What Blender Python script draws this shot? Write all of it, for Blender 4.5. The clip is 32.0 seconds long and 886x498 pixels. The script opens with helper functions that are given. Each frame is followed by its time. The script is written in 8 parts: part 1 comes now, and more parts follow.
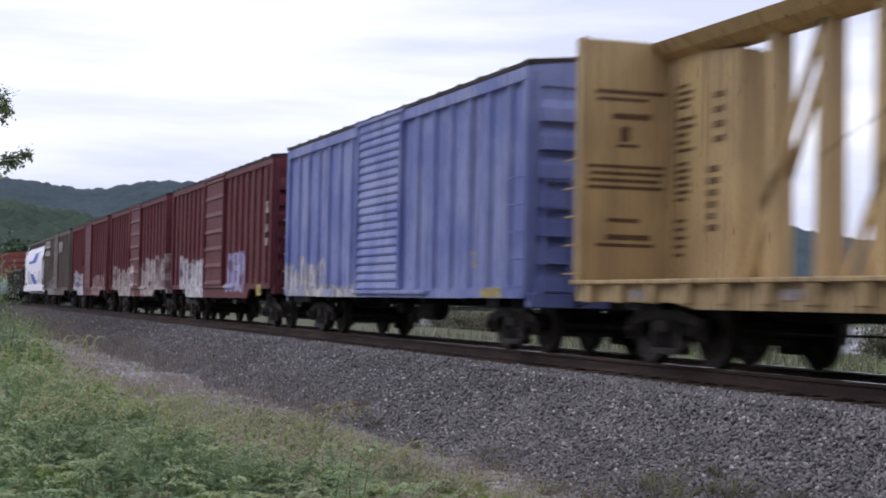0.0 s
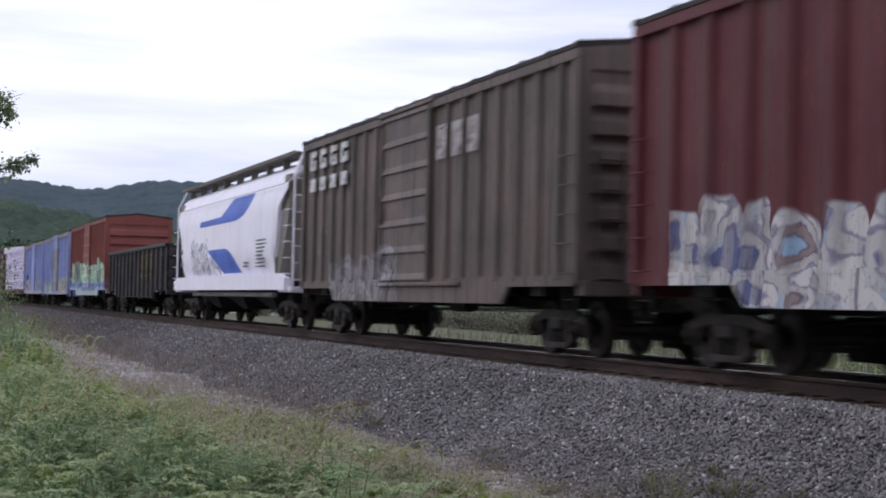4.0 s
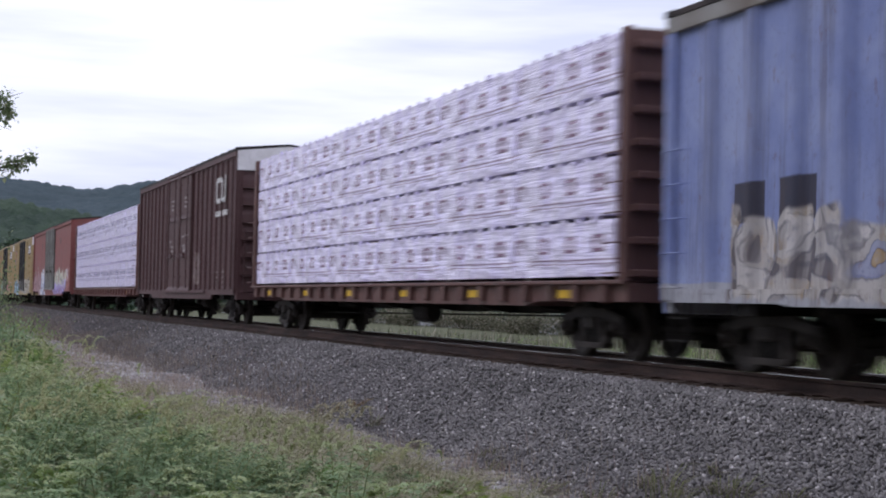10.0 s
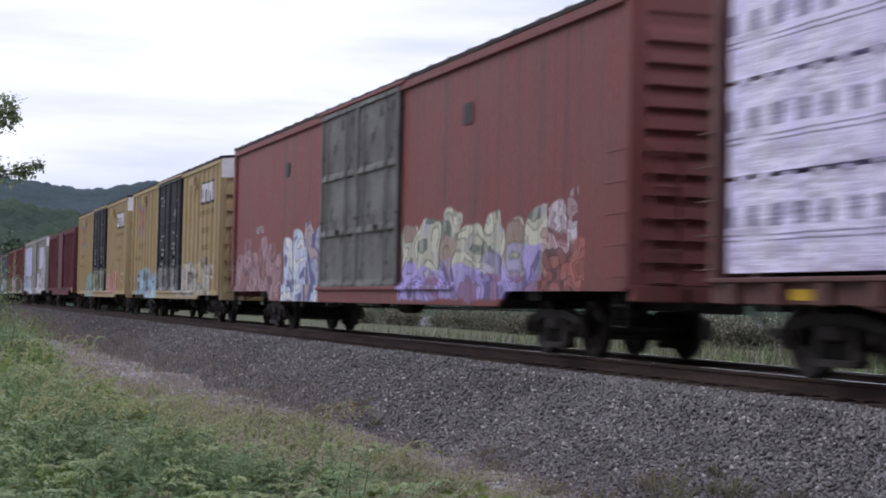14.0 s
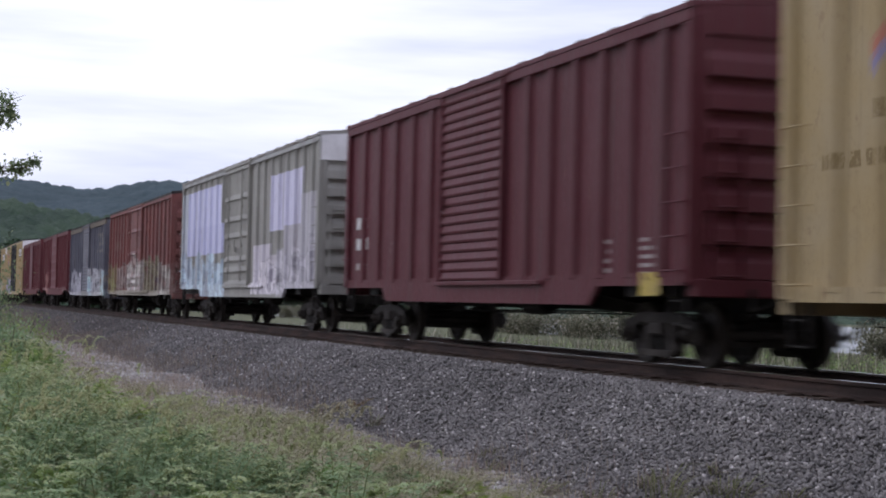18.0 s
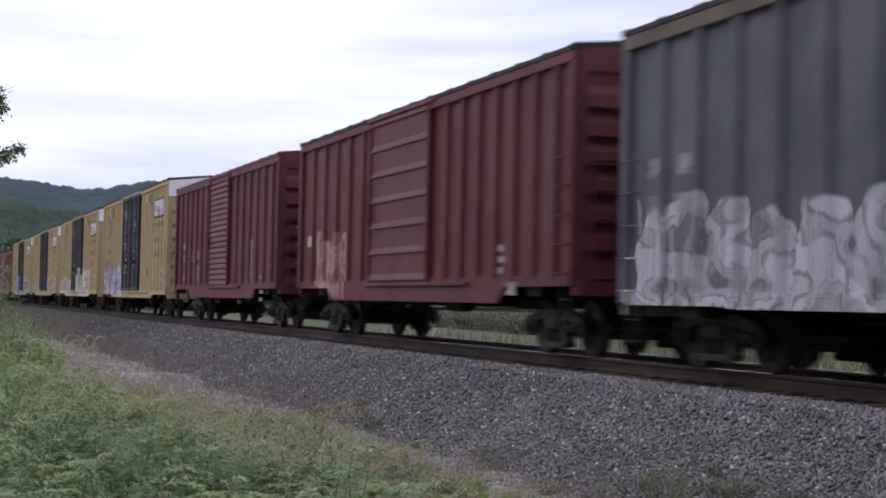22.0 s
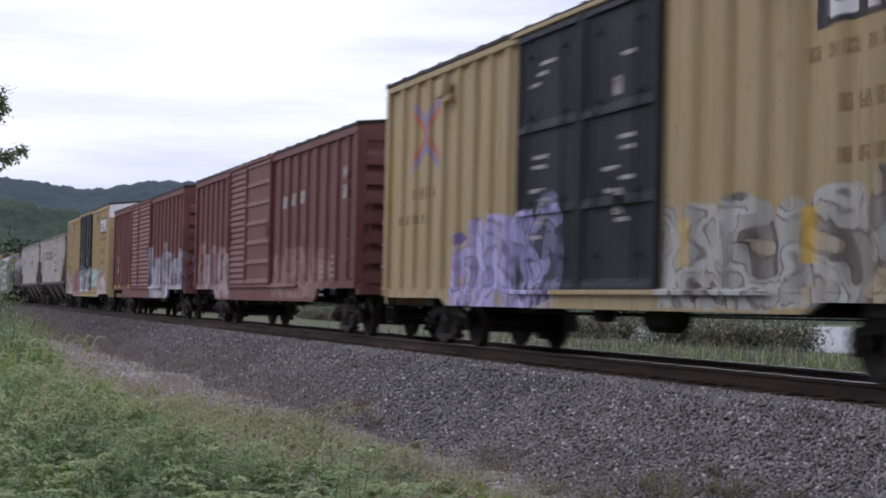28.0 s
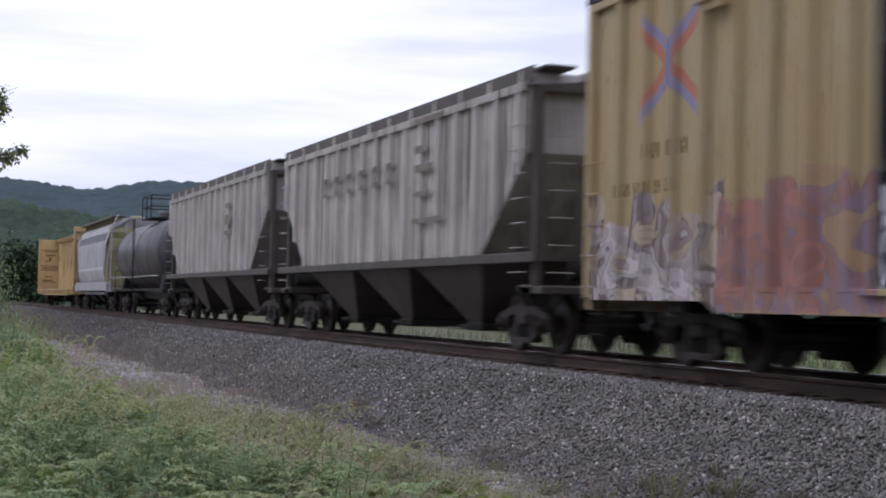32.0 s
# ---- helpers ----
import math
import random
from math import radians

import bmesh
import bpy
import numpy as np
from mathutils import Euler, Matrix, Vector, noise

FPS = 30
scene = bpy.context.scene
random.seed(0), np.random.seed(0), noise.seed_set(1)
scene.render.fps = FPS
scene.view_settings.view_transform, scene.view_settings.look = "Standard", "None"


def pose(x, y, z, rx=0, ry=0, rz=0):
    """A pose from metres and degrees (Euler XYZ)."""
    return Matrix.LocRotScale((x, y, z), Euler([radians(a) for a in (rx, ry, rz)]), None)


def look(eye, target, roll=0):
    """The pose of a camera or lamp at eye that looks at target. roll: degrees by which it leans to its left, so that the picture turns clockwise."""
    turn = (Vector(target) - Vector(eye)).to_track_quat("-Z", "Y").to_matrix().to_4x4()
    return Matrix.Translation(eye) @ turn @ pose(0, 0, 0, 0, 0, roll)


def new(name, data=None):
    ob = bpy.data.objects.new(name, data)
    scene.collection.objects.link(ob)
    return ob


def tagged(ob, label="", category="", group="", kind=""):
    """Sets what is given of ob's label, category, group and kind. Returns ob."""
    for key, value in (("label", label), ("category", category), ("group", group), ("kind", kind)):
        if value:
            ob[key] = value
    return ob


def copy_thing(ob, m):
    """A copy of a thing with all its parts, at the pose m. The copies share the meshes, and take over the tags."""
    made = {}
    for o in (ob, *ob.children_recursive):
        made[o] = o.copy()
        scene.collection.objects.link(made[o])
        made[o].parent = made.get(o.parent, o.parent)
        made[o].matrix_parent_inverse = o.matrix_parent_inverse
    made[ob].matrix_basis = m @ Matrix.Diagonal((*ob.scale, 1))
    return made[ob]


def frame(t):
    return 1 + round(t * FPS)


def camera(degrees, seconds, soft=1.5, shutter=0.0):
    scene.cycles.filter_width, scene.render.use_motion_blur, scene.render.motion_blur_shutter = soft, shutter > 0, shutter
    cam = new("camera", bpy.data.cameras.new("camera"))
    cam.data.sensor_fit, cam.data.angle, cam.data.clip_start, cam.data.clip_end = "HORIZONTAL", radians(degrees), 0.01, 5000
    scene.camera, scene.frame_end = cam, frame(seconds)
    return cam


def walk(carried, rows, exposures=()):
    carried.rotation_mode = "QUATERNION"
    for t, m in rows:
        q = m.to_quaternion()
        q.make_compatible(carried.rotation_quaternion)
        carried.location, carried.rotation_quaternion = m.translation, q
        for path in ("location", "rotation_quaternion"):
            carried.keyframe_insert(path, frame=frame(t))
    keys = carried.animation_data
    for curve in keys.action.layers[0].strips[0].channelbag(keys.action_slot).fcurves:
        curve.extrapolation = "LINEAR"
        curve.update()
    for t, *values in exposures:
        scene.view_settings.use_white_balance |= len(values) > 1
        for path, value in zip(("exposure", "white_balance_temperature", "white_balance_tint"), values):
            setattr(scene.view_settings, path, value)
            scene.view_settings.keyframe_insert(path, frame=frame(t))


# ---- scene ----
# ---------------------------------------------------------------- camera
# x runs along the track (the train travels towards +x), y points across it, away from the camera; rail tops are at z = 0
cam = camera(31.04, 32.0, soft=1.9, shutter=0.5)
EYE = Vector((0.0, -10.52, 0.749))
YAW, PITCH = radians(18.75), radians(1.947)
AIM = Vector((-math.cos(YAW) * math.cos(PITCH), math.sin(YAW) * math.cos(PITCH), math.sin(PITCH)))
walk(cam, [(0.0, look(EYE, EYE + AIM, 1.238)), (32.0, look(EYE, EYE + AIM, 1.238))],
     exposures=[(0.0, 0.0, 6050, 14), (32.0, 0.0, 6050, 14)])

# ---------------------------------------------------------------- world and sun
world = bpy.data.worlds.new("overcast_sky")
scene.world = world
world.use_nodes = True
wn, wl = world.node_tree.nodes, world.node_tree.links
wn.clear()
w_out, w_bg = wn.new("ShaderNodeOutputWorld"), wn.new("ShaderNodeBackground")
w_sky = wn.new("ShaderNodeTexSky")
w_sky.sky_type, w_sky.sun_disc = "NISHITA", False
w_sky.sun_elevation, w_sky.sun_rotation = radians(48), radians(200)
w_gain = wn.new("ShaderNodeVectorMath")
w_gain.operation = "SCALE"
w_gain.inputs["Scale"].default_value = 0.10
w_tc, w_map = wn.new("ShaderNodeTexCoord"), wn.new("ShaderNodeMapping")
w_map.inputs["Scale"].default_value = (1.5, 1.5, 13.0)
w_noise = wn.new("ShaderNodeTexNoise")
w_noise.inputs["Scale"].default_value, w_noise.inputs["Detail"].default_value, w_noise.inputs["Roughness"].default_value = 2.1, 5, 0.5
w_ramp = wn.new("ShaderNodeValToRGB")
w_ramp.color_ramp.elements[0].position, w_ramp.color_ramp.elements[0].color = 0.38, (0.655, 0.675, 0.79, 1)
w_ramp.color_ramp.elements[1].position, w_ramp.color_ramp.elements[1].color = 0.66, (0.98, 0.97, 1.0, 1)
w_mix = wn.new("ShaderNodeMix")
w_mix.data_type = "RGBA"
w_mix.inputs["Factor"].default_value = 0.93
wl.new(w_sky.outputs[0], w_gain.inputs[0])
wl.new(w_tc.outputs["Generated"], w_map.inputs[0])
wl.new(w_map.outputs[0], w_noise.inputs["Vector"])
wl.new(w_noise.outputs["Fac"], w_ramp.inputs[0])
wl.new(w_gain.outputs[0], w_mix.inputs[6])
wl.new(w_ramp.outputs[0], w_mix.inputs[7])
wl.new(w_mix.outputs[2], w_bg.inputs[0])
w_bg.inputs["Strength"].default_value = 1.22
wl.new(w_bg.outputs[0], w_out.inputs[0])

sun = new("sun", bpy.data.lights.new("sun", "SUN"))
sun.data.energy, sun.data.angle, sun.data.color = 0.7, radians(25), (1.0, 0.96, 0.9)
sun.matrix_world = look((-22, -34, 42), (0, 0, 0))


# ---------------------------------------------------------------- materials
def nodes_of(name):
    m = bpy.data.materials.new(name)
    m.use_nodes = True
    return m, m.node_tree.nodes, m.node_tree.links, m.node_tree.nodes["Principled BSDF"]


def math_node(n, l, op, a, b=None, c=None, clamp=False):
    q = n.new("ShaderNodeMath")
    q.operation, q.use_clamp = op, clamp
    for i, v in enumerate((a, b, c)):
        if v is None:
            continue
        if isinstance(v, (int, float)):
            q.inputs[i].default_value = v
        else:
            l.new(v, q.inputs[i])
    return q.outputs[0]


def mix_node(n, l, fac, a, b):
    q = n.new("ShaderNodeMix")
    q.data_type = "RGBA"
    for i, v in ((0, fac), (6, a), (7, b)):
        if isinstance(v, (int, float)):
            q.inputs[i].default_value = v
        elif isinstance(v, (tuple, list)):
            q.inputs[i].default_value = (*v[:3], 1)
        else:
            l.new(v, q.inputs[i])
    return q.outputs[2]


def noise_node(n, l, vec, scale, detail=3, rough=0.55, stretch=None):
    if stretch:
        mp = n.new("ShaderNodeMapping")
        mp.inputs["Scale"].default_value = stretch
        l.new(vec, mp.inputs[0])
        vec = mp.outputs[0]
    q = n.new("ShaderNodeTexNoise")
    q.inputs["Scale"].default_value, q.inputs["Detail"].default_value, q.inputs["Roughness"].default_value = scale, detail, rough
    l.new(vec, q.inputs["Vector"])
    return q.outputs["Fac"]


def step_node(n, l, v, lo, hi):
    q = n.new("ShaderNodeMapRange")
    q.interpolation_type = "SMOOTHSTEP"
    q.inputs["From Min"].default_value, q.inputs["From Max"].default_value = lo, hi
    l.new(v, q.inputs["Value"])
    return q.outputs["Result"]


def bump_node(n, l, height, strength, distance, bsdf):
    q = n.new("ShaderNodeBump")
    q.inputs["Strength"].default_value, q.inputs["Distance"].default_value = strength, distance
    l.new(height, q.inputs["Height"])
    l.new(q.outputs[0], bsdf.inputs["Normal"])


def plain(name, colour, second=None, scale=4.0, rough=0.6, metal=0.0, bump=0.2, depth=0.01, amount=1.0, island=0.0, stretch=None, spots=None, lo=0.35, hi=0.65):
    """A surface of two colours mixed by noise, with fine relief. island: how far loose pieces differ in lightness."""
    m, n, l, b = nodes_of(name)
    tc = n.new("ShaderNodeTexCoord").outputs["Object"]
    big = noise_node(n, l, tc, scale, 4, 0.6, stretch)
    fine = noise_node(n, l, tc, scale * 9, 3, 0.6)
    col = mix_node(n, l, math_node(n, l, "MULTIPLY", step_node(n, l, big, lo, hi), amount), colour, second or [c * 0.6 for c in colour])
    col = mix_node(n, l, math_node(n, l, "MULTIPLY", step_node(n, l, fine, 0.45, 0.75), 0.35), col, [c * 0.55 for c in colour])
    if spots:
        col = mix_node(n, l, step_node(n, l, noise_node(n, l, tc, scale * 3.1, 2), spots[1], spots[1] + 0.05), col, spots[0])
    if island:
        g = n.new("ShaderNodeNewGeometry").outputs["Random Per Island"]
        hs = n.new("ShaderNodeHueSaturation")
        l.new(math_node(n, l, "MULTIPLY_ADD", g, 2 * island, 1 - island), hs.inputs["Value"])
        l.new(math_node(n, l, "MULTIPLY_ADD", g, 0.05, 0.475), hs.inputs["Hue"])
        l.new(col, hs.inputs["Color"])
        col = mix_node(n, l, step_node(n, l, g, 0.965, 0.97), hs.outputs[0], [min(0.6, 2.2 * c) for c in colour])
    l.new(col, b.inputs["Base Color"])
    b.inputs["Metallic"].default_value = metal
    if metal < 0.5:
        b.inputs["Specular IOR Level"].default_value = 0.2
    l.new(math_node(n, l, "MULTIPLY_ADD", fine, 0.25, rough - 0.12), b.inputs["Roughness"])
    bump_node(n, l, fine, bump, depth, b)
    return m


def worn(name, colour, second, coarse=6.5):
    """Old lettering paint, flaked away in places so that the car shows through; every mark flakes differently."""
    m = plain(name, colour, second, 3.0, 0.62, 0.0, 0.05)
    n, l = m.node_tree.nodes, m.node_tree.links
    b = n["Principled BSDF"]
    vec = n.new("ShaderNodeVectorMath")
    vec.operation = "ADD"
    l.new(n.new("ShaderNodeTexCoord").outputs["Object"], vec.inputs[0])
    spread = n.new("ShaderNodeVectorMath")
    spread.operation = "SCALE"
    spread.inputs[0].default_value = (37.0, 11.0, 23.0)
    l.new(n.new("ShaderNodeObjectInfo").outputs["Random"], spread.inputs["Scale"])
    l.new(spread.outputs[0], vec.inputs[1])
    flake = noise_node(n, l, vec.outputs[0], coarse, 3, 0.6)
    l.new(step_node(n, l, flake, 0.35, 0.46), b.inputs["Alpha"])
    return m


def leafy(name, colour, second, third=None, spread=0.35, translucent=0.25):
    """Leaves that differ one by one, with a little light coming through."""
    m, n, l, b = nodes_of(name)
    g = n.new("ShaderNodeNewGeometry").outputs["Random Per Island"]
    tc = n.new("ShaderNodeTexCoord").outputs["Object"]
    big = noise_node(n, l, tc, 1.1, 3)
    col = mix_node(n, l, step_node(n, l, big, 0.43, 0.57), colour, second)
    if third:
        col = mix_node(n, l, step_node(n, l, g, 0.84, 0.9), col, third)
    hs = n.new("ShaderNodeHueSaturation")
    l.new(math_node(n, l, "MULTIPLY_ADD", g, 2 * spread, 1 - spread), hs.inputs["Value"])
    l.new(col, hs.inputs["Color"])
    l.new(hs.outputs[0], b.inputs["Base Color"])
    b.inputs["Roughness"].default_value = 0.6
    b.inputs["Specular IOR Level"].default_value = 0.25
    t = n.new("ShaderNodeBsdfTranslucent")
    l.new(hs.outputs[0], t.inputs["Color"])
    mx = n.new("ShaderNodeMixShader")
    mx.inputs[0].default_value = translucent
    l.new(b.outputs[0], mx.inputs[1])
    l.new(t.outputs[0], mx.inputs[2])
    l.new(mx.outputs[0], n["Material Output"].inputs["Surface"])
    return m


def paint(name, root, base, fade, dirt=(0.095, 0.072, 0.066), streaks=0.5, rust=0.35, rust_colour=(0.16, 0.075, 0.045), graffiti=(), patches=(), rough=0.55, lettering=(), cross=None):
    """Weathered paint of one car, laid out in the car's own metres: patches of other paint (x0, x1, z0, z1, colour)
    and sprayed pieces (x0, x1, z0, z1, fill, second fill, outline, cells per metre)."""
    m, n, l, b = nodes_of(name)
    tcn = n.new("ShaderNodeTexCoord")
    tcn.object = root
    tc = tcn.outputs["Object"]
    sep = n.new("ShaderNodeSeparateXYZ")
    l.new(tc, sep.inputs[0])
    X, Z = sep.outputs[0], sep.outputs[2]
    big = noise_node(n, l, tc, 0.7, 4, 0.6)
    fine = noise_node(n, l, tc, 14, 4, 0.65)
    col = mix_node(n, l, step_node(n, l, big, 0.35, 0.65), base, fade)
    wob = noise_node(n, l, tc, 2.2, 3, 0.6)
    edge = math_node(n, l, "SUBTRACT", wob, 0.5)

    def inside(x0, x1, z0, z1, rag):
        d = math_node(n, l, "MINIMUM", math_node(n, l, "SUBTRACT", X, x0), math_node(n, l, "SUBTRACT", x1, X))
        d = math_node(n, l, "MINIMUM", d, math_node(n, l, "SUBTRACT", Z, z0))
        e = math_node(n, l, "MINIMUM", d, math_node(n, l, "SUBTRACT", z1, Z))
        return math_node(n, l, "MULTIPLY_ADD", edge, rag, e)

    for x0, x1, z0, z1, c in patches:
        col = mix_node(n, l, step_node(n, l, inside(x0, x1, z0, z1, 0.06), -0.01, 0.02), col, c)
    for x0, x1, z0, z1, pitch, c in lettering:
        # worn unreadable words: broken blocks in a row
        u = math_node(n, l, "MULTIPLY_ADD", wob, 0.5, math_node(n, l, "MULTIPLY", X, 1 / pitch))
        on = math_node(n, l, "MULTIPLY", step_node(n, l, inside(x0, x1, z0, z1, 0.05), -0.01, 0.02), step_node(n, l, math_node(n, l, "FRACT", u), 0.30, 0.36))
        col = mix_node(n, l, math_node(n, l, "MULTIPLY", on, step_node(n, l, fine, 0.66, 0.5)), col, c)
    if cross:
        # a faded saltire with an oval in the middle
        dx, dz = (math_node(n, l, "ABSOLUTE", math_node(n, l, "SUBTRACT", q, c)) for q, c in ((X, cross[0]), (Z, cross[1])))
        off = math_node(n, l, "MULTIPLY_ADD", dx, -0.66, math_node(n, l, "MULTIPLY_ADD", edge, 0.12, dz))
        arm = math_node(n, l, "MULTIPLY", step_node(n, l, dx, 0.80, 0.74), step_node(n, l, fine, 0.72, 0.56))
        for c, lo, hi in (((0.46, 0.15, 0.11), -0.10, 0.08), ((0.25, 0.225, 0.43), 0.08, 0.25)):
            on = math_node(n, l, "MULTIPLY", step_node(n, l, off, lo - 0.015, lo + 0.015), step_node(n, l, off, hi + 0.015, hi - 0.015))
            col = mix_node(n, l, math_node(n, l, "MULTIPLY", on, math_node(n, l, "MULTIPLY", arm, 0.85)), col, c)
        o = math_node(n, l, "ADD", math_node(n, l, "POWER", math_node(n, l, "MULTIPLY", dx, 7.5), 2.0), math_node(n, l, "POWER", math_node(n, l, "MULTIPLY", dz, 2.9), 2.0))
        col = mix_node(n, l, step_node(n, l, o, 1.05, 0.95), col, (0.20, 0.19, 0.36))
    for k, (x0, x1, z0, z1, c1, c2, c3, cells) in enumerate(graffiti):
        # letters side by side, each with its own domed top, filled with outlined angular fields
        size = cells ** 0.5
        bend = math_node(n, l, "SUBTRACT", noise_node(n, l, tc, 1.1, 1, 0.4), 0.5)
        u = math_node(n, l, "MULTIPLY_ADD", X, 0.98 * size, math_node(n, l, "MULTIPLY_ADD", bend, 1.1, 3.3 * k + 0.37 * x0))
        u = math_node(n, l, "MULTIPLY_ADD", Z, 0.26 if k % 2 else -0.22, u)
        wn = n.new("ShaderNodeTexWhiteNoise")
        wn.noise_dimensions = "1D"
        l.new(math_node(n, l, "FLOOR", u), wn.inputs["W"])
        own = wn.outputs["Value"]
        fr = math_node(n, l, "FRACT", u)
        mid_off = math_node(n, l, "ABSOLUTE", math_node(n, l, "SUBTRACT", fr, 0.5))
        dome = math_node(n, l, "POWER", math_node(n, l, "MULTIPLY", mid_off, 2.0), 6.0)
        h = z1 - z0
        top = math_node(n, l, "MULTIPLY_ADD", dome, -0.16 * h, math_node(n, l, "MULTIPLY_ADD", own, -0.30 * h, z1))
        d = math_node(n, l, "MINIMUM", inside(x0, x1, z0, z1 + 1.0, 0.3), math_node(n, l, "MULTIPLY_ADD", bend, 0.35, math_node(n, l, "SUBTRACT", top, Z)))
        mott = noise_node(n, l, tc, 1.9, 4, 0.62)
        warp = n.new("ShaderNodeCombineXYZ")
        l.new(math_node(n, l, "MULTIPLY_ADD", noise_node(n, l, tc, 2.3, 1, 0.4, (1, 1, 0.6)), 0.40 / size, math_node(n, l, "MULTIPLY", X, 0.62)), warp.inputs[0])
        l.new(math_node(n, l, "MULTIPLY_ADD", mott, 0.45 / size, math_node(n, l, "MULTIPLY_ADD", Z, 1.15, 0.13 * k)), warp.inputs[1])
        flow = noise_node(n, l, warp.outputs[0], 1.55 * size, 0.6, 0.4)
        v = math_node(n, l, "MULTIPLY_ADD", flow, 9.0, math_node(n, l, "MULTIPLY", own, 3.0))
        pick = n.new("ShaderNodeTexWhiteNoise")
        pick.noise_dimensions = "1D"
        l.new(math_node(n, l, "FLOOR", v), pick.inputs["W"])
        tint = n.new("ShaderNodeSeparateColor")
        l.new(pick.outputs["Color"], tint.inputs[0])
        r = tint.outputs[0]
        band = math_node(n, l, "FRACT", v)
        rim = math_node(n, l, "MINIMUM", band, math_node(n, l, "SUBTRACT", 1.0, band))
        shade = math_node(n, l, "MULTIPLY_ADD", mott, 0.8, math_node(n, l, "MULTIPLY", tint.outputs[1], 0.5))
        pic = mix_node(n, l, step_node(n, l, shade, 0.52, 0.78), c1, c2)
        pic = mix_node(n, l, step_node(n, l, r, 0.72, 0.73), pic, [min(0.8, v * 1.3) for v in c1])
        pic = mix_node(n, l, math_node(n, l, "MULTIPLY", step_node(n, l, r, 0.24, 0.23), 0.85), pic, c3)
        # two upright limbs to a letter
        limb = step_node(n, l, math_node(n, l, "ABSOLUTE", math_node(n, l, "SUBTRACT", mid_off, 0.27)), 0.15, 0.07)
        limb = math_node(n, l, "MULTIPLY", limb, step_node(n, l, tint.outputs[2], 0.25, 0.45))
        pic = mix_node(n, l, math_node(n, l, "MULTIPLY", limb, 0.6), pic, [min(0.8, v * 1.2) for v in c1])
        line = math_node(n, l, "MULTIPLY", step_node(n, l, rim, 0.20, 0.06), step_node(n, l, mott, 0.60, 0.46))
        gap = math_node(n, l, "MULTIPLY", step_node(n, l, mid_off, 0.455, 0.475), step_node(n, l, mott, 0.44, 0.54))
        pic = mix_node(n, l, math_node(n, l, "MULTIPLY", math_node(n, l, "MAXIMUM", line, gap), 0.6), pic, [v * 0.85 for v in c3])
        wear = math_node(n, l, "MULTIPLY_ADD", step_node(n, l, fine, 0.58, 0.74), -0.45, 0.94)
        wear = math_node(n, l, "MULTIPLY", wear, math_node(n, l, "MULTIPLY_ADD", step_node(n, l, tint.outputs[2], 0.86, 0.87), -0.6, 1.0))
        col = mix_node(n, l, math_node(n, l, "MULTIPLY", step_node(n, l, d, -0.02, 0.05), wear), col, pic)
    st = noise_node(n, l, tc, 1.0, 4, 0.65, (3.2, 3.2, 0.22))
    col = mix_node(n, l, math_node(n, l, "MULTIPLY", step_node(n, l, st, 0.46, 0.74), streaks), col, dirt)
    rs = noise_node(n, l, tc, 5.0, 5, 0.7, (1, 1, 0.6))
    col = mix_node(n, l, math_node(n, l, "MULTIPLY", step_node(n, l, rs, 0.60, 0.70), rust), col, rust_colour)
    col = mix_node(n, l, math_node(n, l, "MULTIPLY", step_node(n, l, fine, 0.5, 0.8), 0.22), col, dirt)
    l.new(col, b.inputs["Base Color"])
    l.new(math_node(n, l, "MULTIPLY_ADD", fine, 0.3, rough - 0.15), b.inputs["Roughness"])
    b.inputs["Specular IOR Level"].default_value = 0.22
    bump_node(n, l, math_node(n, l, "ADD", math_node(n, l, "MULTIPLY", fine, 0.25), wob), 0.35, 0.02, b)
    return m


UNDER = plain("dusty_black_steel", (0.014, 0.0125, 0.012), (0.026, 0.022, 0.02), 3.0, 0.75, 0.0, 0.3)
TRUCK = plain("road_dusted_cast_steel", (0.058, 0.049, 0.045), (0.028, 0.024, 0.022), 4.0, 0.75, 0.0, 0.4)
WHEEL = plain("rolled_wheel_steel", (0.026, 0.021, 0.019), (0.042, 0.034, 0.029), 5.0, 0.6, 0.3, 0.2)
BRIGHT = plain("worn_bright_steel", (0.74, 0.72, 0.71), (0.62, 0.60, 0.59), 2.0, 0.16, 0.95, 0.02)
GALV = plain("galvanised_grey_steel", (0.40, 0.40, 0.40), (0.28, 0.27, 0.26), 1.5, 0.5, 0.3, 0.15)
WHITE = worn("white_marking_paint", (0.72, 0.72, 0.72), (0.5, 0.49, 0.48))
CREAM = worn("faded_yellow_marking_paint", (0.55, 0.42, 0.10), (0.40, 0.31, 0.12))
PALE = worn("faded_grey_marking_paint", (0.42, 0.375, 0.365), (0.28, 0.235, 0.23))
BLACKP = plain("black_marking_paint", (0.025, 0.025, 0.03), (0.06, 0.055, 0.055), 3.0, 0.5, 0.0, 0.05)
BROWNP = plain("brown_marking_paint", (0.16, 0.10, 0.05), (0.10, 0.065, 0.04), 3.0, 0.6, 0.0, 0.05)
SOOTP = plain("faded_dark_lettering", (0.15, 0.125, 0.11), (0.22, 0.19, 0.17), 3.0, 0.65, 0.0, 0.05)
SAFETY = plain("yellow_reflective_tape", (0.75, 0.48, 0.03), (0.6, 0.36, 0.03), 3.0, 0.45, 0.0, 0.05)
BLUEP = plain("blue_marking_paint", (0.10, 0.18, 0.60), (0.08, 0.14, 0.48), 1.2, 0.5, 0.0, 0.05)
BOARD = plain("weathered_walkway_steel", (0.16, 0.15, 0.13), (0.11, 0.10, 0.085), 2.0, 0.7, 0.2, 0.2)
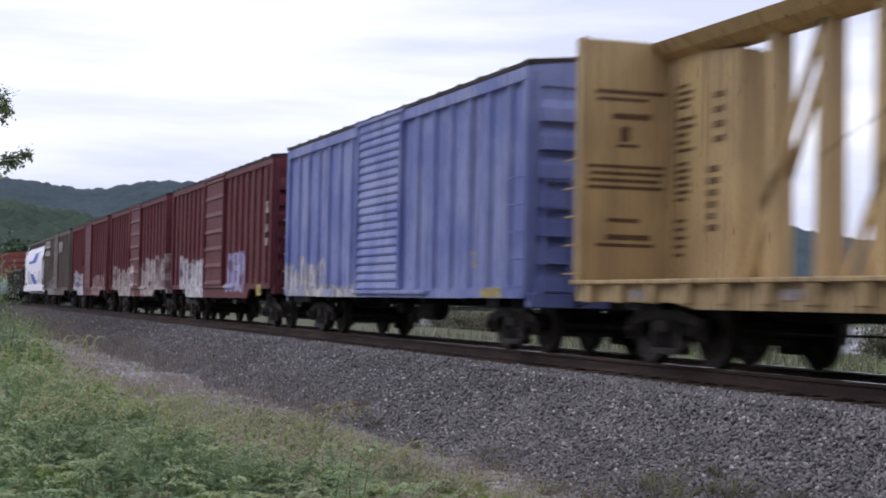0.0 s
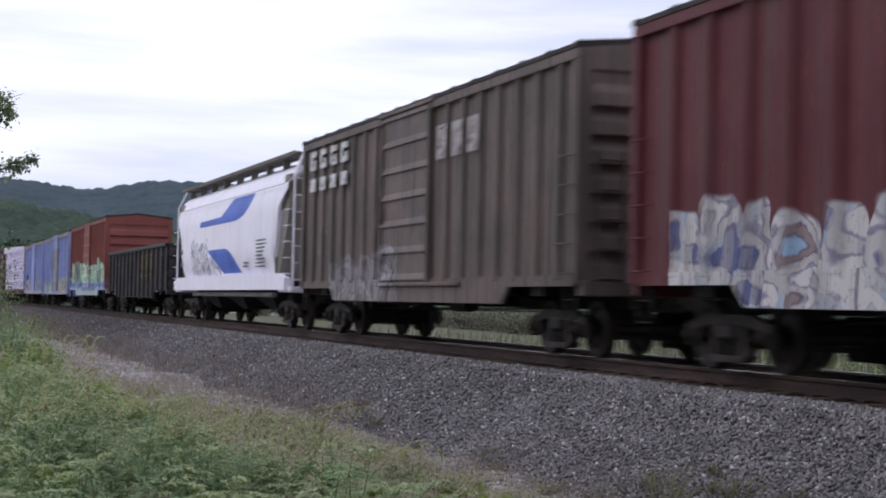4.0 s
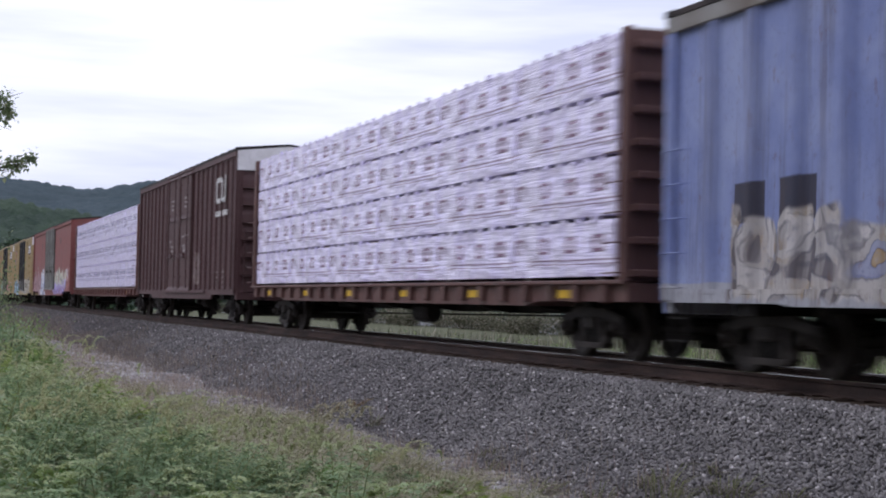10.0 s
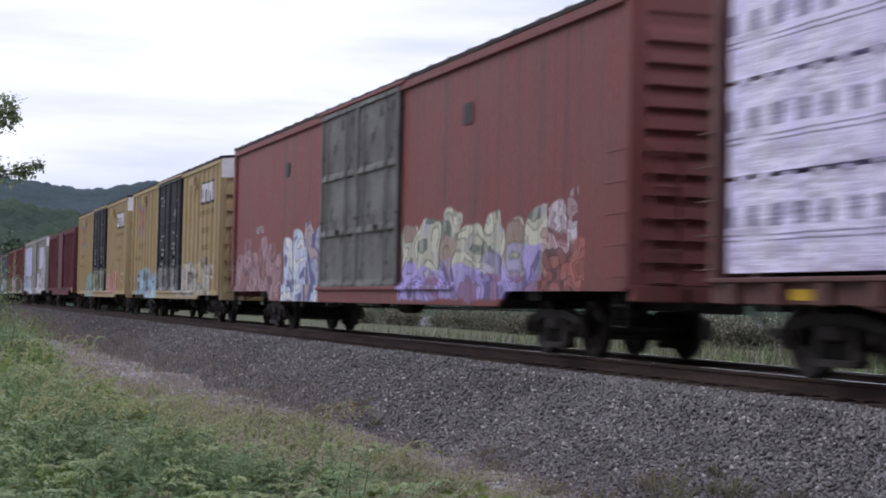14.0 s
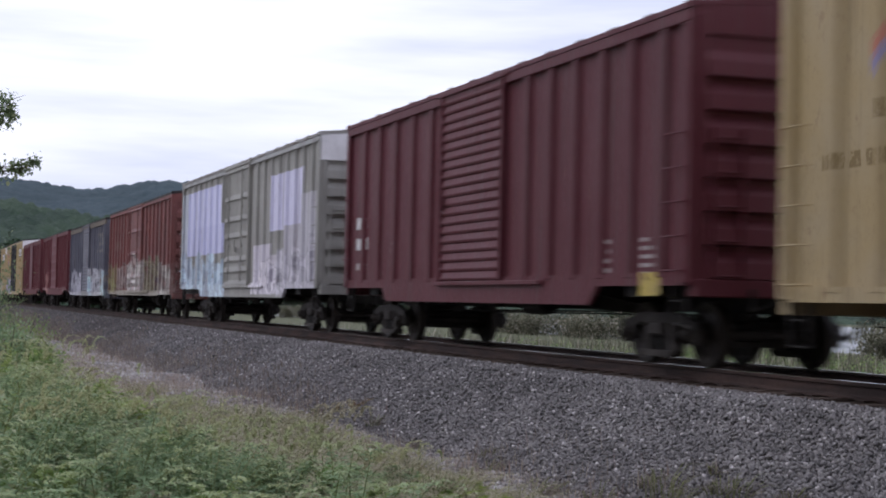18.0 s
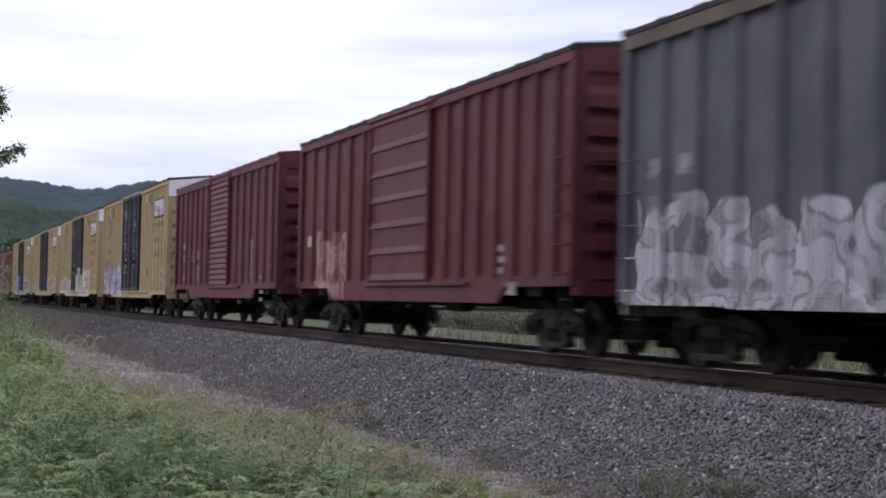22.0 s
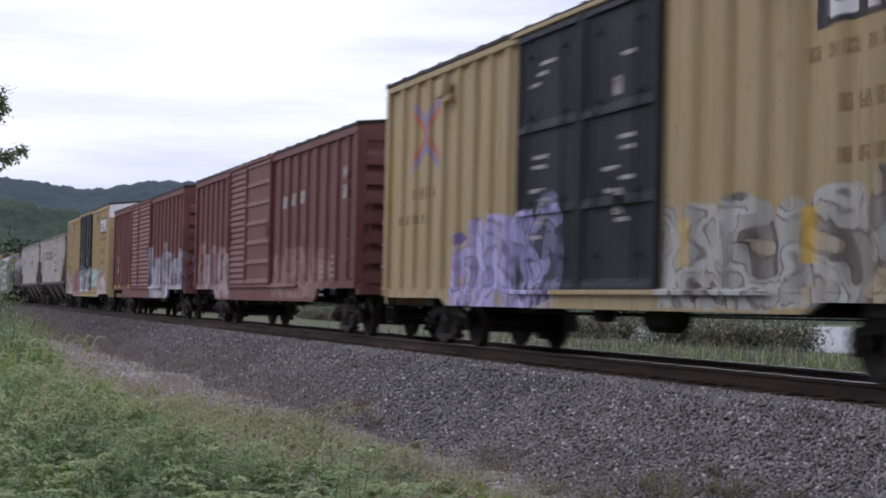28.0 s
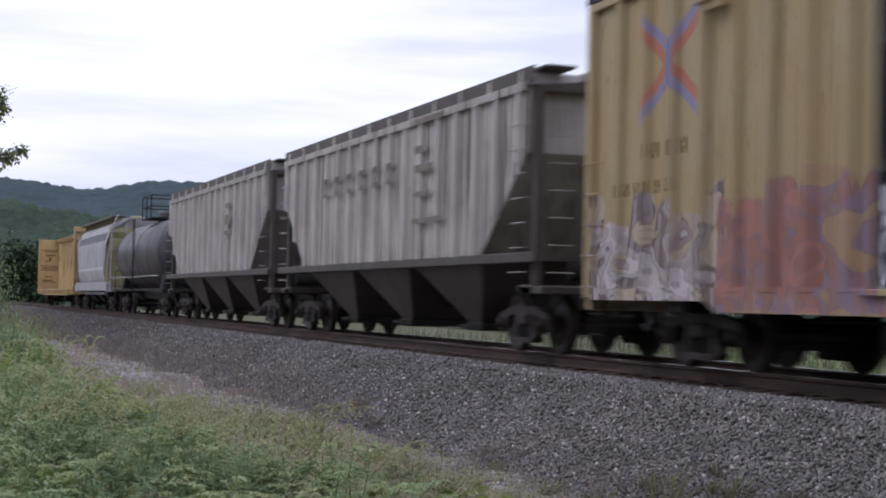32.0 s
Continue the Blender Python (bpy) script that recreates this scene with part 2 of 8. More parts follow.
RAILSIDE = plain("rusty_rail_steel", (0.075, 0.046, 0.038), (0.042, 0.029, 0.026), 2.5, 0.75, 0.1, 0.3, stretch=(0.4, 3, 3))
TIE = plain("creosoted_tie_wood", (0.07, 0.05, 0.04), (0.12, 0.09, 0.075), 2.0, 0.85, 0.0, 0.5, stretch=(6, 0.6, 3))
STONE = plain("crushed_grey_ballast", (0.262, 0.245, 0.245), (0.195, 0.183, 0.184), 1.6, 0.85, 0.0, 0.3, island=0.3)
FOULED = plain("fouled_dark_ballast", (0.165, 0.15, 0.15), (0.12, 0.11, 0.11), 0.5, 0.9, 0.0, 0.3, island=0.3)
BED = plain("ballast_bed", (0.15, 0.138, 0.137), (0.10, 0.092, 0.092), 14.0, 0.9, 0.0, 1.0, 0.04)


def ground_material():
    """Gravelly dirt on the track's near side, turf beyond the track."""
    m, n, l, b = nodes_of("gravelly_dirt_and_turf")
    tc = n.new("ShaderNodeTexCoord").outputs["Object"]
    sep = n.new("ShaderNodeSeparateXYZ")
    l.new(tc, sep.inputs[0])
    big, fine = noise_node(n, l, tc, 0.6, 4), noise_node(n, l, tc, 9, 4, 0.65)
    dirt = mix_node(n, l, step_node(n, l, big, 0.35, 0.65), (0.31, 0.275, 0.255), (0.235, 0.205, 0.18))
    turf = mix_node(n, l, step_node(n, l, big, 0.35, 0.65), (0.085, 0.093, 0.05), (0.115, 0.118, 0.068))
    y = math_node(n, l, "MULTIPLY_ADD", big, 1.6, sep.outputs[1])
    col = mix_node(n, l, step_node(n, l, y, 4.2, 5.0), dirt, turf)
    col = mix_node(n, l, step_node(n, l, y, -6.6, -7.6), col, (0.24, 0.225, 0.15))
    col = mix_node(n, l, math_node(n, l, "MULTIPLY", step_node(n, l, fine, 0.5, 0.72), 0.5), col, (0.07, 0.062, 0.05))
    l.new(col, b.inputs["Base Color"])
    b.inputs["Roughness"].default_value = 0.9
    b.inputs["Specular IOR Level"].default_value = 0.2
    bump_node(n, l, fine, 0.9, 0.04, b)
    return m


DIRT = ground_material()
BARK = plain("grey_brown_bark", (0.11, 0.085, 0.065), (0.06, 0.05, 0.04), 6.0, 0.85, 0.0, 0.8, 0.03)
WEEDLEAF = leafy("weed_leaf_green", (0.16, 0.27, 0.085), (0.26, 0.35, 0.11), (0.33, 0.40, 0.17), 0.10, 0.35)
FERNLEAF = leafy("grey_green_leaf", (0.29, 0.40, 0.225), (0.19, 0.28, 0.14), (0.38, 0.45, 0.28), 0.10, 0.42)
GRASSLEAF = leafy("straw_and_green_grass", (0.32, 0.33, 0.16), (0.42, 0.37, 0.24), (0.5, 0.44, 0.29), 0.3, 0.3)
OLIVELEAF = leafy("olive_leaf", (0.20, 0.235, 0.105), (0.29, 0.315, 0.14), (0.34, 0.34, 0.18), 0.12, 0.35)
HAZELEAF = leafy("soft_grey_olive_leaf", (0.42, 0.40, 0.28), (0.48, 0.44, 0.32), (0.54, 0.49, 0.38), 0.12, 0.45)
STRAWLEAF = leafy("pale_seed_head", (0.48, 0.44, 0.31), (0.42, 0.40, 0.26), (0.55, 0.50, 0.38), 0.2, 0.4)
DRYSTEM = leafy("dry_reddish_stem", (0.39, 0.315, 0.26), (0.45, 0.38, 0.30), (0.24, 0.16, 0.14), 0.25, 0.4)
MEADOW = leafy("meadow_green", (0.115, 0.118, 0.072), (0.155, 0.148, 0.10), (0.30, 0.275, 0.22))
TREELEAF = leafy("tree_leaf_green", (0.18, 0.24, 0.135), (0.22, 0.28, 0.145), (0.28, 0.30, 0.16), 0.25, 0.55)
TIPLEAF = leafy("pale_young_leaf", (0.38, 0.48, 0.26), (0.44, 0.50, 0.26), (0.48, 0.50, 0.32), 0.10, 0.42)
RUSTWEED = leafy("rusty_orange_weed", (0.24, 0.13, 0.06), (0.18, 0.12, 0.06), (0.26, 0.17, 0.09), 0.2, 0.3)
PLUMELEAF = leafy("pale_goldenrod_plume", (0.46, 0.50, 0.28), (0.52, 0.52, 0.30), (0.58, 0.56, 0.36), 0.12, 0.45)
LIMELEAF = leafy("lime_green_leaf", (0.26, 0.37, 0.075), (0.33, 0.41, 0.11), (0.40, 0.45, 0.16), 0.12, 0.4)
BROWNBRUSH = leafy("withered_brown_leaf", (0.17, 0.135, 0.07), (0.13, 0.10, 0.055), (0.22, 0.18, 0.10), 0.2, 0.25)
BROWNWEED = leafy("brown_grey_weed", (0.25, 0.21, 0.19), (0.20, 0.17, 0.152), (0.25, 0.21, 0.165), 0.2, 0.4)
FARLEAF = leafy("woodland_leaf", (0.036, 0.068, 0.034), (0.052, 0.085, 0.038), None, 0.4, 0.1)
# the blue of distance haze is mixed into the far ridge's base colour
FOREST = plain("hazed_far_hillside", (0.046, 0.069, 0.083), (0.035, 0.056, 0.067), 0.02, 0.9, 0.0, 0.6, 2.0, lo=0.4, hi=0.6)
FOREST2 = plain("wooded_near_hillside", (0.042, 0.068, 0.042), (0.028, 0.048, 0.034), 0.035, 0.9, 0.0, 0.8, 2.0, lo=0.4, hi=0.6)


# ---------------------------------------------------------------- mesh tools
class Geo:
    """Vertices and faces of one mesh."""

    def __init__(self):
        self.v, self.f = [], []

    def add(self, verts, faces):
        o = len(self.v)
        self.v += verts
        self.f += [tuple(i + o for i in q) for q in faces]
        return self

    def box(self, x0, x1, y0, y1, z0, z1, b=0.0):
        if b <= 0:
            return self.add([(x, y, z) for x in (x0, x1) for y in (y0, y1) for z in (z0, z1)],
                            [(0, 1, 3, 2), (4, 6, 7, 5), (0, 4, 5, 1), (2, 3, 7, 6), (0, 2, 6, 4), (1, 5, 7, 3)])
        vs, fs = [], []
        idx = {}
        lo, hi = (x0, y0, z0), (x1, y1, z1)
        for c in ((i, j, k) for i in (0, 1) for j in (0, 1) for k in (0, 1)):
            for a in range(3):
                p = [0, 0, 0]
                for d in range(3):
                    e = hi[d] if c[d] else lo[d]
                    p[d] = e if d == a else e + (-b if c[d] else b)
                idx[c, a] = len(vs)
                vs.append(tuple(p))
        for a in range(3):
            u, w = (a + 1) % 3, (a + 2) % 3
            for s in (0, 1):
                q = []
                for i, j in ((0, 0), (1, 0), (1, 1), (0, 1)):
                    c = [0, 0, 0]
                    c[a], c[u], c[w] = s, i, j
                    q.append(idx[tuple(c), a])
                fs.append(tuple(q) if s else tuple(reversed(q)))
                # chamfers along axis w between faces a and u
            for s in (0, 1):
                for t in (0, 1):
                    c0, c1 = [0, 0, 0], [0, 0, 0]
                    c0[a], c0[u], c0[w] = s, t, 0
                    c1[a], c1[u], c1[w] = s, t, 1
                    q = (idx[tuple(c0), a], idx[tuple(c0), u], idx[tuple(c1), u], idx[tuple(c1), a])
                    fs.append(q if s == t else tuple(reversed(q)))
        for c in ((i, j, k) for i in (0, 1) for j in (0, 1) for k in (0, 1)):
            q = (idx[c, 0], idx[c, 1], idx[c, 2])
            fs.append(q if sum(c) % 2 else tuple(reversed(q)))
        return self.add(vs, fs)

    def prism(self, outline, axis, a, b):
        """An outline of 2D points pushed along an axis from a to b. axis y: points are (x, z); x: (y, z); z: (x, y)."""
        n = len(outline)
        put = {"y": lambda p, t: (p[0], t, p[1]), "x": lambda p, t: (t, p[0], p[1]), "z": lambda p, t: (p[0], p[1], t)}[axis]
        return self.add([put(p, a) for p in outline] + [put(p, b) for p in outline],
                        [tuple(range(n)), tuple(range(2 * n - 1, n - 1, -1))] + [(i, i + n, (i + 1) % n + n, (i + 1) % n) for i in range(n)])

    def rod(self, p, q, r, sides=6, r2=None):
        p, q = Vector(p), Vector(q)
        w = (q - p).normalized()
        u = w.cross(Vector((0, 0, 1)) if abs(w.z) < 0.9 else Vector((1, 0, 0))).normalized()
        t = w.cross(u)
        r2 = r if r2 is None else r2
        vs = [tuple(c + (u * math.cos(a) + t * math.sin(a)) * rr) for c, rr in ((p, r), (q, r2)) for a in (2 * math.pi * i / sides for i in range(sides))]
        return self.add(vs, [(i, (i + 1) % sides, (i + 1) % sides + sides, i + sides) for i in range(sides)] + [tuple(range(sides - 1, -1, -1)), tuple(range(sides, 2 * sides))])

    def lathe(self, profile, axis, centre, sides=20, closed=True):
        """Turns (along, radius) points about an axis through the centre."""
        vs, fs, n = [], [], len(profile)
        for i in range(sides):
            a = 2 * math.pi * i / sides
            for t, r in profile:
                c, s = r * math.cos(a), r * math.sin(a)
                p = {"x": (t, c, s), "y": (c, t, s), "z": (c, s, t)}[axis]
                vs.append(tuple(p[k] + centre[k] for k in range(3)))
        for i in range(sides):
            j = (i + 1) % sides
            fs += [(i * n + k, i * n + k + 1, j * n + k + 1, j * n + k) for k in range(n - 1)]
        if closed:
            fs += [tuple(i * n for i in range(sides)), tuple(i * n + n - 1 for i in range(sides - 1, -1, -1))]
        return self.add(vs, fs)

    def mesh(self, name, smooth=False):
        me = bpy.data.meshes.new(name)
        me.from_pydata(self.v, [], self.f)
        bm = bmesh.new()
        bm.from_mesh(me)
        bmesh.ops.recalc_face_normals(bm, faces=bm.faces)
        bm.to_mesh(me)
        bm.free()
        if smooth:
            for p in me.polygons:
                p.use_smooth = True
        return me


CACHE = {}


def shared(key, make, smooth=False):
    """One mesh for all alike pieces."""
    if key not in CACHE:
        CACHE[key] = make().mesh(str(key[0]), smooth)
    return CACHE[key]


def part(name, mesh, material, parent, label="", at=(0, 0, 0), turn=0.0, kind=""):
    """Links one mesh (or Geo) as one object under a thing or a part. Alike pieces share their mesh; the material sits on the object."""
    if isinstance(mesh, Geo):
        mesh = mesh.mesh(name)
    ob = new(name, mesh)
    if not mesh.materials:
        mesh.materials.append(None)
    ob.material_slots[0].link = "OBJECT"
    ob.material_slots[0].material = material
    ob.parent = parent
    ob.location = at
    ob.rotation_euler = (0, 0, turn)
    return tagged(ob, label, kind=kind)


def cloud_mesh(name, verts, faces, material, smooth=False):
    """A mesh from arrays: many loose pieces with the same number of corners."""
    verts, faces = np.asarray(verts, np.float32), np.asarray(faces, np.int32)
    me = bpy.data.meshes.new(name)
    me.vertices.add(len(verts))
    me.vertices.foreach_set("co", verts.ravel())
    k = faces.shape[1]
    me.loops.add(faces.size)
    me.loops.foreach_set("vertex_index", faces.ravel())
    me.polygons.add(len(faces))
    me.polygons.foreach_set("loop_start", np.arange(0, faces.size, k, dtype=np.int32))
    me.update(calc_edges=True)
    me.materials.append(material)
    if smooth:
        me.polygons.foreach_set("use_smooth", np.ones(len(faces), bool))
    return me


# ---------------------------------------------------------------- ground, water, hills
def ground_z(x, y):
    """Height of the natural ground."""
    z = -1.2
    if y < -5:
        z += 0.30 * min(1.0, (-5 - y) / 5.0)
    if y > 4:
        z -= 0.40 * min(1.0, (y - 4) / 20.0) + 0.35 * max(0.0, min(1.0, (y - 22) / 20.0))
    if 48 < y < 60:
        z -= 1.0 * (y - 48) / 12
    elif 60 <= y < 150:
        z -= 1.0
    elif 150 <= y < 165:
        z -= 1.0 * (165 - y) / 15
    if abs(y) < 60 and abs(x) < 200:
        z += 0.10 * (noise.noise(Vector((x * 0.25, y * 0.25, 0))) + 0.5 * noise.noise(Vector((x * 0.8, y * 0.8, 3))))
    return z


def spread(stops):
    out = []
    for (a, b, step) in stops:
        out += list(np.arange(a, b, step))
    return out + [stops[-1][1]]


def build_ground():
    xs = spread([(-3600, -600, 300), (-600, -120, 40), (-120, -60, 4), (-60, 6, 0.8), (6, 60, 6), (60, 900, 120)])
    ys = spread([(-1800, -120, 240), (-120, -20, 10), (-20, -3, 0.5), (-3, 12, 1.5), (12, 48, 4), (48, 60, 3), (60, 150, 15), (150, 165, 3), (165, 600, 45), (600, 3600, 300)])
    vs = [(x, y, ground_z(x, y)) for x in xs for y in ys]
    n = len(ys)
    fs = [(i * n + j, (i + 1) * n + j, (i + 1) * n + j + 1, i * n + j + 1) for i in range(len(xs) - 1) for j in range(n - 1)]
    ob = new("ground", cloud_mesh("ground", vs, fs, DIRT, True))
    tagged(ob, "weedy gravelly dirt ground beside the railway", "ground", kind="structure")
    w = new("water", Geo().add([(-900, 52, -2.15), (200, 52, -2.15), (200, 160, -2.15), (-900, 160, -2.15)], [(0, 1, 2, 3)]).mesh("water"))
    m, nn, ll, b = nodes_of("river_water")
    b.inputs["Base Color"].default_value = (0.02, 0.025, 0.022, 1)
    b.inputs["Roughness"].default_value = 0.16
    tc = nn.new("ShaderNodeTexCoord").outputs["Object"]
    bump_node(nn, ll, noise_node(nn, ll, tc, 0.8, 4, 0.6, (1, 3, 1)), 0.9, 0.12, b)
    w.data.materials.append(m)
    tagged(w, "calm river reflecting the pale overcast sky", "river", kind="structure")


def lerp_table(rows, a):
    if a <= rows[0][0]:
        return rows[0][1]
    for (a0, v0), (a1, v1) in zip(rows, rows[1:]):
        if a <= a1:
            t = (a - a0) / (a1 - a0)
            t = t * t * (3 - 2 * t) * 0.6 + t * 0.4
            return v0 + (v1 - v0) * t
    return rows[-1][1]


def hillside(name, label, rows, az0, az1, step, r0, r1, rings, bump, size, material, base=-3.0):
    """A wooded ridge seen from the track: crest elevations in degrees by azimuth from -x towards +y, with canopy lumps."""
    vs, fs = [], []
    azs = np.arange(az0, az1 + step / 2, step)
    for a in azs:
        top = r1 * math.tan(radians(lerp_table(rows, a))) + 0.75
        for k in range(rings + 1):
            t = k / rings
            r = r0 + (r1 - r0) * t
            x, y = -r * math.cos(radians(a)), -10.5 + r * math.sin(radians(a))
            z = base + (top - base) * (t ** 1.25)
            p = Vector((x / size, y / size, 0))
            c = abs(noise.noise(p)) + 0.5 * abs(noise.noise(p * 2.1)) + 0.3 * noise.noise(p * 4.3)
            g = noise.noise(Vector((x / 160, y / 160, 5))) * 14 * t * (1 - t)
            vs.append((x, y, z + bump * (0.55 - c) * min(1, t * 6) + g))
        # the far slope falls away behind the crest
        r = r1 + 260
        vs.append((-r * math.cos(radians(a)), -10.5 + r * math.sin(radians(a)), base - 40))
    n = rings + 2
    fs = [(i * n + j, i * n + j + 1, (i + 1) * n + j + 1, (i + 1) * n + j) for i in range(len(azs) - 1) for j in range(n - 1)]
    ob = new(name, cloud_mesh(name, vs, fs, material, True))
    return tagged(ob, label, "hill", kind="structure")


def build_hills():
    far = [(-40, 3.0), (-12, 4.3), (0, 4.15), (3.15, 4.01), (6.03, 3.71), (8.96, 4.10), (11, 4.02), (13.35, 3.93), (20, 3.60), (29.9, 3.07), (34.1, 2.42), (45, 1.9), (70, 2.2), (90, 1.6)]
    near = [(-40, 2.6), (-8, 3.5), (1, 3.35), (3.15, 3.2), (5.2, 2.85), (6.8, 2.70), (9.5, 2.2), (14, 1.2), (22, 0.6), (40, 0.5)]
    hillside("hill_far", "long wooded far ridge, blue of haze painted in", far, -40, 90, 0.09, 760, 1500, 70, 4.0, 15, FOREST)
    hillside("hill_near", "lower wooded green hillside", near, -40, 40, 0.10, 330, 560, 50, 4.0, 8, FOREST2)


# ---------------------------------------------------------------- track
RAIL_OUT = [(-0.070, -0.185), (0.070, -0.185), (0.070, -0.172), (0.020, -0.158), (0.010, -0.142), (0.010, -0.052), (0.036, -0.040), (0.036, -0.008), (0.028, 0.0),
            (-0.028, 0.0), (-0.036, -0.008), (-0.036, -0.040), (-0.010, -0.052), (-0.010, -0.142), (-0.020, -0.158), (-0.070, -0.172)]


def build_track():
    track = new("ballast_bed", Geo().prism([(-4.1, -1.75), (-4.02, -1.27), (-1.95, -0.27), (-1.5, -0.235), (1.5, -0.235), (1.95, -0.27), (4.0, -1.3), (4.1, -1.8)], "x", -900, 700).mesh("ballast_bed"))
    track.data.materials.append(BED)
    tagged(track, "raised railway bed of crushed grey stone", "track bed", kind="structure")
    for side, y in (("rail_near", -0.7535), ("rail_far", 0.7535)):
        g = Geo()
        g.prism([(y + a, b) for a, b in RAIL_OUT], "x", -900, 700)
        ob = new(side, g.mesh(side))
        ob.data.materials.append(RAILSIDE)
        tagged(ob, "rusty steel rail with a bright worn top", "rail", kind="structure")
        part("rail_head", Geo().box(-900, 700, y - 0.027, y + 0.027, 0.0004, 0.0022), BRIGHT, ob, "polished running surface")
        inner = y - math.copysign(0.0375, y)
        part("gauge_face", Geo().box(-900, 700, inner - 0.0014, inner + 0.0014, -0.026, -0.006), BRIGHT, ob, "polished inner side of the rail head")
    tie = lambda: Geo().box(-0.11, 0.11, -1.3, 1.3, -0.36, -0.19, 0.012)
    plate = lambda: Geo().box(-0.09, 0.09, -0.19, 0.19, -0.19, -0.176, 0.004)
    holder = tagged(new("ties", Geo().box(-900, 700, -0.1, 0.1, -0.6, -0.5).mesh("ties")), "creosoted wooden railway ties bedded in ballast", "railway ties", kind="structure")
    holder.data.materials.append(BED)
    far = Geo()
    for i in range(-1800, 1400):
        x = i * 0.5
        if -74 < x < 2:
            part("tie", shared(("tie",), tie), TIE, holder, at=(x + random.uniform(-0.03, 0.03), random.uniform(-0.04, 0.04), random.uniform(-0.008, 0.008)), turn=random.uniform(-0.015, 0.015))
            if x > -50:
                part("tie_plate", shared(("tie_plate",), plate), RAILSIDE, holder, at=(x, -0.7535, 0))
        elif -300 < x < 60:
            far.box(x - 0.11, x + 0.11, -1.3, 1.3, -0.36, -0.19)
    part("tie_row", far, TIE, holder, kind="stuff")


def stones(name, label, n, place, small, large, material, seed):
    """n angular crushed stones: corners of cubes pulled about, each a loose piece."""
    rng = np.random.default_rng(seed)
    base = np.array([(x, y, z) for x in (-1, 1) for y in (-1, 1) for z in (-1, 1)], float)
    quads = np.array([(0, 1, 3, 2), (4, 6, 7, 5), (0, 4, 5, 1), (2, 3, 7, 6), (0, 2, 6, 4), (1, 5, 7, 3)])
    pos, scale = place(rng, n)
    size = rng.uniform(small, large, (n, 1, 1)) * 0.5 * scale[:, None, None]
    v = base[None] * rng.uniform(0.45, 1.0, (n, 1, 3)) + rng.normal(0, 0.22, (n, 8, 3))
    q = rng.normal(size=(n, 3, 3))
    r, _ = np.linalg.qr(q)
    v = np.einsum("nij,nkj->nki", r, v * size) + pos[:, None, :]
    f = (quads[None] + 8 * np.arange(n)[:, None, None]).reshape(-1, 4)
    ob = new(name, cloud_mesh(name, v.reshape(-1, 3), f, material))
    return tagged(ob, label, "gravel", kind="stuff")


def build_stones():
    def slope(rng, n, near=True):
        t = rng.random(n)
        x = np.where(t < 0.46, rng.uniform(-20, -8, n), -20 - 32 * rng.random(n) ** 1.15) if near else -38 - 92 * rng.random(n) ** 0.8
        # the fouled stretch begins gradually
        x = np.where(x < -36, np.minimum(x + rng.normal(0, 6, n), -30), x)
        y = rng.uniform(-4.05, -1.32, n)
        z = np.where(y > -1.95, -0.235 - 0.07 * (-1.5 - np.minimum(y, -1.5)), -0.27 + (y + 1.95) * 0.483)
        scale = np.full(n, 1.0 if near else 1.3)
        return np.stack([x, y, z + rng.uniform(-0.02, 0.04, n)], 1), scale

    def path(rng, n):
        x = -9 - 60 * rng.random(n) ** 1.4
        y = -4.6 + rng.normal(0, 0.6, n) - 0.35 * (rng.random(n) < 0.3)
        z = np.array([ground_z(a, b) for a, b in zip(x, y)])
        return np.stack([x, y, z + 0.01], 1), np.where(x < -35, 1.5, 1.0)

    stones("ballast_stones", "angular crushed grey ballast stones", 118000, slope, 0.022, 0.044, STONE, 3)
    stones("fouled_ballast_stones", "darker dirt-fouled ballast stones down the line", 36000, lambda rng, n: slope(rng, n, False), 0.024, 0.047, FOULED, 6)
    stones("path_gravel", "loose pale gravel on the dirt path", 24000, path, 0.018, 0.05, plain("pale_gravel", (0.43, 0.40, 0.395), (0.30, 0.275, 0.27), 1.0, 0.9, island=0.4), 4)


# ---------------------------------------------------------------- plants
def blades(n, rng, x, y, z, height, width, lean, bend=0.5):
    """Grass blades of two quads each, as arrays of corners and faces."""
    a = rng.uniform(0, 2 * np.pi, n)
    d = np.stack([np.cos(a), np.sin(a), np.zeros(n)], 1)
    s = np.stack([-np.sin(a), np.cos(a), np.zeros(n)], 1) * (width * rng.uniform(0.6, 1.3, n))[:, None]
    h = height * rng.uniform(0.55, 1.15, n)
    ln = lean * rng.uniform(0.1, 1.0, n) * h
    p0 = np.stack([x, y, z], 1)
    p1 = p0 + d * (ln * 0.35)[:, None] + np.stack([0 * h, 0 * h, h * 0.6], 1)
    p2 = p0 + d * (ln * (0.7 + bend))[:, None] + np.stack([0 * h, 0 * h, h], 1)
    v = np.stack([p0 - s, p0 + s, p1 - s * 0.8, p1 + s * 0.8, p2 - s * 0.15, p2 + s * 0.15], 1)
    f = np.array([(0, 1, 3, 2), (2, 3, 5, 4)])[None] + 6 * np.arange(n)[:, None, None]
    return v.reshape(-1, 3), f.reshape(-1, 4)


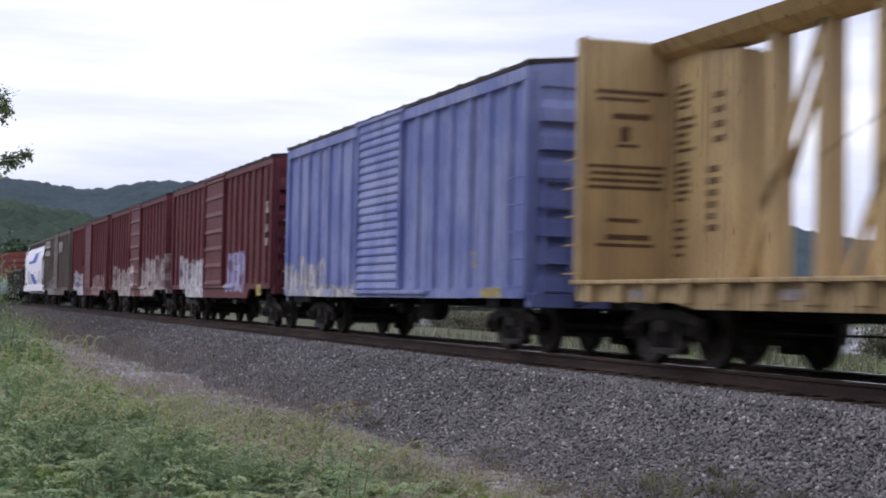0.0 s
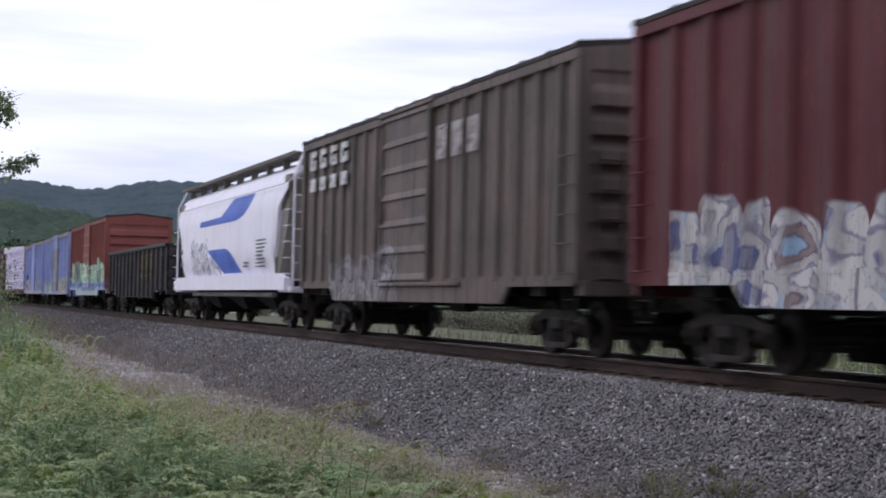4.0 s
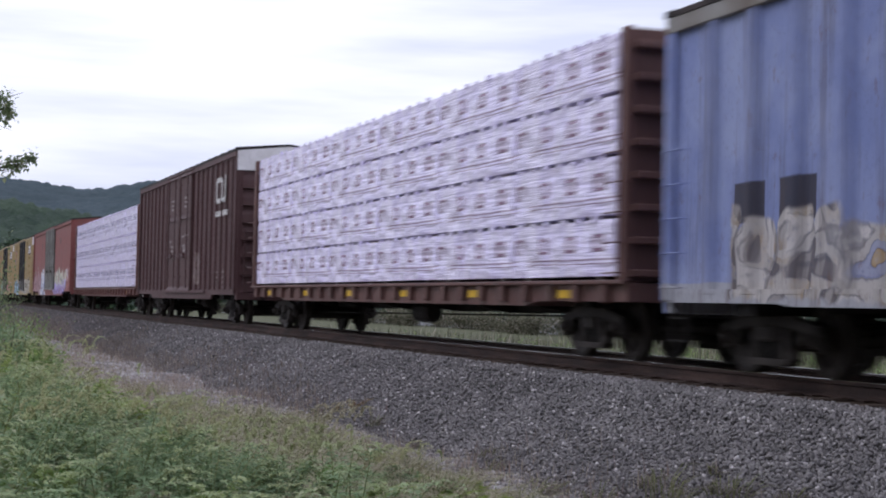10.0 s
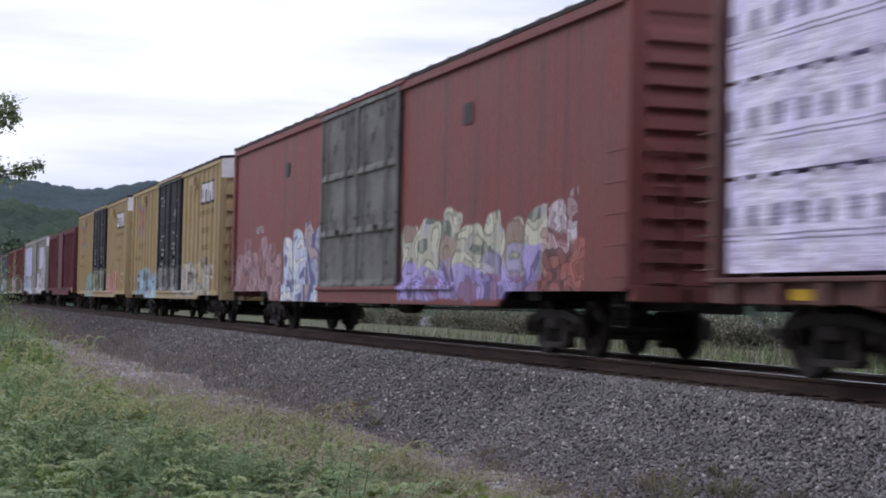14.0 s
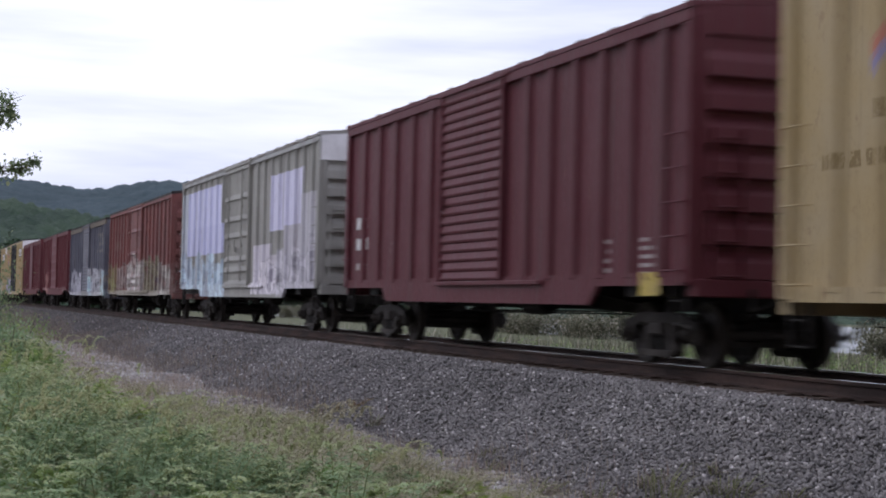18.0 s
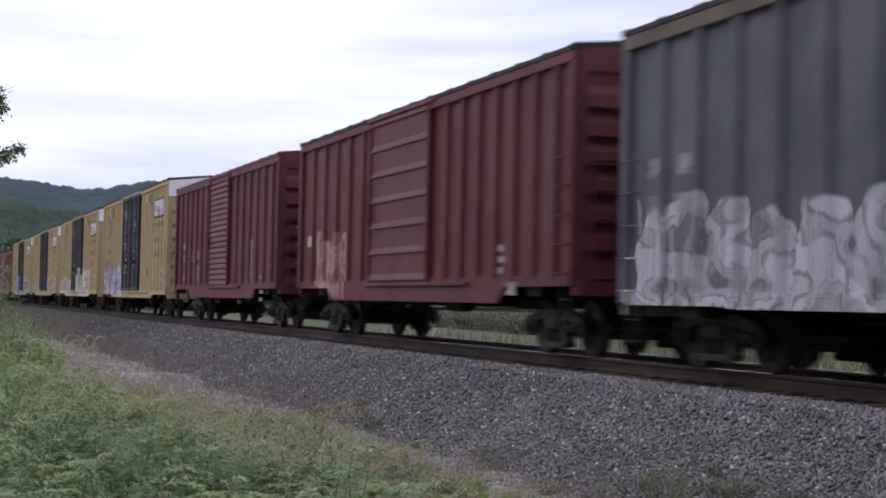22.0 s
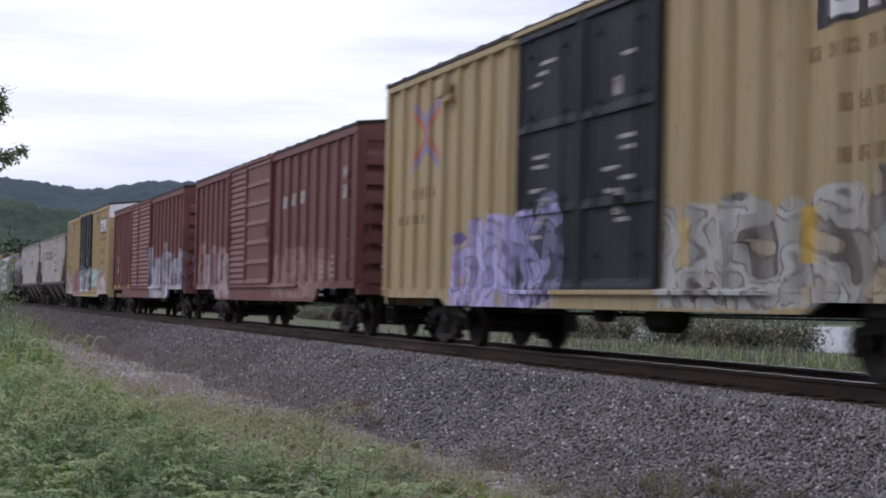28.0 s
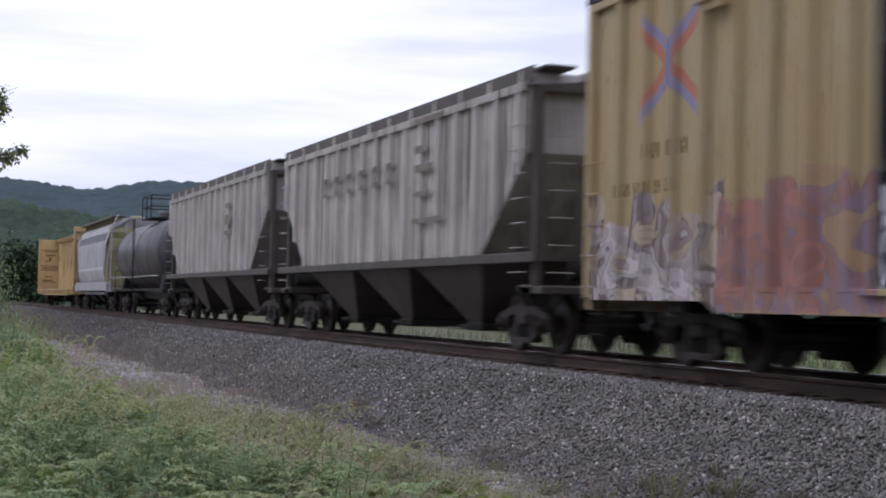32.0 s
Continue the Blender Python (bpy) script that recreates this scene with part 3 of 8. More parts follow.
def leaves(rng, base, tip, width, fold=0.25):
    """Pointed leaves of two folded quads from base to tip points."""
    n = len(base)
    ax = tip - base
    ln = np.linalg.norm(ax, axis=1, keepdims=True)
    up = np.tile([0.0, 0.0, 1.0], (n, 1)) + rng.normal(0, 0.2, (n, 3))
    s = np.cross(ax, up)
    s /= np.linalg.norm(s, axis=1, keepdims=True) + 1e-9
    nn = np.cross(s, ax / (ln + 1e-9))
    w = width[:, None]
    m = base + ax * 0.45 + nn * ln * 0.10
    v = np.stack([base, m - s * w + nn * w * fold, m, m + s * w + nn * w * fold, tip, base + ax * 0.5], 1)[:, :5]
    f = np.array([(0, 1, 4, 2), (0, 2, 4, 3)])[None] + 5 * np.arange(n)[:, None, None]
    return v.reshape(-1, 3), f.reshape(-1, 4)


def weed_stand(name, label, xs, ys, heights, per, leaf, material, seed, droop=0.2, stem=True):
    """Leafy weeds: stems with leaves set all round, smaller towards the tip."""
    rng = np.random.default_rng(seed)
    n = len(xs)
    zs = np.array([ground_z(a, b) for a, b in zip(xs, ys)])
    lean = rng.normal(0, 0.16, (n, 2))
    k = np.tile(np.arange(per), n)
    pid = np.repeat(np.arange(n), per)
    t = 0.12 + 0.88 * (k + rng.random(n * per)) / per
    h = heights[pid] * t
    base = np.stack([xs[pid] + lean[pid, 0] * h, ys[pid] + lean[pid, 1] * h, zs[pid] + h], 1)
    a = k * 2.4 + rng.random(n * per)
    reach = leaf * rng.uniform(0.7, 1.25, n * per) * (1.15 - 0.65 * t) * (0.7 + 0.5 * heights[pid])
    # short side twigs carry the leaves out from the stem
    off = rng.uniform(0.0, 0.16, n * per) * (1.1 - t)
    d = np.stack([np.cos(a), np.sin(a), 0.55 - droop + rng.normal(0, 0.25, n * per)], 1)
    base = base + d * off[:, None]
    v, f = leaves(rng, base, base + d * reach[:, None], reach * 0.16)
    ob = new(name, cloud_mesh(name, v, f, material))
    if stem:
        bx, by = xs, ys
        sv, sf = [], []
        w = 0.006
        p0 = np.stack([bx, by, zs], 1)
        p1 = p0 + np.stack([lean[:, 0] * heights, lean[:, 1] * heights, heights], 1)
        for ux, uy in ((w, 0), (0, w)):
            o = np.array([ux, uy, 0])
            q = np.stack([p0 - o, p0 + o, p1 + o * 0.4, p1 - o * 0.4], 1)
            sv.append(q.reshape(-1, 3))
        sv = np.concatenate(sv)
        part("stem", cloud_mesh("stem", sv, np.arange(len(sv)).reshape(-1, 4), DRYSTEM), DRYSTEM, ob, kind="stuff")
    return tagged(ob, label, "weeds", kind="stuff")


def shoot_stand(name, label, spots, leaf, material, seed, per=16, slim=0.2, nod=0.5, stems=True, pale=None, m=44):
    """Bushy weeds: each spot (x, y, radius, height) sends up arching shoots clothed with drooping leaves, smaller to the nodding tip."""
    rng = np.random.default_rng(seed)
    bases, tips, widths, youth, stalk = [], [], [], [], []
    for x, y, r, h in spots:
        n = max(4, int(per * (0.35 + 2.4 * r * r + 0.6 * r)))
        u = rng.uniform(0, 2 * np.pi, n)
        q = np.sqrt(rng.random(n))
        out = np.stack([np.cos(u), np.sin(u), np.zeros(n)], 1)
        hh = h * rng.uniform(0.7, 1.15, n) * (1.1 - 0.7 * q * q)
        root = out * (0.55 * r * q)[:, None] + [x, y, max(ground_z(x, y), -0.27 + (y + 1.95) * 0.483 if y > -4.2 else -9)]
        turn = rng.uniform(-0.9, 0.9, n)
        # the shoots nod outwards and with the wind
        side = np.stack([np.cos(u + turn) + 0.2, np.sin(u + turn) + 0.65, np.zeros(n)], 1)
        fling = r * (0.25 + 0.75 * q) * rng.uniform(0.5, 1.2, n)
        k = np.tile(np.arange(m), n)
        pid = np.repeat(np.arange(n), m)
        t = 0.10 + 0.90 * (k + rng.random(n * m)) / m

        def along(i, s):
            rise = hh[i] * (s - nod * 0.42 * s ** 4)
            return root[i] + side[i] * (fling[i] * (0.45 * s + 0.55 * s ** 3))[:, None] + np.stack([0 * s, 0 * s, rise], 1)
        p = along(pid, t)
        a = k * 2.4 + rng.uniform(-0.5, 0.5, n * m)
        ln = leaf * rng.uniform(0.7, 1.25, n * m) * np.clip(1.25 - 0.85 * t, 0.35, 1.0) * np.clip(0.5 + 1.6 * t, 0.5, 1.0)
        d = np.stack([np.cos(a), np.sin(a), 0.30 - 0.5 * t + rng.normal(0, 0.16, n * m)], 1) + side[pid] * (0.5 * t * t)[:, None]
        d /= np.linalg.norm(d, axis=1, keepdims=True)
        youth.append((t > 0.70) if pale else np.zeros(n * m, bool))
        bases.append(p)
        tips.append(p + d * ln[:, None])
        widths.append(ln * slim * rng.uniform(0.8, 1.25, n * m))
        if stems:
            ids = np.arange(n)
            pts = [along(ids, np.full(n, s)) for s in (0.0, 0.4, 0.75, 1.0)]
            for p0, p1 in zip(pts, pts[1:]):
                w = np.array([0.0035, 0.0035, 0])
                stalk.append(np.stack([p0 - w, p0 + w, p1 + w * 0.7, p1 - w * 0.7], 1).reshape(-1, 3))
    base, tip, width, young = np.concatenate(bases), np.concatenate(tips), np.concatenate(widths), np.concatenate(youth)
    v, f = leaves(rng, base[~young], tip[~young], width[~young])
    ob = new(name, cloud_mesh(name, v, f, material))
    if pale:
        v, f = leaves(rng, base[young], tip[young], width[young])
        part("shoot_tip", cloud_mesh("shoot_tip", v, f, pale), pale, ob, "paler young leaves", kind="stuff")
    if stems:
        sv = np.concatenate(stalk)
        part("stem", cloud_mesh("stem", sv, np.arange(len(sv)).reshape(-1, 4), OLIVELEAF), OLIVELEAF, ob, kind="stuff")
    return tagged(ob, label, "weeds", kind="stuff")


def plume_stand(name, label, spots, material, seed):
    """Nodding flower plumes: small leaflets set thickly along arcs that rise from a clump and bow over with the wind."""
    rng = np.random.default_rng(seed)
    base, tip, width = [], [], []
    for x, y, r, h in spots:
        for _ in range(int(7 + 10 * r)):
            a = rng.uniform(-0.9, 2.2)
            out = np.array([np.cos(a) * 0.6, np.sin(a), 0.0])
            foot = np.array([x + rng.normal(0, r * 0.55), y + rng.normal(0, r * 0.55), ground_z(x, y) + h * rng.uniform(0.62, 0.85)])
            span, lift = rng.uniform(0.14, 0.32), rng.uniform(0.14, 0.26)
            m = 110
            t = rng.random(m)
            p = foot + out * (span * t ** 1.6)[:, None] + np.stack([0 * t, 0 * t, lift * (1.9 * t - 1.45 * t * t)], 1)
            d = rng.normal(0, 1, (m, 3)) * [1, 1, 0.5] + out * 0.9 + [0, 0, 0.25]
            d /= np.linalg.norm(d, axis=1, keepdims=True)
            ln = rng.uniform(0.02, 0.05, m) * (1.15 - 0.7 * t)
            base.append(p)
            tip.append(p + d * ln[:, None])
            width.append(ln * 0.25)
    v, f = leaves(rng, np.concatenate(base), np.concatenate(tip), np.concatenate(width))
    return tagged(new(name, cloud_mesh(name, v, f, material)), label, "weeds", kind="stuff")


def build_weeds():
    rng = np.random.default_rng(11)

    def dense(x):
        # the near edge of the leafy growth, wandering along the bank
        return -6.4 - 0.95 * np.clip((-x - 14.2) / 4, 0, 1) - 0.07 * np.clip(-x - 18, 0, 30) + 0.30 * np.sin(x * 0.55) + 0.2 * np.sin(x * 1.7)

    taken = [(-20.4, -8.0, 0.6), (-22.6, -7.6, 0.6), (-13.2, -7.35, 0.3), (-17.0, -8.6, 0.4), (-27.0, -8.4, 0.7)]

    def mounds(n, y0, r, h, power=1.35, x0=8.6, x1=62, back=0.0):
        out, tries = [], 0
        while len(out) < n and tries < 20000:
            tries += 1
            x = -x0 - (x1 - x0) * rng.random() ** power
            y = rng.uniform(y0, -5.6)
            edge = dense(x) - back
            size = rng.uniform(0.45, 1.5)
            if y > edge or any((x - a) ** 2 + (y - b) ** 2 < (0.78 * (r * size + c)) ** 2 for a, b, c in taken):
                continue
            t = min(1.0, (edge - y) / 2.4)
            k = (0.5 + 0.6 * t) * (1.0 + 0.35 * min(1.0, max(0.0, (-20 - x) / 12))) * (0.25 + 0.75 * size)
            taken.append((x, y, r * size))
            out.append((x, y, r * size, h * k))
        return out

    shoot_stand("bushy_weeds", "bushy grey-green weeds with arching tips on the trackside bank", mounds(62, -10.9, 0.56, 1.1), 0.105, FERNLEAF, 21, 14, 0.16, 1.05, True, TIPLEAF, 70)
    shoot_stand("leafy_weeds", "fresh green leafy weeds on the trackside bank", mounds(48, -10.9, 0.44, 0.9, 1.2), 0.115, WEEDLEAF, 24, 15, 0.22, 0.9, True, TIPLEAF, 52)
    shoot_stand("olive_weeds", "olive and yellow-green weeds filling the bank", mounds(70, -10.9, 0.30, 0.62), 0.095, OLIVELEAF, 26, 14, 0.16, 1.0, True, None, 56)
    arch = [(-15.6, -7.84, 0.45, 0.85), (-15.1, -8.37, 0.45, 0.9), (-13.9, -7.62, 0.4, 0.8), (-14.7, -6.74, 0.4, 0.66), (-13.4, -7.38, 0.4, 0.75), (-22.1, -8.57, 0.6, 1.2), (-16.3, -9.23, 0.5, 1.1), (-14.9, -6.25, 0.35, 0.5),
            (-13.4, -7.96, 0.45, 0.8), (-16.1, -8.86, 0.5, 1.0), (-15.4, -5.75, 0.3, 0.42), (-18.2, -7.5, 0.45, 0.7), (-25.5, -8.5, 0.6, 1.15), (-14.2, -8.8, 0.5, 0.95), (-13.6, -9.3, 0.5, 0.9), (-18.6, -8.6, 0.5, 1.0), (-19.5, -9.3, 0.5, 1.1)]
    shoot_stand("arching_weeds", "tall goldenrod-like weeds with pale arching plumes on the bank", arch, 0.10, FERNLEAF, 33, 22, 0.15, 1.45, True, TIPLEAF, 60)
    plume_stand("goldenrod_plumes", "pale green goldenrod plumes arching over the weeds", arch, PLUMELEAF, 43)
    plume_stand("seeding_plumes", "pale straw plumes arching at the edge of the gravel", [(-21.3, -4.7, 0.35, 0.55), (-20.9, -5.0, 0.35, 0.5), (-20.2, -5.3, 0.3, 0.45), (-19.2, -5.9, 0.3, 0.45), (-17.4, -6.3, 0.3, 0.5)], STRAWLEAF, 45)
    lime = [(-22.8, -7.89, 0.5, 0.75), (-22.1, -7.58, 0.4, 0.5), (-29.5, -8.6, 0.7, 1.05), (-14.6, -5.25, 0.22, 0.3), (-15.3, -5.42, 0.25, 0.26), (-13.7, -5.37, 0.25, 0.2), (-24.0, -8.1, 0.45, 0.7), (-14.0, -5.7, 0.3, 0.25), (-14.4, -6.1, 0.3, 0.28)]
    shoot_stand("lime_weeds", "yellow-green broad-leaved weeds catching the light on the bank", lime, 0.12, LIMELEAF, 35, 20, 0.3, 0.7, True, None, 40)
    brush = [(-21.2, -7.3, 0.4, 0.4), (-20.6, -7.0, 0.35, 0.32), (-21.9, -6.9, 0.3, 0.3), (-19.8, -7.45, 0.35, 0.35), (-23.4, -7.1, 0.4, 0.35), (-17.3, -6.3, 0.3, 0.3), (-19.0, -6.2, 0.35, 0.3)]
    shoot_stand("withered_weeds", "withered brown undergrowth between the green weeds", brush, 0.06, BROWNBRUSH, 37, 26, 0.12, 0.6, True, None, 40)
    low = [(-8.6 - 11 * rng.random() ** 1.2, rng.uniform(-6.9, -5.3), rng.uniform(0.16, 0.36), rng.uniform(0.12, 0.30)) for _ in range(80)]
    low += [(-x, y, r, h) for x, y, r, h in ((16.6, -5.3, 0.24, 0.2), (17.6, -5.9, 0.34, 0.30), (18.4, -4.75, 0.22, 0.2), (19.8, -5.3, 0.3, 0.26), (29.5, -6.75, 0.45, 0.4))]
    shoot_stand("low_weeds", "low yellow-green weeds at the edge of the gravel", low, 0.06, GRASSLEAF, 25, 12, 0.2, 0.5, False)
    haze = [(-12.5 - 12.5 * rng.random(), rng.uniform(-7.3, -5.1), rng.uniform(0.24, 0.5), rng.uniform(0.26, 0.55)) for _ in range(170)]
    haze += [(-9 - 8 * rng.random(), rng.uniform(-6.0, -4.5), rng.uniform(0.15, 0.3), rng.uniform(0.1, 0.22)) for _ in range(45)]
    shoot_stand("feathery_weeds", "soft feathery olive weeds thinning out over the gravel", haze, 0.075, HAZELEAF, 29, 17, 0.13, 0.95)
    plume = [(-20.2, -5.35, 0.32, 0.40), (-21.0, -5.15, 0.26, 0.34), (-19.3, -5.6, 0.3, 0.36), (-18.2, -6.1, 0.34, 0.46), (-16.9, -6.45, 0.3, 0.5)]
    plume += [(-14 - 22 * rng.random(), rng.uniform(-7.3, -5.6), rng.uniform(0.2, 0.36), rng.uniform(0.25, 0.45)) for _ in range(34)]
    shoot_stand("pale_weeds", "pale feathery seeding weeds at the edge of the gravel", plume, 0.05, STRAWLEAF, 27, 30, 0.12, 0.9)
    dry = [(-13.7, -3.6, 0.34, 0.46), (-13.2, -3.75, 0.3, 0.42), (-14.4, -3.95, 0.3, 0.34), (-15.2, -4.3, 0.3, 0.28), (-12.7, -3.4, 0.28, 0.36), (-13.0, -3.35, 0.3, 0.22), (-12.4, -3.6, 0.26, 0.2), (-13.6, -3.1, 0.24, 0.18), (-14.2, -3.5, 0.26, 0.2), (-12.0, -3.25, 0.22, 0.18), (-17.5, -3.95, 0.3, 0.2), (-18.2, -3.7, 0.26, 0.18), (-23.0, -3.7, 0.3, 0.25),
           (-15.5, -3.9, 0.22, 0.16), (-20.3, -3.9, 0.24, 0.18), (-26.0, -3.8, 0.4, 0.25)]
    shoot_stand("reddish_weeds", "low dry reddish-brown weed tufts on the ballast foot", dry, 0.04, BROWNWEED, 31, 34, 0.11, 0.8)
    shoot_stand("rusty_weeds", "small rusty orange weed tuft at the ballast foot", [(-25.0, -3.45, 0.24, 0.24), (-25.6, -3.6, 0.18, 0.16)], 0.05, RUSTWEED, 39, 26, 0.16, 0.6)
    # thin grass and dry stems over the dirt between gravel and growth
    n = 3200
    x = -8.6 - 50 * rng.random(n) ** 1.25
    y = rng.uniform(-7.6, -5.0, n) + 0.3 * np.sin(x)
    keep = np.array([noise.noise(Vector((a * 0.7, b * 1.1, 5))) > 0.0 for a, b in zip(x, y)])
    x, y = x[keep], y[keep]
    z = np.array([ground_z(a, b) for a, b in zip(x, y)])
    v, f = blades(len(x), rng, x, y, z, 0.20 + 0.04 * np.clip(-5 - y, 0, 3), 0.0045, 0.75)
    tagged(new("grass", cloud_mesh("grass", v, f, GRASSLEAF)), "thin straw coloured and green grass beside the track", "grass", kind="stuff")
    n = 11000
    x = -12 - 46 * rng.random(n) ** 1.1
    y = rng.uniform(-7.6, -4.6, n)
    keep = np.array([noise.noise(Vector((a * 0.4, b * 0.8, 9))) > -0.02 and b > dense(a) - 0.7 for a, b in zip(x, y)])
    x, y = x[keep], y[keep]
    z = np.array([ground_z(a, b) for a, b in zip(x, y)])
    v, f = blades(len(x), rng, x, y, z, 0.30 + 0 * x, 0.0022, 0.8, 0.3)
    tagged(new("brown_weeds", cloud_mesh("brown_weeds", v, f, DRYSTEM)), "fine brown seeding weeds over the dirt", "weeds", kind="stuff")
    # dry reddish stems at the foot of the ballast
    n = 5000
    x = -9 - 70 * rng.random(n) ** 1.3
    y = -4.25 + rng.normal(0, 0.42, n) - 0.4 * np.sin(x * 0.5) + 0.7 * np.clip((-x - 26) / 20, 0, 1) * rng.random(n)
    keep = np.array([noise.noise(Vector((a * 0.35, b * 0.9, 2))) > -0.12 for a, b in zip(x, y)])
    x, y = x[keep], y[keep]
    z = np.maximum(np.array([ground_z(a, b) for a, b in zip(x, y)]), -0.27 + (y + 1.95) * 0.483)
    v, f = blades(len(x), rng, x, y, z, 0.20 + 0 * x, 0.004, 0.5, 0.3)
    tagged(new("dry_weeds", cloud_mesh("dry_weeds", v, f, DRYSTEM)), "low dry reddish weeds at the foot of the ballast", "weeds", kind="stuff")
    n = 8500
    x = -27 - 100 * rng.random(n) ** 0.9
    y = -3.55 + rng.normal(0, 0.5, n)
    keep = np.array([noise.noise(Vector((a * 0.22, b * 0.9, 6))) > -0.25 for a, b in zip(x, y)])
    x, y = x[keep], y[keep]
    z = np.maximum(np.array([ground_z(a, b) for a, b in zip(x, y)]), -0.27 + (y + 1.95) * 0.483)
    v, f = blades(len(x), rng, x, y, z, 0.15 + 0.001 * np.abs(x), 0.006 + 0.00012 * np.abs(x), 0.9, 0.4)
    tagged(new("slope_weeds", cloud_mesh("slope_weeds", v, f, BROWNWEED)), "withered brown-grey weeds creeping up the ballast", "weeds", kind="stuff")
    # meadow beyond the track
    n = 16000
    r = 18 + 62 * rng.random(n) ** 1.2
    a = np.radians(rng.uniform(6, 38, n))
    x, y = -r * np.cos(a), -10.5 + r * np.sin(a)
    keep = (y > 3.2) & (y < 30)
    x, y = x[keep], y[keep]
    z = np.array([ground_z(p, q) for p, q in zip(x, y)])
    v, f = blades(len(x), rng, x, y, z, 0.62 + 0.004 * np.hypot(x, y), 0.010 + 0.0002 * np.hypot(x, y), 0.45)
    tagged(new("meadow_grass", cloud_mesh("meadow_grass", v, f, MEADOW)), "tall pale green meadow grass behind the track", "grass", kind="stuff")
    n = 900
    r = 22 + 40 * rng.random(n)
    a = np.radians(rng.uniform(8, 38, n))
    x, y = -r * np.cos(a), -10.5 + r * np.sin(a)
    keep = (y > 4) & (y < 22)
    x, y = x[keep], y[keep]
    weed_stand("meadow_weeds", "rank green weeds in the meadow behind the track", x, y, rng.uniform(0.5, 1.0, len(x)), 22, 0.16, WEEDLEAF, 23, stem=False)


def shrub(x, y, height, width, seed, n=1500, leaf=0.09, label="leafy green shrub beside the track", material=None, skirt=0.0):
    rng = np.random.default_rng(seed)
    root = new("shrub")
    root.location = (x, y, ground_z(x, y) - 0.02)
    g = Geo()
    ends = []
    for i in range(11):
        a = rng.uniform(0, 6.28)
        top = Vector((math.cos(a) * width * rng.uniform(0.15, 0.5), math.sin(a) * width * rng.uniform(0.15, 0.5), height * rng.uniform(0.55, 0.95)))
        mid = top * 0.5 + Vector((0, 0, height * 0.1))
        g.rod((0, 0, 0), mid, 0.018, 5, 0.012)
        g.rod(mid, top, 0.012, 5, 0.004)
        ends += [top, mid, (top + mid) / 2]
    part("stem", g, BARK, root, "thin brown stems")
    c = np.array([list(e) for e in ends])[rng.integers(0, len(ends), n)] + rng.normal(0, 1, (n, 3)) * [width * 0.16, width * 0.16, height * 0.12]
    c[:, 2] = np.clip(c[:, 2] * np.where(rng.random(n) < skirt, rng.uniform(0.05, 1, n), 1.0), 0.05, None)
    d = rng.normal(0, 1, (n, 3)) + [0, 0, 0.2]
    d /= np.linalg.norm(d, axis=1, keepdims=True)
    ln = leaf * rng.uniform(0.6, 1.3, n)
    v, f = leaves(rng, c, c + d * ln[:, None], ln * 0.28)
    part("foliage", cloud_mesh("foliage", v, f, material or TREELEAF), material or TREELEAF, root)
    return tagged(root, label, "shrub")


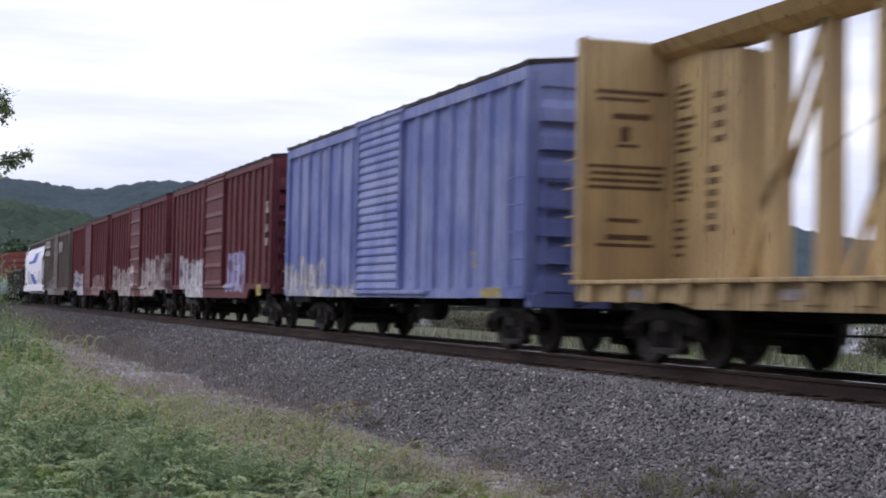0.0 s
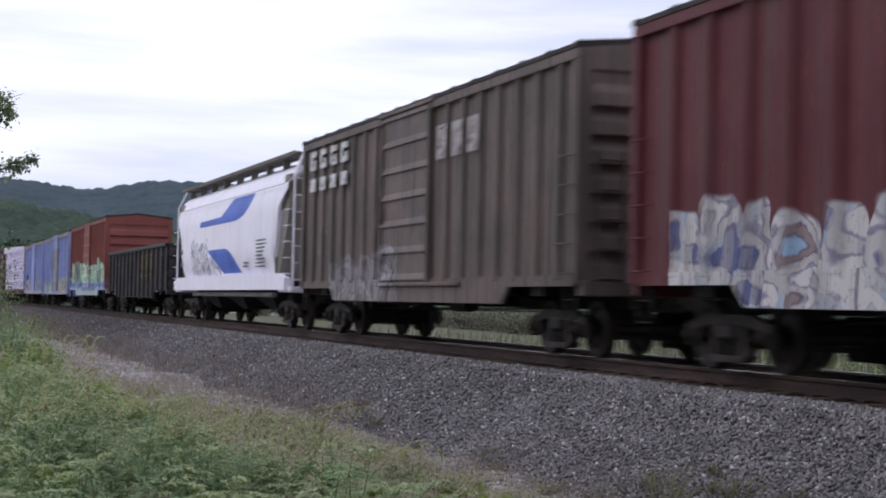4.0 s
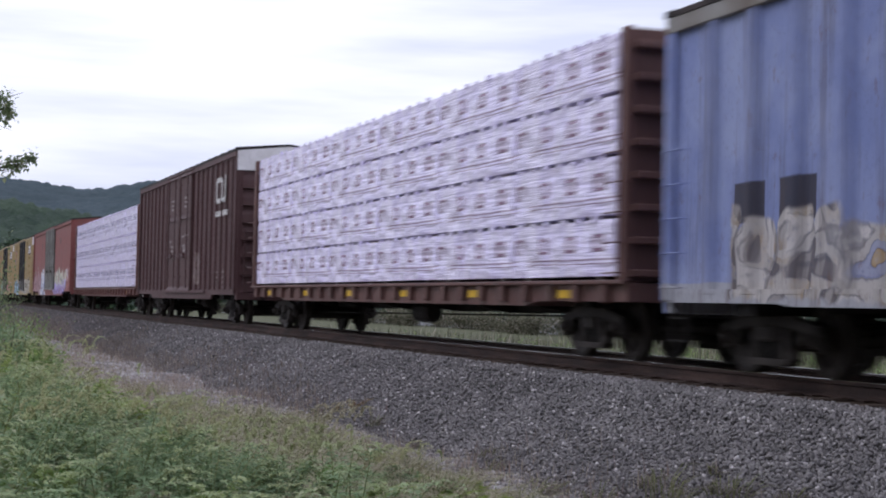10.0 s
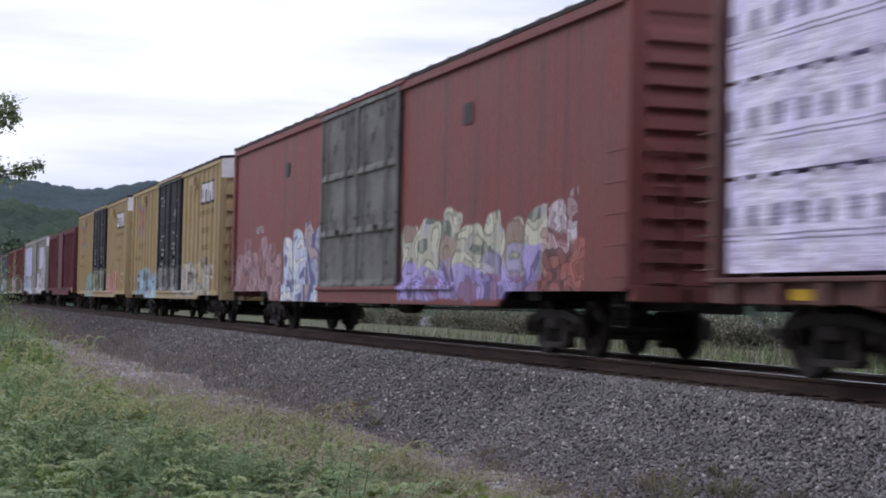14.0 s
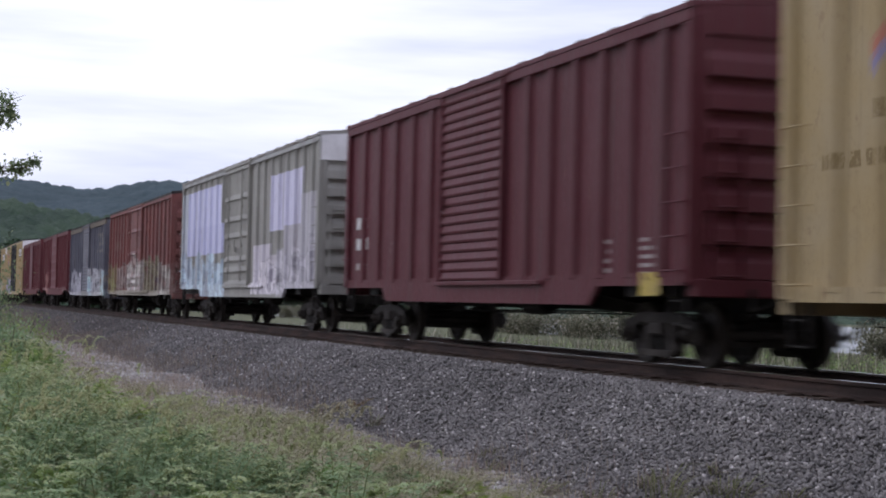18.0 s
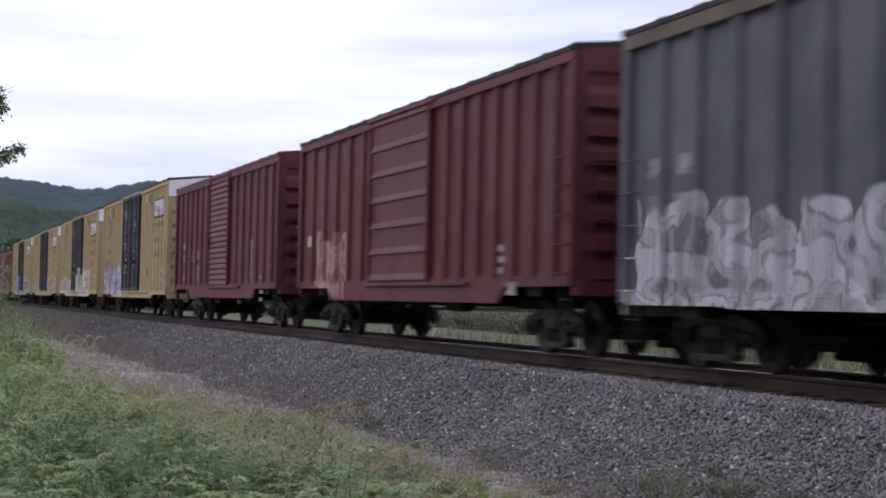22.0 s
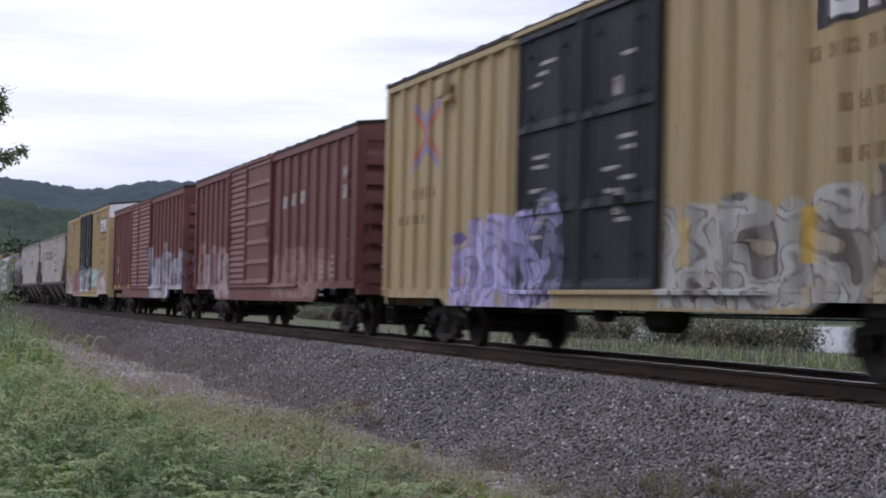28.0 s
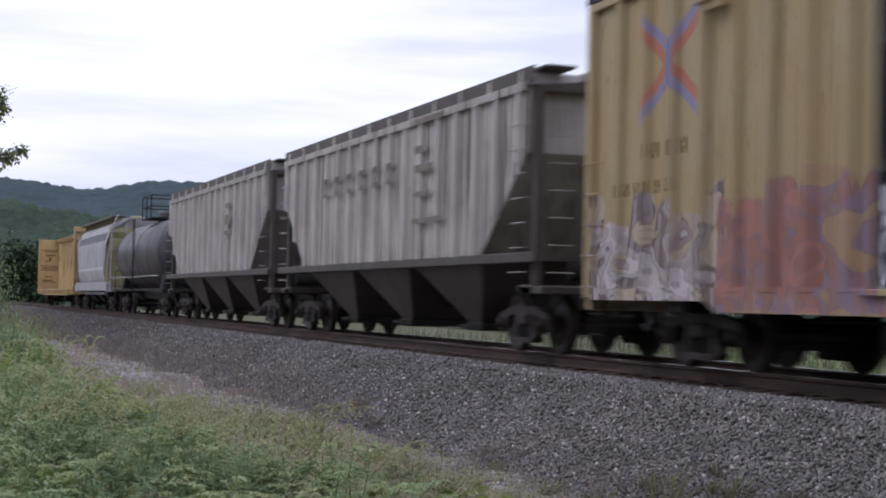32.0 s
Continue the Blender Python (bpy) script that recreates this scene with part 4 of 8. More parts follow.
def build_near_tree():
    """A tree beside the camera's view: only its outer twigs reach into the picture. The two boughs sway."""
    rng = np.random.default_rng(5)
    root = new("tree")
    bx, by = -21.6, -12.9
    root.location = (bx, by, ground_z(bx, by) - 0.05)
    g = Geo()
    pts = [(0, 0, 0), (0.06, 0.05, 1.5), (-0.05, 0.1, 3.2), (0.1, 0.0, 5.2), (0.0, 0.1, 7.5)]
    for i, (p, q) in enumerate(zip(pts, pts[1:])):
        g.rod(p, q, 0.21 - 0.045 * i, 9, 0.165 - 0.045 * i)
    for a, z0, ln in ((2.2, 3.0, 2.0), (3.6, 3.8, 2.4), (4.9, 4.6, 2.2), (0.4, 5.0, 1.8), (2.9, 5.8, 1.7)):
        g.rod((0, 0, z0), (math.cos(a) * ln, math.sin(a) * ln, z0 + ln * 0.7), 0.075, 6, 0.02)
    part("trunk", g, BARK, root, "grey brown trunk and limbs")
    n = 5000
    c = rng.normal(0, 1, (n, 3)) * [1.35, 1.0, 1.2] + [-0.4, -0.5, 6.2]
    lump = np.array([noise.noise(Vector(p) * 1.3) for p in c])
    c = c[lump > -0.05]
    d = rng.normal(0, 1, c.shape)
    d /= np.linalg.norm(d, axis=1, keepdims=True)
    ln = 0.10 * rng.uniform(0.6, 1.3, len(c))
    v, f = leaves(rng, c, c + d * ln[:, None], ln * 0.33)
    part("crown", cloud_mesh("crown", v, f, TREELEAF), TREELEAF, root)
    boughs = []
    # each bough starts at the trunk and ends in leafy twigs
    for z0, ends in ((3.3, [((0.9, 3.51, 4.14), 0.12, 130), ((0.95, 3.54, 4.0), 0.11, 130), ((1.0, 3.38, 3.9), 0.10, 120), ((0.9, 3.32, 4.0), 0.15, 150)]),
                     (2.5, [((1.0, 3.74, 3.38), 0.08, 80), ((1.0, 3.86, 3.46), 0.055, 50), ((0.95, 3.62, 3.34), 0.08, 90), ((0.9, 3.4, 3.37), 0.12, 90)])):
        b = Geo()
        knee = Vector((0.45, 1.9, z0 + 0.45))
        b.rod((0, 0, z0), knee, 0.05, 6, 0.028)
        cs = []
        for e, r, k in ends:
            b.rod(knee, e, 0.022, 5, 0.005)
            for _ in range(5):
                tip = Vector(e) + Vector(rng.normal(0, r * 0.8, 3))
                b.rod(Vector(e) * 0.85 + knee * 0.15, tip, 0.006, 4, 0.002)
            cs.append(rng.normal(0, r * 0.62, (k, 3)) + list(e))
        limb = part("bough", b, BARK, root, "thin bough with leafy twigs")
        c = np.concatenate(cs)
        d = rng.normal(0, 1, c.shape) + [0, 0, -0.2]
        d /= np.linalg.norm(d, axis=1, keepdims=True)
        ln = 0.07 * rng.uniform(0.6, 1.25, len(c))
        v, f = leaves(rng, c, c + d * ln[:, None], ln * 0.36)
        part("foliage", cloud_mesh("foliage", v, f, TREELEAF), TREELEAF, limb)
        boughs.append(limb)
    tagged(root, "leafy green tree whose outer twigs hang beside the track", "tree")
    return boughs


def far_tree(seed, height):
    rng = np.random.default_rng(seed)
    root = new("tree")
    g = Geo()
    g.rod((0, 0, 0), (0.1, 0, height * 0.55), height * 0.022, 7, height * 0.012)
    for i in range(6):
        a = rng.uniform(0, 6.28)
        z0 = height * rng.uniform(0.25, 0.5)
        g.rod((0, 0, z0), (math.cos(a) * height * 0.2, math.sin(a) * height * 0.2, z0 + height * 0.2), height * 0.01, 5, height * 0.003)
    part("trunk", g, BARK, root)
    lobes = [(rng.normal(0, 0.16, 3) * [1, 1, 1.0] + [0, 0, rng.uniform(0.32, 0.8)]) * height for _ in range(11)]
    n = 1500
    c = np.array(lobes)[rng.integers(0, len(lobes), n)] + rng.normal(0, 0.085 * height, (n, 3))
    d = rng.normal(0, 1, (n, 3))
    d /= np.linalg.norm(d, axis=1, keepdims=True)
    ln = 0.065 * height * rng.uniform(0.6, 1.3, n)
    v, f = leaves(rng, c, c + d * ln[:, None], ln * 0.45)
    part("crown", cloud_mesh("crown", v, f, FARLEAF), FARLEAF, root)
    return tagged(root, "broad leafy tree at the foot of the hill", "tree", "trees at the foot of the hill")


def build_far_trees():
    rng = random.Random(9)
    kinds = [far_tree(31, 8.0), far_tree(32, 6.5), far_tree(33, 9.5)]
    spots = []
    for i in range(46):
        az, r = rng.uniform(-2.0, 8.0) if i < 34 else rng.uniform(8, 30), rng.uniform(190, 330)
        if i >= 34:
            r = rng.uniform(260, 340)
        spots.append((-r * math.cos(radians(az)), -10.5 + r * math.sin(radians(az))))
    # unseen trees added behind the camera to cut sky light on near cars
    wood = far_tree(34, 16.0)
    tagged(wood, "unseen tall leafy tree added to block sky light", "tree", "trees of the wood's edge")
    first = True
    for k in range(15):
        x, y = -16 + 4.4 * k + rng.uniform(-1, 1), -25 + rng.uniform(-3, 2)
        m = pose(x, y, ground_z(x, y) - 0.1, 0, 0, rng.uniform(0, 360))
        if first:
            wood.matrix_basis, first = m, False
        else:
            copy_thing(wood, m)
    for i, (x, y) in enumerate(spots):
        k = kinds[i % 3]
        m = pose(x, y, ground_z(x, y) - 0.1, 0, 0, rng.uniform(0, 360))
        if i < 3:
            k.matrix_basis = m
        else:
            copy_thing(k, m)


build_ground()
build_hills()


# ---------------------------------------------------------------- rolling stock
MOVERS, ROLLERS = [], []
HALF = 1.47   # half width of the car sides between their posts
FACE = 1.55   # half width over the posts


def wheel_geo(r):
    g = Geo()
    for s in (-1, 1):
        y = s * 0.7535
        prof = [(-0.075, 0.10), (-0.07, 0.12), (-0.03, r - 0.13), (-0.065, r - 0.06), (-0.068, r - 0.008), (-0.05, r), (0.03, r + 0.003), (0.045, r + 0.026), (0.066, r + 0.024), (0.07, r - 0.07),
                (0.03, r - 0.10), (0.05, 0.13), (0.085, 0.12), (0.085, 0.08)]
        g.lathe([(y + (t if s < 0 else -t), q) for t, q in prof], "y", (0, 0, 0), 26)
    g.lathe([(-0.98, 0.06), (-0.66, 0.085), (-0.3, 0.075), (0.3, 0.075), (0.66, 0.085), (0.98, 0.06)], "y", (0, 0, 0), 10)
    return g


def frame_geo(r):
    """One truck side frame of cast steel: two pedestals, arched top, dipped bottom chord with openings."""
    g = Geo()
    a = 0.889
    g.prism([(-a - 0.20, r + 0.06), (-a - 0.16, r + 0.15), (-0.50, r + 0.27), (0.50, r + 0.27), (a + 0.16, r + 0.15), (a + 0.20, r + 0.06),
             (a - 0.04, r + 0.05), (0.46, r + 0.14), (-0.46, r + 0.14), (-a + 0.04, r + 0.05)], "y", -0.07, 0.07)
    for s in (-1, 1):
        g.prism([(s * (a - 0.17), r + 0.12), (s * (a - 0.06), r + 0.10), (s * 0.36, r - 0.20), (s * 0.34, r - 0.29), (s * 0.50, r - 0.26)], "y", -0.06, 0.06)
        g.prism([(s * 0.28, r + 0.16), (s * 0.40, r + 0.16), (s * 0.40, r - 0.22), (s * 0.28, r - 0.22)], "y", -0.05, 0.05)
        g.box(s * a - 0.15, s * a + 0.15, -0.075, 0.075, r - 0.09, r + 0.11, 0.02)
        g.box(s * (a + 0.14) - 0.04, s * (a + 0.14) + 0.04, -0.06, 0.06, r - 0.14, r + 0.08, 0.015)
    g.prism([(-0.52, r - 0.22), (0.52, r - 0.22), (0.42, r - 0.30), (-0.42, r - 0.30)], "y", -0.10, 0.10)
    return g


def springs_geo(r):
    prof = []
    for k in range(9):
        prof += [(r - 0.22 + k * 0.035, 0.055), (r - 0.22 + k * 0.035 + 0.017, 0.070)]
    return Geo().lathe(prof, "z", (0, 0, 0), 8)


def truck(car, x, r, start, tint=None):
    """A two-axle truck: bolster with side frames, springs, bearing caps and two wheelsets."""
    t = part("truck", shared(("bolster", r), lambda: Geo().box(-0.20, 0.20, -1.12, 1.12, r - 0.03, r + 0.16, 0.03).box(-0.14, 0.14, -0.3, 0.3, r + 0.16, r + 0.32, 0.02)
             .box(-0.75, -0.66, -0.7, 0.7, r - 0.16, r - 0.08).box(0.66, 0.75, -0.7, 0.7, r - 0.16, r - 0.08)), TRUCK, car, "dusty cast steel four-wheel truck", at=(x, 0, 0))
    for s in (-1, 1):
        part("side_frame", shared(("side_frame", r), lambda: frame_geo(r)), TRUCK, t, at=(0, s * 1.0, 0))
        for q in (-0.15, 0.0, 0.15):
            part("spring", shared(("spring", r), lambda: springs_geo(r), True), UNDER, t, at=(q, s * 1.0, 0))
        for e in (-1, 1):
            part("bearing_cap", shared(("bearing_cap",), lambda: Geo().lathe([(-0.10, 0.085), (0.05, 0.085), (0.09, 0.06), (0.10, 0.0)], "y", (0, 0, 0), 10)), WHEEL, t, at=(e * 0.889, s * 1.07, r), turn=0 if s > 0 else math.pi)
    for e in (-1, 1):
        w = part("wheelset", shared(("wheelset", r), lambda: wheel_geo(r)), WHEEL, t, "pair of steel wheels on an axle", at=(e * 0.889, 0, r))
        ROLLERS.append((w, start + x, r))
    return t


def coupler(car, x, reach, s):
    """Draft gear, shank and knuckle at one end; s is +1 for the front."""
    g = Geo()
    g.box(-0.6, 0.12, -0.16, 0.16, 0.68, 1.02, 0.02)
    g.box(0.0, reach - 0.22, -0.075, 0.075, 0.80, 0.95, 0.015)
    g.prism([(reach - 0.26, -0.12), (reach - 0.05, -0.17), (reach + 0.10, -0.13), (reach + 0.02, 0.02), (reach - 0.02, 0.17), (reach - 0.22, 0.15)], "z", 0.73, 1.02)
    g.box(reach - 0.10, reach - 0.04, -0.03, 0.03, 1.02, 1.08)
    g.box(0.10, 0.14, -0.75, -0.71, 0.72, 1.0)
    g.rod((0.13, -0.73, 0.73), (reach - 0.15, -0.2, 1.0), 0.012, 5)
    c = part("coupler", g, UNDER, car, "dark cast steel knuckle coupler", at=(x, 0, 0), turn=0 if s > 0 else math.pi)
    h = Geo()
    p = [(0.05, 0.28, 0.78), (reach * 0.35, 0.30, 0.55), (reach * 0.7, 0.22, 0.42), (reach, 0.12, 0.50)]
    for a, b in zip(p, p[1:]):
        h.rod(a, b, 0.028, 6)
    part("air_hose", h, BLACKP, c)
    return c


def underframe(car, L, z0, tx, deep=True):
    """Centre sill, cross bearers, brake gear and end sills below the floor."""
    g = Geo()
    g.box(-L / 2 + 0.1, L / 2 - 0.1, -0.19, 0.19, 0.70, z0 + 0.02)
    for x in np.linspace(-tx + 1.6, tx - 1.6, 5):
        g.prism([(-1.38, z0), (1.38, z0), (1.30, z0 - 0.12), (0.25, 0.74), (-0.25, 0.74), (-1.30, z0 - 0.12)], "x", float(x) - 0.06, float(x) + 0.06)
    for s in (-1, 1):
        g.box(s * tx - 0.25, s * tx + 0.25, -1.40, 1.40, z0 - 0.16, z0 + 0.01)
    part("centre_sill", g, UNDER, car, "black underframe sill")
    b = Geo()
    b.lathe([(-0.45, 0.0), (-0.45, 0.15), (-0.40, 0.19), (0.40, 0.19), (0.45, 0.15), (0.45, 0.0)], "x", (0, 0, 0), 12)
    part("air_reservoir", b, UNDER, car, at=(0.9, -0.62, z0 - 0.26))
    c = Geo().lathe([(-0.28, 0.0), (-0.28, 0.13), (0.1, 0.13), (0.18, 0.06), (0.18, 0.0)], "x", (0, 0, 0), 10)
    part("brake_cylinder", c, UNDER, car, at=(-1.3, -0.5, z0 - 0.22))
    r = Geo().rod((-tx + 0.9, -0.34, 0.62), (tx - 0.9, -0.34, 0.70), 0.016, 5).rod((-tx + 0.9, 0.4, 0.60), (tx - 0.9, 0.4, 0.66), 0.014, 5)
    part("brake_rod", r, UNDER, car)


def rib_geo(w, d, H):
    """A pressed hat-section side post, standing on z = 0 and proud towards -y."""
    a, b = w / 2, w * 0.34
    return Geo().add([(-a, 0, 0), (a, 0, 0), (a, 0, H), (-a, 0, H), (-b, -d, 0.05), (b, -d, 0.05), (b, -d, H - 0.05), (-b, -d, H - 0.05)],
                     [(4, 5, 6, 7), (0, 4, 7, 3), (1, 2, 6, 5), (0, 1, 5, 4), (3, 7, 6, 2)])


def bar_geo(w, h, d=0.006):
    return Geo().box(-w / 2, w / 2, -d, 0, 0, h)


def stencil(parent, x, z, rows, material, side=-1, face=HALF, depth=0.004, name="stencil"):
    """Unreadable lettering as rows of plain bars: (dx, dz, width, height)."""
    for dx, dz, w, h in rows:
        w = round(w, 2)
        part(name, shared(("stencil_bar", w, h, depth), lambda: Geo().box(0, w, -depth, 0.0005, 0, h)), material, parent, at=(x + dx, -face if side < 0 else face, z + dz), turn=0 if side < 0 else math.pi)


def words(n, w, h, gap, seed, width=0.0):
    """n bars in a row, about w wide."""
    rng = random.Random(seed)
    out, x = [], 0.0
    for _ in range(n):
        q = w * rng.uniform(0.7, 1.2)
        out.append((x, 0.0, q, h))
        x += q + gap
    return out


def block(lines, w, h, step, seed):
    rng = random.Random(seed)
    return [(0.0, -k * step, w * rng.uniform(0.6, 1.0), h) for k in range(lines)]


def grab_geo(w):
    g = Geo()
    g.rod((-w / 2, -0.09, 0), (w / 2, -0.09, 0), 0.011, 5)
    for s in (-1, 1):
        g.rod((s * w / 2, 0, 0), (s * w / 2, -0.095, 0), 0.011, 5)
    return g


def end_bar_geo(w, d, h):
    """A horizontal pressing of a car end: an undercut lip below, its face sloping back to the top."""
    return Geo().add([(0, -w / 2, 0), (0, w / 2, 0), (0, w / 2, h), (0, -w / 2, h), (d, -w / 2 + 0.05, 0.02), (d, w / 2 - 0.05, 0.02), (d * 0.75, w / 2 - 0.05, h * 0.62), (d * 0.75, -w / 2 + 0.05, h * 0.62)],
                     [(4, 5, 6, 7), (0, 1, 5, 4), (2, 3, 7, 6), (1, 2, 6, 5), (3, 0, 4, 7)])


def louvre_geo(w, h, n):
    """A door skin of n overlapping horizontal louvres."""
    g = Geo()
    p = h / n
    out = [(-0.005, 0.0)]
    for k in range(n):
        z = k * p
        out += [(-0.062, z + p * 0.12), (-0.072, z + p * 0.32), (-0.035, z + p * 0.98)]
    out += [(-0.005, h)]
    return g.prism(out + [(0.02, h), (0.02, 0.0)], "x", -w / 2, w / 2)


def stiles(door, w, h, mat, half=0.04):
    """The two upright edges of a door."""
    for s in (-1, 1):
        part("stile", shared(("stile", round(h, 3), half), lambda: Geo().box(-half, half, -0.10, 0.02, 0, h, 0.01)), mat, door, at=(s * w / 2, 0, 0))


def panel_door_geo(w, h, n):
    """A flat sliding door with n pressed horizontal beads and a rim."""
    g = Geo().box(-w / 2, w / 2, -0.05, 0.02, 0, h, 0.008)
    return g


def beads(door, w, h, n, mat):
    """The pressed horizontal beads of a panelled door."""
    for k in range(n + 1):
        part("bead", shared(("bead", w), lambda: Geo().prism([(-0.045, 0.0), (-0.09, 0.0), (-0.085, 0.03), (-0.045, 0.14)], "x", -w / 2 + 0.06, w / 2 - 0.06)), mat, door, at=(0, 0, 0.04 + (h - 0.14) * k / n))


def plug_door(car, x, z, w, h, material, side, leaf=0, marks=None, rails=(0.30, 0.62)):
    """A plug door leaf with rim, cross rails, two locking rods with cranks, and stencils."""
    turn = 0 if side < 0 else math.pi
    y = HALF + 0.01
    d = part("door", shared(("plug_door", w, h, rails), lambda: plug_geo(w, h, rails)), material, car, at=(x, side * y, z), turn=turn)
    stiles(d, w - 0.12, h, material, 0.06)
    for q in (0.05, *[k * h for k in rails], h - 0.07):
        part("rail", shared(("door_rail", w), lambda: Geo().prism([(0.0, -0.05), (-0.105, -0.05), (-0.10, -0.01), (-0.058, 0.10), (0.0, 0.10)], "x", -w / 2 + 0.125, w / 2 - 0.125)), material, d, at=(0, 0, q))
    for s in (-0.27, 0.27):
        r = Geo().rod((0, -0.125, 0.1), (0, -0.125, h - 0.1), 0.02, 6)
        for k in (0.12, 0.33, 0.66, 0.9):
            r.box(-0.05, 0.05, -0.145, -0.09, h * k - 0.04, h * k + 0.04, 0.008)
        part("locking_rod", r, material, d, at=(s * w, 0, 0))
    part("crank", Geo().rod((0, -0.15, 0), (0.0, -0.17, 0.28), 0.018, 6).box(-0.07, 0.07, -0.16, -0.09, -0.07, 0.07, 0.01), material, d, at=(0.04 * w, 0, h * 0.30))
    if marks:
        for k, (dx, dz, ww, hh) in enumerate(marks):
            part("stencil", shared(("bar", ww, hh), lambda: bar_geo(ww, hh)), WORNWHITE, d, at=(dx, -0.058, dz))
    return d


def plug_geo(w, h, rails):
    g = Geo().box(-w / 2, w / 2, -0.055, 0.02, 0, h, 0.01)
    return g


def boxcar(start, L, label, coat, zt=4.40, z0=1.05, drop=0.76, doors=("louvre",), door_w=(3.05,), ribs=(7, 7), rib_w=0.17, centre=0.0, roof=None, cap=None,
           end_bars=7, wheel=0.42, reach=0.75, smooth=False, door_coats=None, door_h=None, inset=1.75, roof_band=None, marks=(), chord=0.16, name="boxcar", door_rails=(0.30, 0.62)):
    """A freight boxcar. coat(root) gives its paint; start is the place of its middle at the clip's first moment."""
    car = tagged(new(name), label, "freight car", "cars of the freight train")
    MOVERS.append((car, start, 0.0, 0.0))
    P = coat(car)
    roof = roof or P
    H = zt - z0
    tx = L / 2 - inset
    body = Geo()
    body.box(-L / 2 + 0.03, L / 2 - 0.03, -HALF, HALF, z0, zt - 0.01, 0.02)
    part("body", body, P, car)
    # top chord, bottom sill and corner posts
    for s in (-1, 1):
        part("top_chord", Geo().box(-L / 2, L / 2, -0.045, 0.045, 0, chord, 0.012), roof_band or P, car, at=(0, s * (HALF + 0.035), zt - chord))
        y0, y1 = (-HALF - 0.05, -HALF + 0.02) if s < 0 else (HALF - 0.02, HALF + 0.05)
        part("side_sill", Geo().prism([(-L / 2, z0 - 0.02), (-tx + 0.95, z0 - 0.02), (-tx + 1.25, drop), (tx - 1.25, drop), (tx - 0.95, z0 - 0.02), (L / 2, z0 - 0.02), (L / 2, z0 + 0.14), (-L / 2, z0 + 0.14)], "y", y0, y1), P, car)
        for e in (-1, 1):
            part("corner_post", shared(("corner_post", round(H, 3)), lambda: Geo().box(-0.10, 0.10, -0.05, 0.05, 0, H - chord, 0.015)), P, car, at=(e * (L / 2 - 0.10), s * (HALF + 0.035), z0))
    # roof
    g = Geo()
    crown = 0.20
    out = [(-HALF - 0.09, 0.0), (-HALF - 0.09, 0.07), (0, crown + 0.03), (HALF + 0.09, 0.07), (HALF + 0.09, 0.0), (0, crown - 0.03)]
    g.prism(out, "x", -L / 2 - 0.02, L / 2 + 0.02)
    k = int(L / 1.05)
    for i in range(k + 1):
        x = -L / 2 + 0.06 + (L - 0.12) * i / k
        part("roof_rib", shared(("roof_rib",), lambda: Geo().prism([(-HALF - 0.10, 0.02), (-HALF - 0.10, 0.092), (0, crown + 0.05), (HALF + 0.10, 0.092), (HALF + 0.10, 0.02)], "x", -0.05, 0.05)), roof, car, at=(x, 0, zt))
    part("roof", g, roof, car, at=(0, 0, zt))
    # doors
    total = sum(door_w)
    dz = max(z0 + 0.08, 0.98)
    dh = door_h or zt - 0.05 - dz
    for s in (-1, 1):
        turn = 0 if s < 0 else math.pi
        x = centre - total / 2
        for i, (style, w) in enumerate(zip(doors, door_w)):
            cx = x + w / 2
            x += w
            mat = (door_coats[i] if door_coats else None) or P
            if callable(mat):
                mat = mat(car)
            if style == "louvre":
                d = part("door", shared(("louvre_door", w, round(dh, 3)), lambda: louvre_geo(w - 0.1, dh, 20)), mat, car, "louvred sliding door", at=(cx, s * (HALF + 0.02), dz), turn=turn)
                stiles(d, w - 0.06, dh, mat)
            elif style == "panel":
                d = part("door", shared(("panel_door", w, round(dh, 3)), lambda: panel_door_geo(w - 0.1, dh, 6)), mat, car, "sliding door with pressed panels", at=(cx, s * (HALF + 0.02), dz), turn=turn)
                stiles(d, w - 0.1, dh, mat)
                beads(d, w - 0.1, dh, 6, mat)
            else:
                d = plug_door(car, cx, dz, w - 0.04, dh, mat, s, i, style if isinstance(style, tuple) else None, door_rails)
                continue
            part("door_handle", shared(("door_handle",), lambda: Geo().rod((0, -0.13, 0), (0, -0.13, 0.5), 0.016, 5).box(-0.05, 0.05, -0.12, -0.08, 0.1, 0.3, 0.01)), mat, d, at=((0.5 * w - 0.16) * (1 if i else -1), 0, dh * 0.36))
        for zz, nm in ((dz - 0.075, "door_track"), (dz + dh + 0.005, "door_hood")):
            part(nm, Geo().box(-L * 0.0 + centre - total * 0.55, centre + total * (1.05 if nm == "door_track" else 0.55), -0.06, 0.0, 0, 0.07, 0.01) if s < 0 else
                 Geo().box(-centre - total * 1.05, -centre + total * 0.55, -0.06, 0.0, 0, 0.07, 0.01), P, car, at=(0, s * (HALF + 0.06), zz), turn=turn)
        # posts between the doors and the corners
        if not smooth:
            for n, a, b in ((ribs[0], -L / 2 + 0.2, centre - total / 2), (ribs[1], centre + total / 2, L / 2 - 0.2)):
                for i in range(n):
                    xx = a + (b - a) * (i + 1) / (n + 0.65)
                    part("post", shared(("post", rib_w, round(H, 3)), lambda: rib_geo(rib_w, FACE - HALF - 0.012, H - 0.1)), P, car, at=(xx, s * HALF, z0 + 0.04), turn=turn)
        # grab irons at both corners
        for e in (-1, 1):
            for i in range(5):
                part("grab_iron", shared(("grab_iron", 0.42), lambda: grab_geo(0.42)), P, car, at=(e * (L / 2 - 0.33), s * (HALF + 0.06), z0 + 0.16 + i * 0.42), turn=turn)
